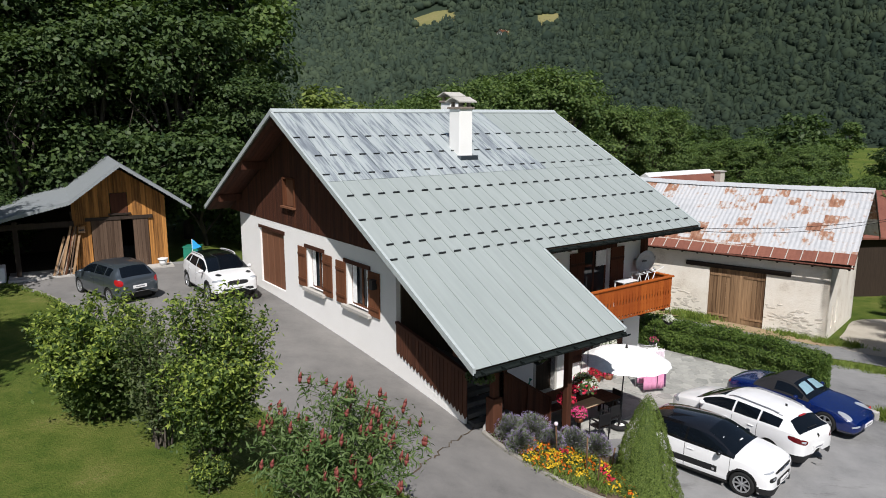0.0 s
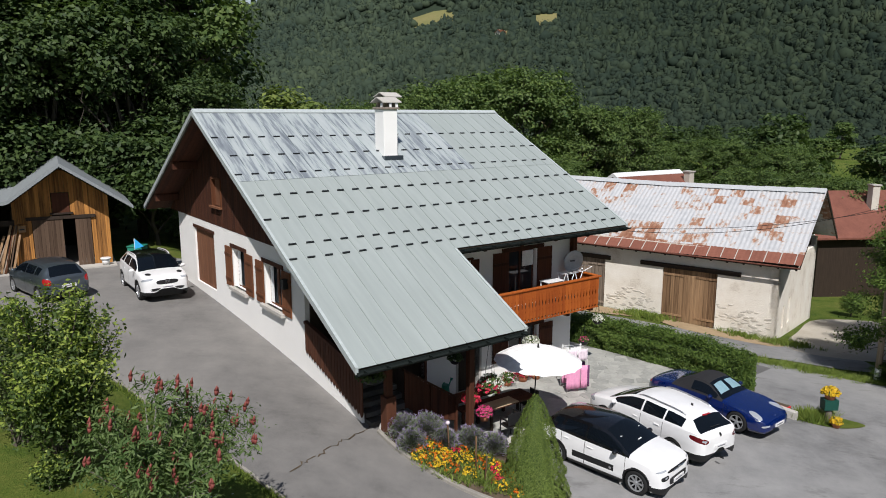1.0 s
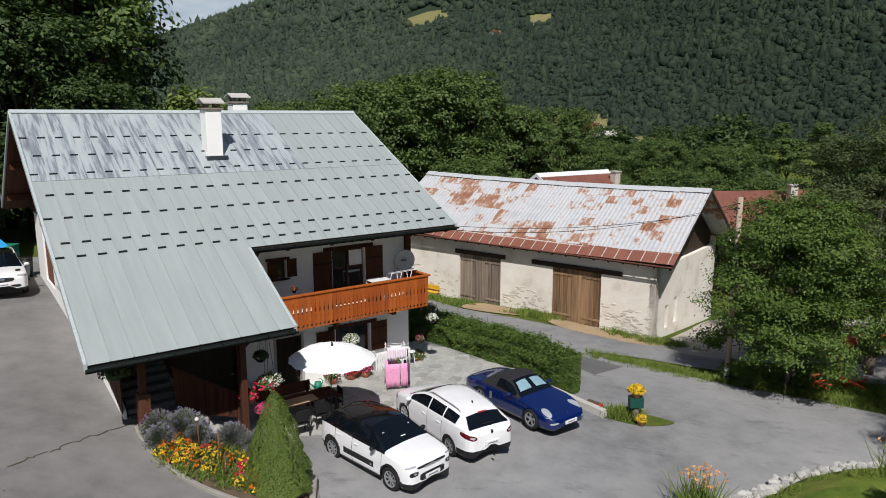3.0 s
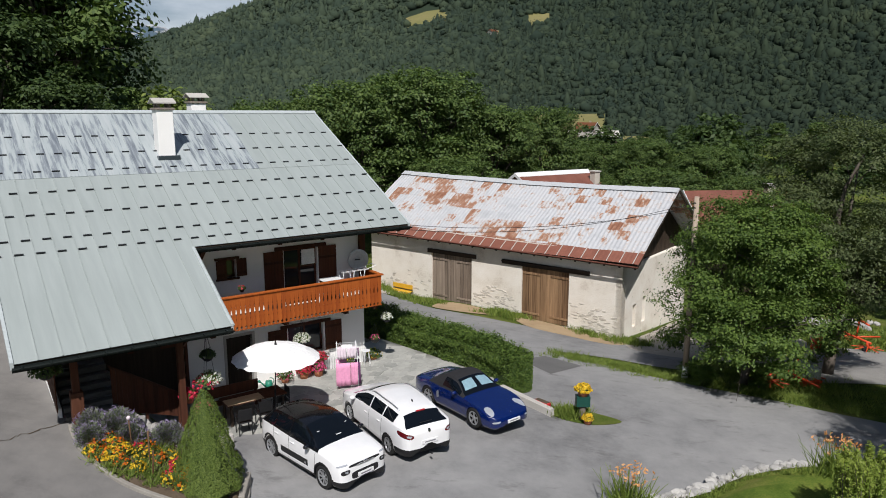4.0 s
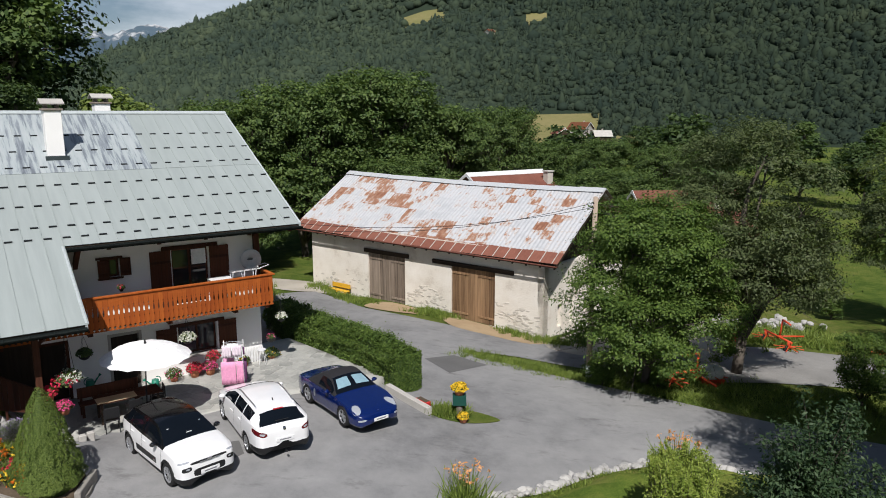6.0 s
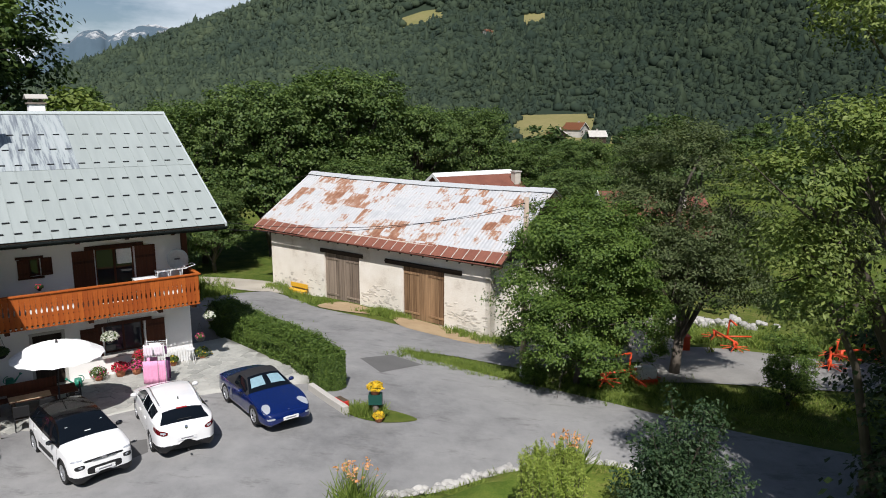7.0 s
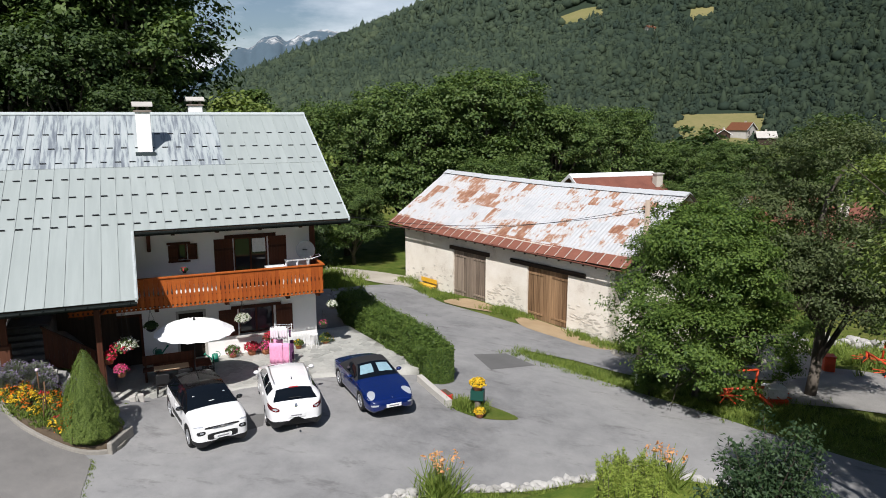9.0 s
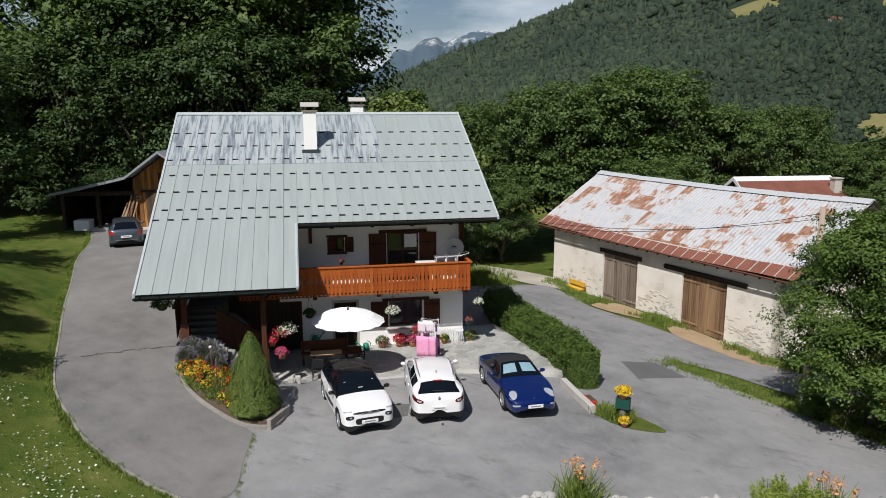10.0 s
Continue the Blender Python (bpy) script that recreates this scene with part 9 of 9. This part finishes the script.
for k, (x, y) in enumerate([(15.75, 16.25), (21.6, 17.3)]):
    z = lawn_z(x, y)
    lily = empty("day_lily", pose(x, y, z), label="clump of day lilies with salmon blossoms on tall stalks", category="day lilies", group="day lilies on the lawn")
    a = tufts("leaves", "arching green leaves", [(0, 0, 0)], 0.7, 260, GRASS_BLADE, 310 + k, kind="", spread=0.22, lean=0.45, wide=0.022)
    a.parent = lily
    del a["category"]
    rng = np.random.default_rng(320 + k)
    n = 22
    px, py, h = rng.normal(size=n) * 0.3, rng.normal(size=n) * 0.2, rng.uniform(0.8, 1.15, n)
    for i in range(n):
        part("stalk", (lambda b: (rod(b, (px[i] * 0.5, py[i] * 0.5, 0), (px[i], py[i], h[i]), 0.008, 0.005, 4), b)[1])(bmesh.new()), GRASS_BLADE, lily)
    p = np.repeat(np.stack([px, py, h], axis=1), 6, axis=0) + rng.normal(size=(n * 6, 3)) * 0.045
    leaf_cloud("blossom", p, rng.normal(size=(n * 6, 3)), 0.05, 0.5, PETAL_SALMON, lily, rng)

# grass that is not mown: verge, barn foot, lawn edges; daisies
def along(line, n, across, seed, lift=0.0, height=gz):
    r = random.Random(seed)
    pts = smooth_line(line, False, 8)
    out = []
    for _ in range(n):
        i = r.randrange(len(pts) - 1)
        f = r.random()
        x, y = pts[i][0] + (pts[i + 1][0] - pts[i][0]) * f + r.gauss(0, across), pts[i][1] + (pts[i + 1][1] - pts[i][1]) * f + r.gauss(0, across)
        out.append((x, y, height(x, y) + lift))
    return out
tufts("grass", "rough grass on the road verge", along([(16.2, 31.0), (19.5, 29.6), (23.2, 27.9), (27.0, 25.6), (32, 23.5)], 620, 0.42, 1), 0.16, 16, GRASS_BLADE, 331, wide=0.014, lean=0.6)
tufts("grass", "rough grass at the barn's foot", along([(14.2, 40.4), (15.0, 39.2), (13.6, 40.0)], 120, 0.35, 2), 0.28, 16, GRASS_BLADE, 332)
tufts("grass", "rough grass at the barn's foot", along([(18.4, 37.2), (20.2, 35.8), (21.4, 35.2)], 120, 0.35, 3), 0.25, 14, GRASS_BLADE, 333)
tufts("grass", "rough grass at the barn's far corner", along([(6.4, 45.8), (7.6, 44.6), (9.2, 43.2), (10.2, 42.2)], 170, 0.35, 4), 0.25, 14, GRASS_BLADE, 334)
tufts("grass", "rough grass on the bank behind the chalet", along([(3, 41), (2, 44), (0, 46), (-3, 47)], 320, 0.9, 5), 0.4, 14, GRASS_BLADE, 335)
tufts("grass", "long grass under the trees by the road", along([(24, 30), (27, 27.8), (31, 26.6), (36, 25.6)], 520, 0.9, 6), 0.20, 14, GRASS_BLADE, 336, wide=0.015, lean=0.6)
tufts("grass", "tall weeds and grass behind the gravel yard", along([(31.5, 39.5), (35, 38.8), (39, 37.2), (43, 35.5)], 420, 1.3, 12, 0.0, land), 0.45, 14, GRASS_BLADE, 342, wide=0.03, lean=0.5)
tufts("grass", "grass overhanging the drive kerb", along([(x - 0.12, y - 0.10) for x, y in DRIVE_EDGE], 700, 0.06, 7), 0.10, 9, GRASS_BLADE, 337, wide=0.012, spread=0.05)
tufts("grass", "grass overhanging the stones", along([(x + 0.4, y - 0.5) for x, y in STONE_EDGE[:7]], 260, 0.10, 8, 0.0, lawn_z), 0.14, 10, GRASS_BLADE, 338, wide=0.012)
tufts("grass", "grass in the crack of the yard", along([(5.78, 15.23), (6.6, 13.86), (7.61, 12.35)], 90, 0.04, 9), 0.05, 8, GRASS_BLADE, 339, wide=0.01, spread=0.03)
wr = random.Random(61)
weeds = [(2.0 + 3.1 * wr.random(), 15.35 + 1.9 * wr.random(), 0.0) for _ in range(420)]
tufts("weeds", "low green weeds between the flowers", [(x, y, bed_z(x, y)) for x, y, _ in weeds if (x - 3.6) ** 2 / 3.4 + (y - 16.3) ** 2 / 0.9 < 1], 0.13, 10, GRASS_BLADE, 341, "weeds", wide=0.016, spread=0.07, lean=0.6)
dz = np.array(along([(2.2, 10.8), (4.2, 9.8), (5.5, 9.4), (3.0, 9.6)], 380, 0.8, 10, 0.08) + along([(0.5, 11.0), (-2, 12)], 120, 0.5, 11, 0.07))
dz = dz[[k for k in range(len(dz)) if dz[k][1] < 11.2 + max(0.0, 1.5 - 0.9 * dz[k][0])]]
tagged(leaf_cloud("daisies", dz, np.tile(np.array([0, 0, 1.0]), (len(dz), 1)) + np.random.default_rng(5).normal(size=(len(dz), 3)) * 0.3, 0.030, 0.9, PETAL_WHITE, None, np.random.default_rng(6)), label="white daisies in the lawn", category="flowers", kind="stuff")

# crack across the drive
bm = bmesh.new()
cr = random.Random(8)
pts = [(0.85, 17.4)]
for k in range(26):
    f = (k + 1) / 26
    pts.append((0.85 - 1.5 * f + cr.gauss(0, 0.04), 17.4 - 2.9 * f + cr.gauss(0, 0.05)))
last = None
for x, y in pts:
    w = cr.uniform(0.008, 0.03)
    pair = [bm.verts.new((x - w, y + w * 0.5, gz(x, y) + 0.042)), bm.verts.new((x + w, y - w * 0.5, gz(x, y) + 0.042))]
    if last:
        bm.faces.new((last[0], last[1], pair[1], pair[0]))
    last = pair
tagged(part("crack", bm, SOIL), kind="structure", label="crack across the asphalt drive")

# electric pole with its wires
pole = empty("electric_pole", pose(21.5, 28.85, gz(21.5, 28.85)), label="grey wooden electric pole with a white-painted foot", category="electric pole")
part("shaft", (lambda b: (rod(b, (0, 0, 0.35), (0, 0, 8.0), 0.13, 0.10, 12), b)[1])(bmesh.new()), GREY_PLANK, pole)
part("foot", (lambda b: (rod(b, (0, 0, -0.2), (0, 0, 0.6), 0.14, 0.135, 12), b)[1])(bmesh.new()), WHITE_PLASTIC, pole, "white-painted foot")
for z in (7.75, 7.55):
    part("insulator", (lambda b: (rod(b, (-0.12, -0.1, z), (-0.12, -0.22, z), 0.03, 0.03, 8), b)[1])(bmesh.new()), BLACK_PLASTIC, pole)
def wire(a, b, sag, say):
    n, bm, last = 18, bmesh.new(), None
    for k in range(n + 1):
        p = Vector(a).lerp(Vector(b), k / n) - Vector((0, 0, 4 * sag * (k / n) * (1 - k / n)))
        ring = [bm.verts.new(p + Vector((0.012 * math.cos(t), 0.012 * math.cos(t), 0.012 * math.sin(t)))) for t in (0, 2.09, 4.19)]
        if last:
            for i in range(3):
                bm.faces.new((last[i], last[(i + 1) % 3], ring[(i + 1) % 3], ring[i]))
        last = ring
    tagged(part("power_line", bm, BLACK_PLASTIC), label=say, category="wire", group="wires from the electric pole")
gp = gz(21.5, 28.85)
ex = hp(13.3, 7.3, 5.5).translation
wire((21.4, 28.8, gp + 7.75), tuple(ex), 0.55, "sagging black wire from the pole to the chalet")
wire((21.4, 28.8, gp + 7.55), tuple(hp(13.2, 2.0, 5.4).translation), 0.7, "sagging black wire from the pole to the chalet")
wire((21.55, 28.9, gp + 7.7), (34, 40, 4.5), 0.5, "black wire from the pole across the gravel yard")

# haymaking machines on the gravel
def hay_rake(m, say, spread=1.0):
    h = empty("hay_rake", m, label=say, category="hay rake", group="red haymaking machines")
    part("beam", (lambda b: (rod(b, (-1.2, 0, 0.6), (1.2, 0, 0.6), 0.06, sides=6), b)[1])(bmesh.new()), RED_PAINT, h)
    part("drawbar", (lambda b: (rod(b, (0, 0, 0.6), (0, -1.6, 0.5), 0.05, sides=6), b)[1])(bmesh.new()), RED_PAINT, h)
    part("mast", (lambda b: (rod(b, (0.1, -0.2, 0.6), (0.1, -0.3, 1.5), 0.05, sides=6), rod(b, (0.1, -0.3, 1.5), (-0.7, -0.2, 1.45), 0.05, sides=6), b)[-1])(bmesh.new()), RED_PAINT, h)
    for s in (-1, 1):
        for k in range(8):
            part("tine_arm", (lambda b: (rod(b, (s * spread, 0, 0.35), (s * spread + 0.75 * math.cos(k * math.pi / 4), 0.75 * math.sin(k * math.pi / 4), 0.28), 0.025, sides=4), b)[1])(bmesh.new()), RED_PAINT, h)
        part("hub", (lambda b: (rod(b, (s * spread, 0, 0.25), (s * spread, 0, 0.62), 0.12, 0.1, 10), b)[1])(bmesh.new()), RED_PAINT, h)
        part("wheel", (lambda b: (rod(b, (s * spread - 0.06, 0.1, 0.2), (s * spread + 0.06, 0.1, 0.2), 0.2, 0.2, 14), b)[1])(bmesh.new()), TYRE, h)
    return h
r0 = hay_rake(pose(25.9, 28.6, gz(25.9, 28.6), 0, 0, 20), "red hay rake parked in the verge")
tagged(copy_thing(r0, pose(33.5, 36.8, gz(33.5, 36.8), 0, 0, 100)), label="red hay rake on the gravel yard")
tagged(copy_thing(r0, pose(37.5, 33.4, gz(37.5, 33.4), 0, 0, 60)), label="red hay rake on the gravel yard")
tagged(copy_thing(r0, pose(39.6, 34.6, gz(39.6, 34.6), 0, 0, 10)), label="red hay rake on the gravel yard")
tank = empty("water_tank", pose(26.9, 28.9, gz(26.9, 28.9), 0, 0, 10), label="white plastic tank beside the hay rake", category="tank")
part("tank", boxed(-0.45, 0.45, -0.32, 0.32, 0.25, 0.75, 0.08), WHITE_PLASTIC, tank)
part("skid", boxed(-0.48, 0.48, -0.34, 0.34, 0.0, 0.25, 0.02), RED_PAINT, tank)
bin_ = empty("waste_bin", pose(30.9, 35.7, gz(30.9, 35.7)), label="orange-red bin at the gravel yard's edge", category="bin")
part("body", boxed(-0.25, 0.25, -0.25, 0.25, 0, 0.75, 0.03), RED_PAINT, bin_)
part("lid", boxed(-0.28, 0.28, -0.28, 0.28, 0.75, 0.82, 0.02), RED_PAINT, bin_)

# by the garage door: bins, flag, compost box
for k, (u, v, m, say) in enumerate([(0.55, -6.3, BLACK_PLASTIC, "black barrel by the garage wall"), (0.35, -5.7, PAINT_GREY, "grey bin under a cover by the garage wall")]):
    x, y, _ = hp(u, v, 0).translation
    b = empty("bin", pose(x, y, gz(x, y) + 0.02), label=say, category="bin")
    part("body", (lambda q: (rod(q, (0, 0, 0), (0, 0, 0.8 - 0.15 * k), 0.24, 0.28, 16), q)[1])(bmesh.new()), m, b)
    part("lid", (lambda q: (rod(q, (0, 0, 0.8 - 0.15 * k), (0, 0, 0.87 - 0.15 * k), 0.3, 0.22, 16), q)[1])(bmesh.new()), m, b)
fl = empty("flag", pose(-11.55, 31.9, gz(-11.55, 31.9)), label="bright blue pennant on a short stick behind the car", category="flag")
part("stick", (lambda b: (rod(b, (0, 0, 0), (0, 0, 1.35), 0.012, sides=6), b)[1])(bmesh.new()), WHITE_METAL, fl)
part("pennant", (lambda b: (prism(b, [(0, 0.85), (0.42, 0.98), (0.02, 1.35)], -0.006, 0.006, "y"), b)[1])(bmesh.new()), BLUE_CLOTH, fl)
cb = empty("compost_box", pose(-12.0, 33.2, gz(-12, 33.2)), label="green plastic compost box beside the shed", category="compost box")
part("box", boxed(-0.35, 0.35, -0.35, 0.35, 0, 0.75, 0.03), GREEN_PLASTIC, cb)
part("lid", boxed(-0.38, 0.38, -0.38, 0.38, 0.75, 0.8, 0.02), GREEN_PLASTIC, cb)

# farmhouses beyond the barn
def farmhouse(m, w, deep, wall_h, roof_h, roof_mat, say, wall_mat=None, over=0.6, stack=0.4, ridge=False):
    f = empty("farmhouse", m, label=say, category="house")
    part("wall", (lambda b: (prism(b, [(-w / 2, -3), (-w / 2, wall_h), (0, wall_h + roof_h * 0.92), (w / 2, wall_h), (w / 2, -3)], 0, deep, "y"), b)[1])(bmesh.new()), wall_mat or RENDER_WHITE, f)
    k = roof_h / (w / 2)
    for s in (-1, 1):
        part("roof", (lambda b: (prism(b, [(0, wall_h + roof_h), (s * (w / 2 + over), wall_h - k * over), (s * (w / 2 + over), wall_h - k * over + 0.14), (0, wall_h + roof_h + 0.14)], -over, deep + over, "y"), b)[1])(bmesh.new()), roof_mat, f)
        part("verge_board", (lambda b: (prism(b, [(0, wall_h + roof_h - 0.1), (s * (w / 2 + over), wall_h - k * over - 0.1), (s * (w / 2 + over), wall_h - k * over + 0.2), (0, wall_h + roof_h + 0.2)], -over - 0.05, -over, "y"), b)[1])(bmesh.new()), WHITE_METAL, f)
    if ridge:
        part("ridge_cap", (lambda b: (prism(b, [(-0.45, wall_h + roof_h + 0.15 - 0.45 * k), (0, wall_h + roof_h + 0.15), (0.45, wall_h + roof_h + 0.15 - 0.45 * k), (0.45, wall_h + roof_h + 0.19 - 0.45 * k), (0, wall_h + roof_h + 0.22), (-0.45, wall_h + roof_h + 0.19 - 0.45 * k)], -over, deep + over, "y"), b)[1])(bmesh.new()), WHITE_METAL, f)
    x, y, top = w * 0.18, deep * stack, wall_h + roof_h + (0.1 if ridge else 0.7)
    ch = part("chimney", boxed(x, x + 0.6, y, y + 0.6, wall_h, top), RUBBLE, f)
    part("cap", boxed(x - 0.08, x + 0.68, y - 0.08, y + 0.68, top, top + 0.1), CONCRETE, ch)
    for s in (-1, 1):
        win = part("window", boxed(s * w * 0.22 - 0.45, s * w * 0.22 + 0.45, -0.03, 0.05, wall_h * 0.45, wall_h * 0.45 + 1.1), GLASS_DARK, f)
        part("frame", (lambda b: (box(b, s * w * 0.22 - 0.55, s * w * 0.22 - 0.45, -0.06, 0.03, wall_h * 0.45 - 0.1, wall_h * 0.45 + 1.2), box(b, s * w * 0.22 + 0.45, s * w * 0.22 + 0.55, -0.06, 0.03, wall_h * 0.45 - 0.1, wall_h * 0.45 + 1.2), b)[-1])(bmesh.new()), SHUTTER_WOOD, win)
    return f
farmhouse(pose(17.4, 59.3, -2.3, 0, 0, -58), 7.2, 7.0, 5.0, 2.1, RUST_DARK, "farmhouse with a rust-red sheet roof behind the barn", stack=0.95, ridge=True)
farmhouse(pose(31.0, 57.0, -4.0, 0, 0, -84), 8, 7.6, 4.9, 2.7, RUST_DARK, "farmhouse with a red roof half hidden by trees", DARK_TIMBER, stack=0.72)
heap = empty("stone_heap", pose(35.2, 42.6, land(35.2, 42.6), 0, 0, -6), label="heap of pale stones in the garden behind the gravel", category="stones")
hr = random.Random(91)
for k in range(60):
    ob = new("stone", hr.choice(rock_meshes))
    ob.parent, ob.matrix_basis = heap, pose(hr.gauss(0, 1.9), hr.gauss(0, 0.35), hr.uniform(0.0, 0.5), hr.uniform(-25, 25), hr.uniform(-25, 25), hr.uniform(0, 360)) @ Matrix.Diagonal((hr.uniform(0.15, 0.38), hr.uniform(0.15, 0.3), hr.uniform(0.12, 0.25), 1))
for k, (a, d, s, mat) in enumerate([(9.5, 346, 0.7, RUST_DARK), (11.4, 352, 1.0, SHUTTER_WOOD), (13.0, 338, 0.8, CONCRETE), (3.6, 636, 0.7, SHUTTER_WOOD)]):
    x, y = 14 + d * math.sin(radians(a)), d * math.cos(radians(a))
    farmhouse(pose(x, y, land(x, y), 0, 0, 20 + 35 * k), 10 * s, 9 * s, 3.4 * s, 3.0 * s, mat, "distant farmhouse on the valley meadow", DARK_TIMBER if k in (0, 2) else CONCRETE)

# terrace slabs: broken stone laid close, each its own piece
slab_rng = random.Random(12)
terr = bpy.data.objects["terrace"]
inside = lambda x, y: sum(1 for i in range(len(TERRACE)) if ((TERRACE[i][1] > y) != (TERRACE[i - 1][1] > y)) and x < (TERRACE[i - 1][0] - TERRACE[i][0]) * (y - TERRACE[i][1]) / (TERRACE[i - 1][1] - TERRACE[i][1]) + TERRACE[i][0]) % 2 == 1
slab_meshes = []
for k in range(10):
    n = slab_rng.choice((4, 5, 5, 6))
    bm = bmesh.new()
    a0 = slab_rng.random() * 6
    prism(bm, [(0.33 * slab_rng.uniform(0.82, 1.1) * math.cos(a0 + 2 * math.pi * i / n), 0.30 * slab_rng.uniform(0.82, 1.1) * math.sin(a0 + 2 * math.pi * i / n)) for i in range(n)], 0.0, 0.022, "z")
    me = bpy.data.meshes.new("slab")
    bm.to_mesh(me)
    bm.free()
    me.materials.append(SLATE)
    slab_meshes.append(me)
for i in range(22):
    for j in range(22):
        x, y = 3.4 + (i + 0.5 * (j % 2)) * 0.52 + slab_rng.uniform(-0.05, 0.05), 19.2 + j * 0.47 + slab_rng.uniform(-0.05, 0.05)
        if inside(x, y) and inside(x + 0.3, y) and inside(x - 0.3, y) and inside(x, y - 0.3) and HOUSE.inverted() @ Vector((x, y, 0)) and -(HOUSE.inverted() @ Vector((x, y, 0))).y > 6.5:
            ob = new("slab", slab_rng.choice(slab_meshes))
            ob.parent, ob.matrix_basis = terr, pose(x, y, 0.032 + slab_rng.uniform(0, 0.004), 0, 0, slab_rng.uniform(0, 360))
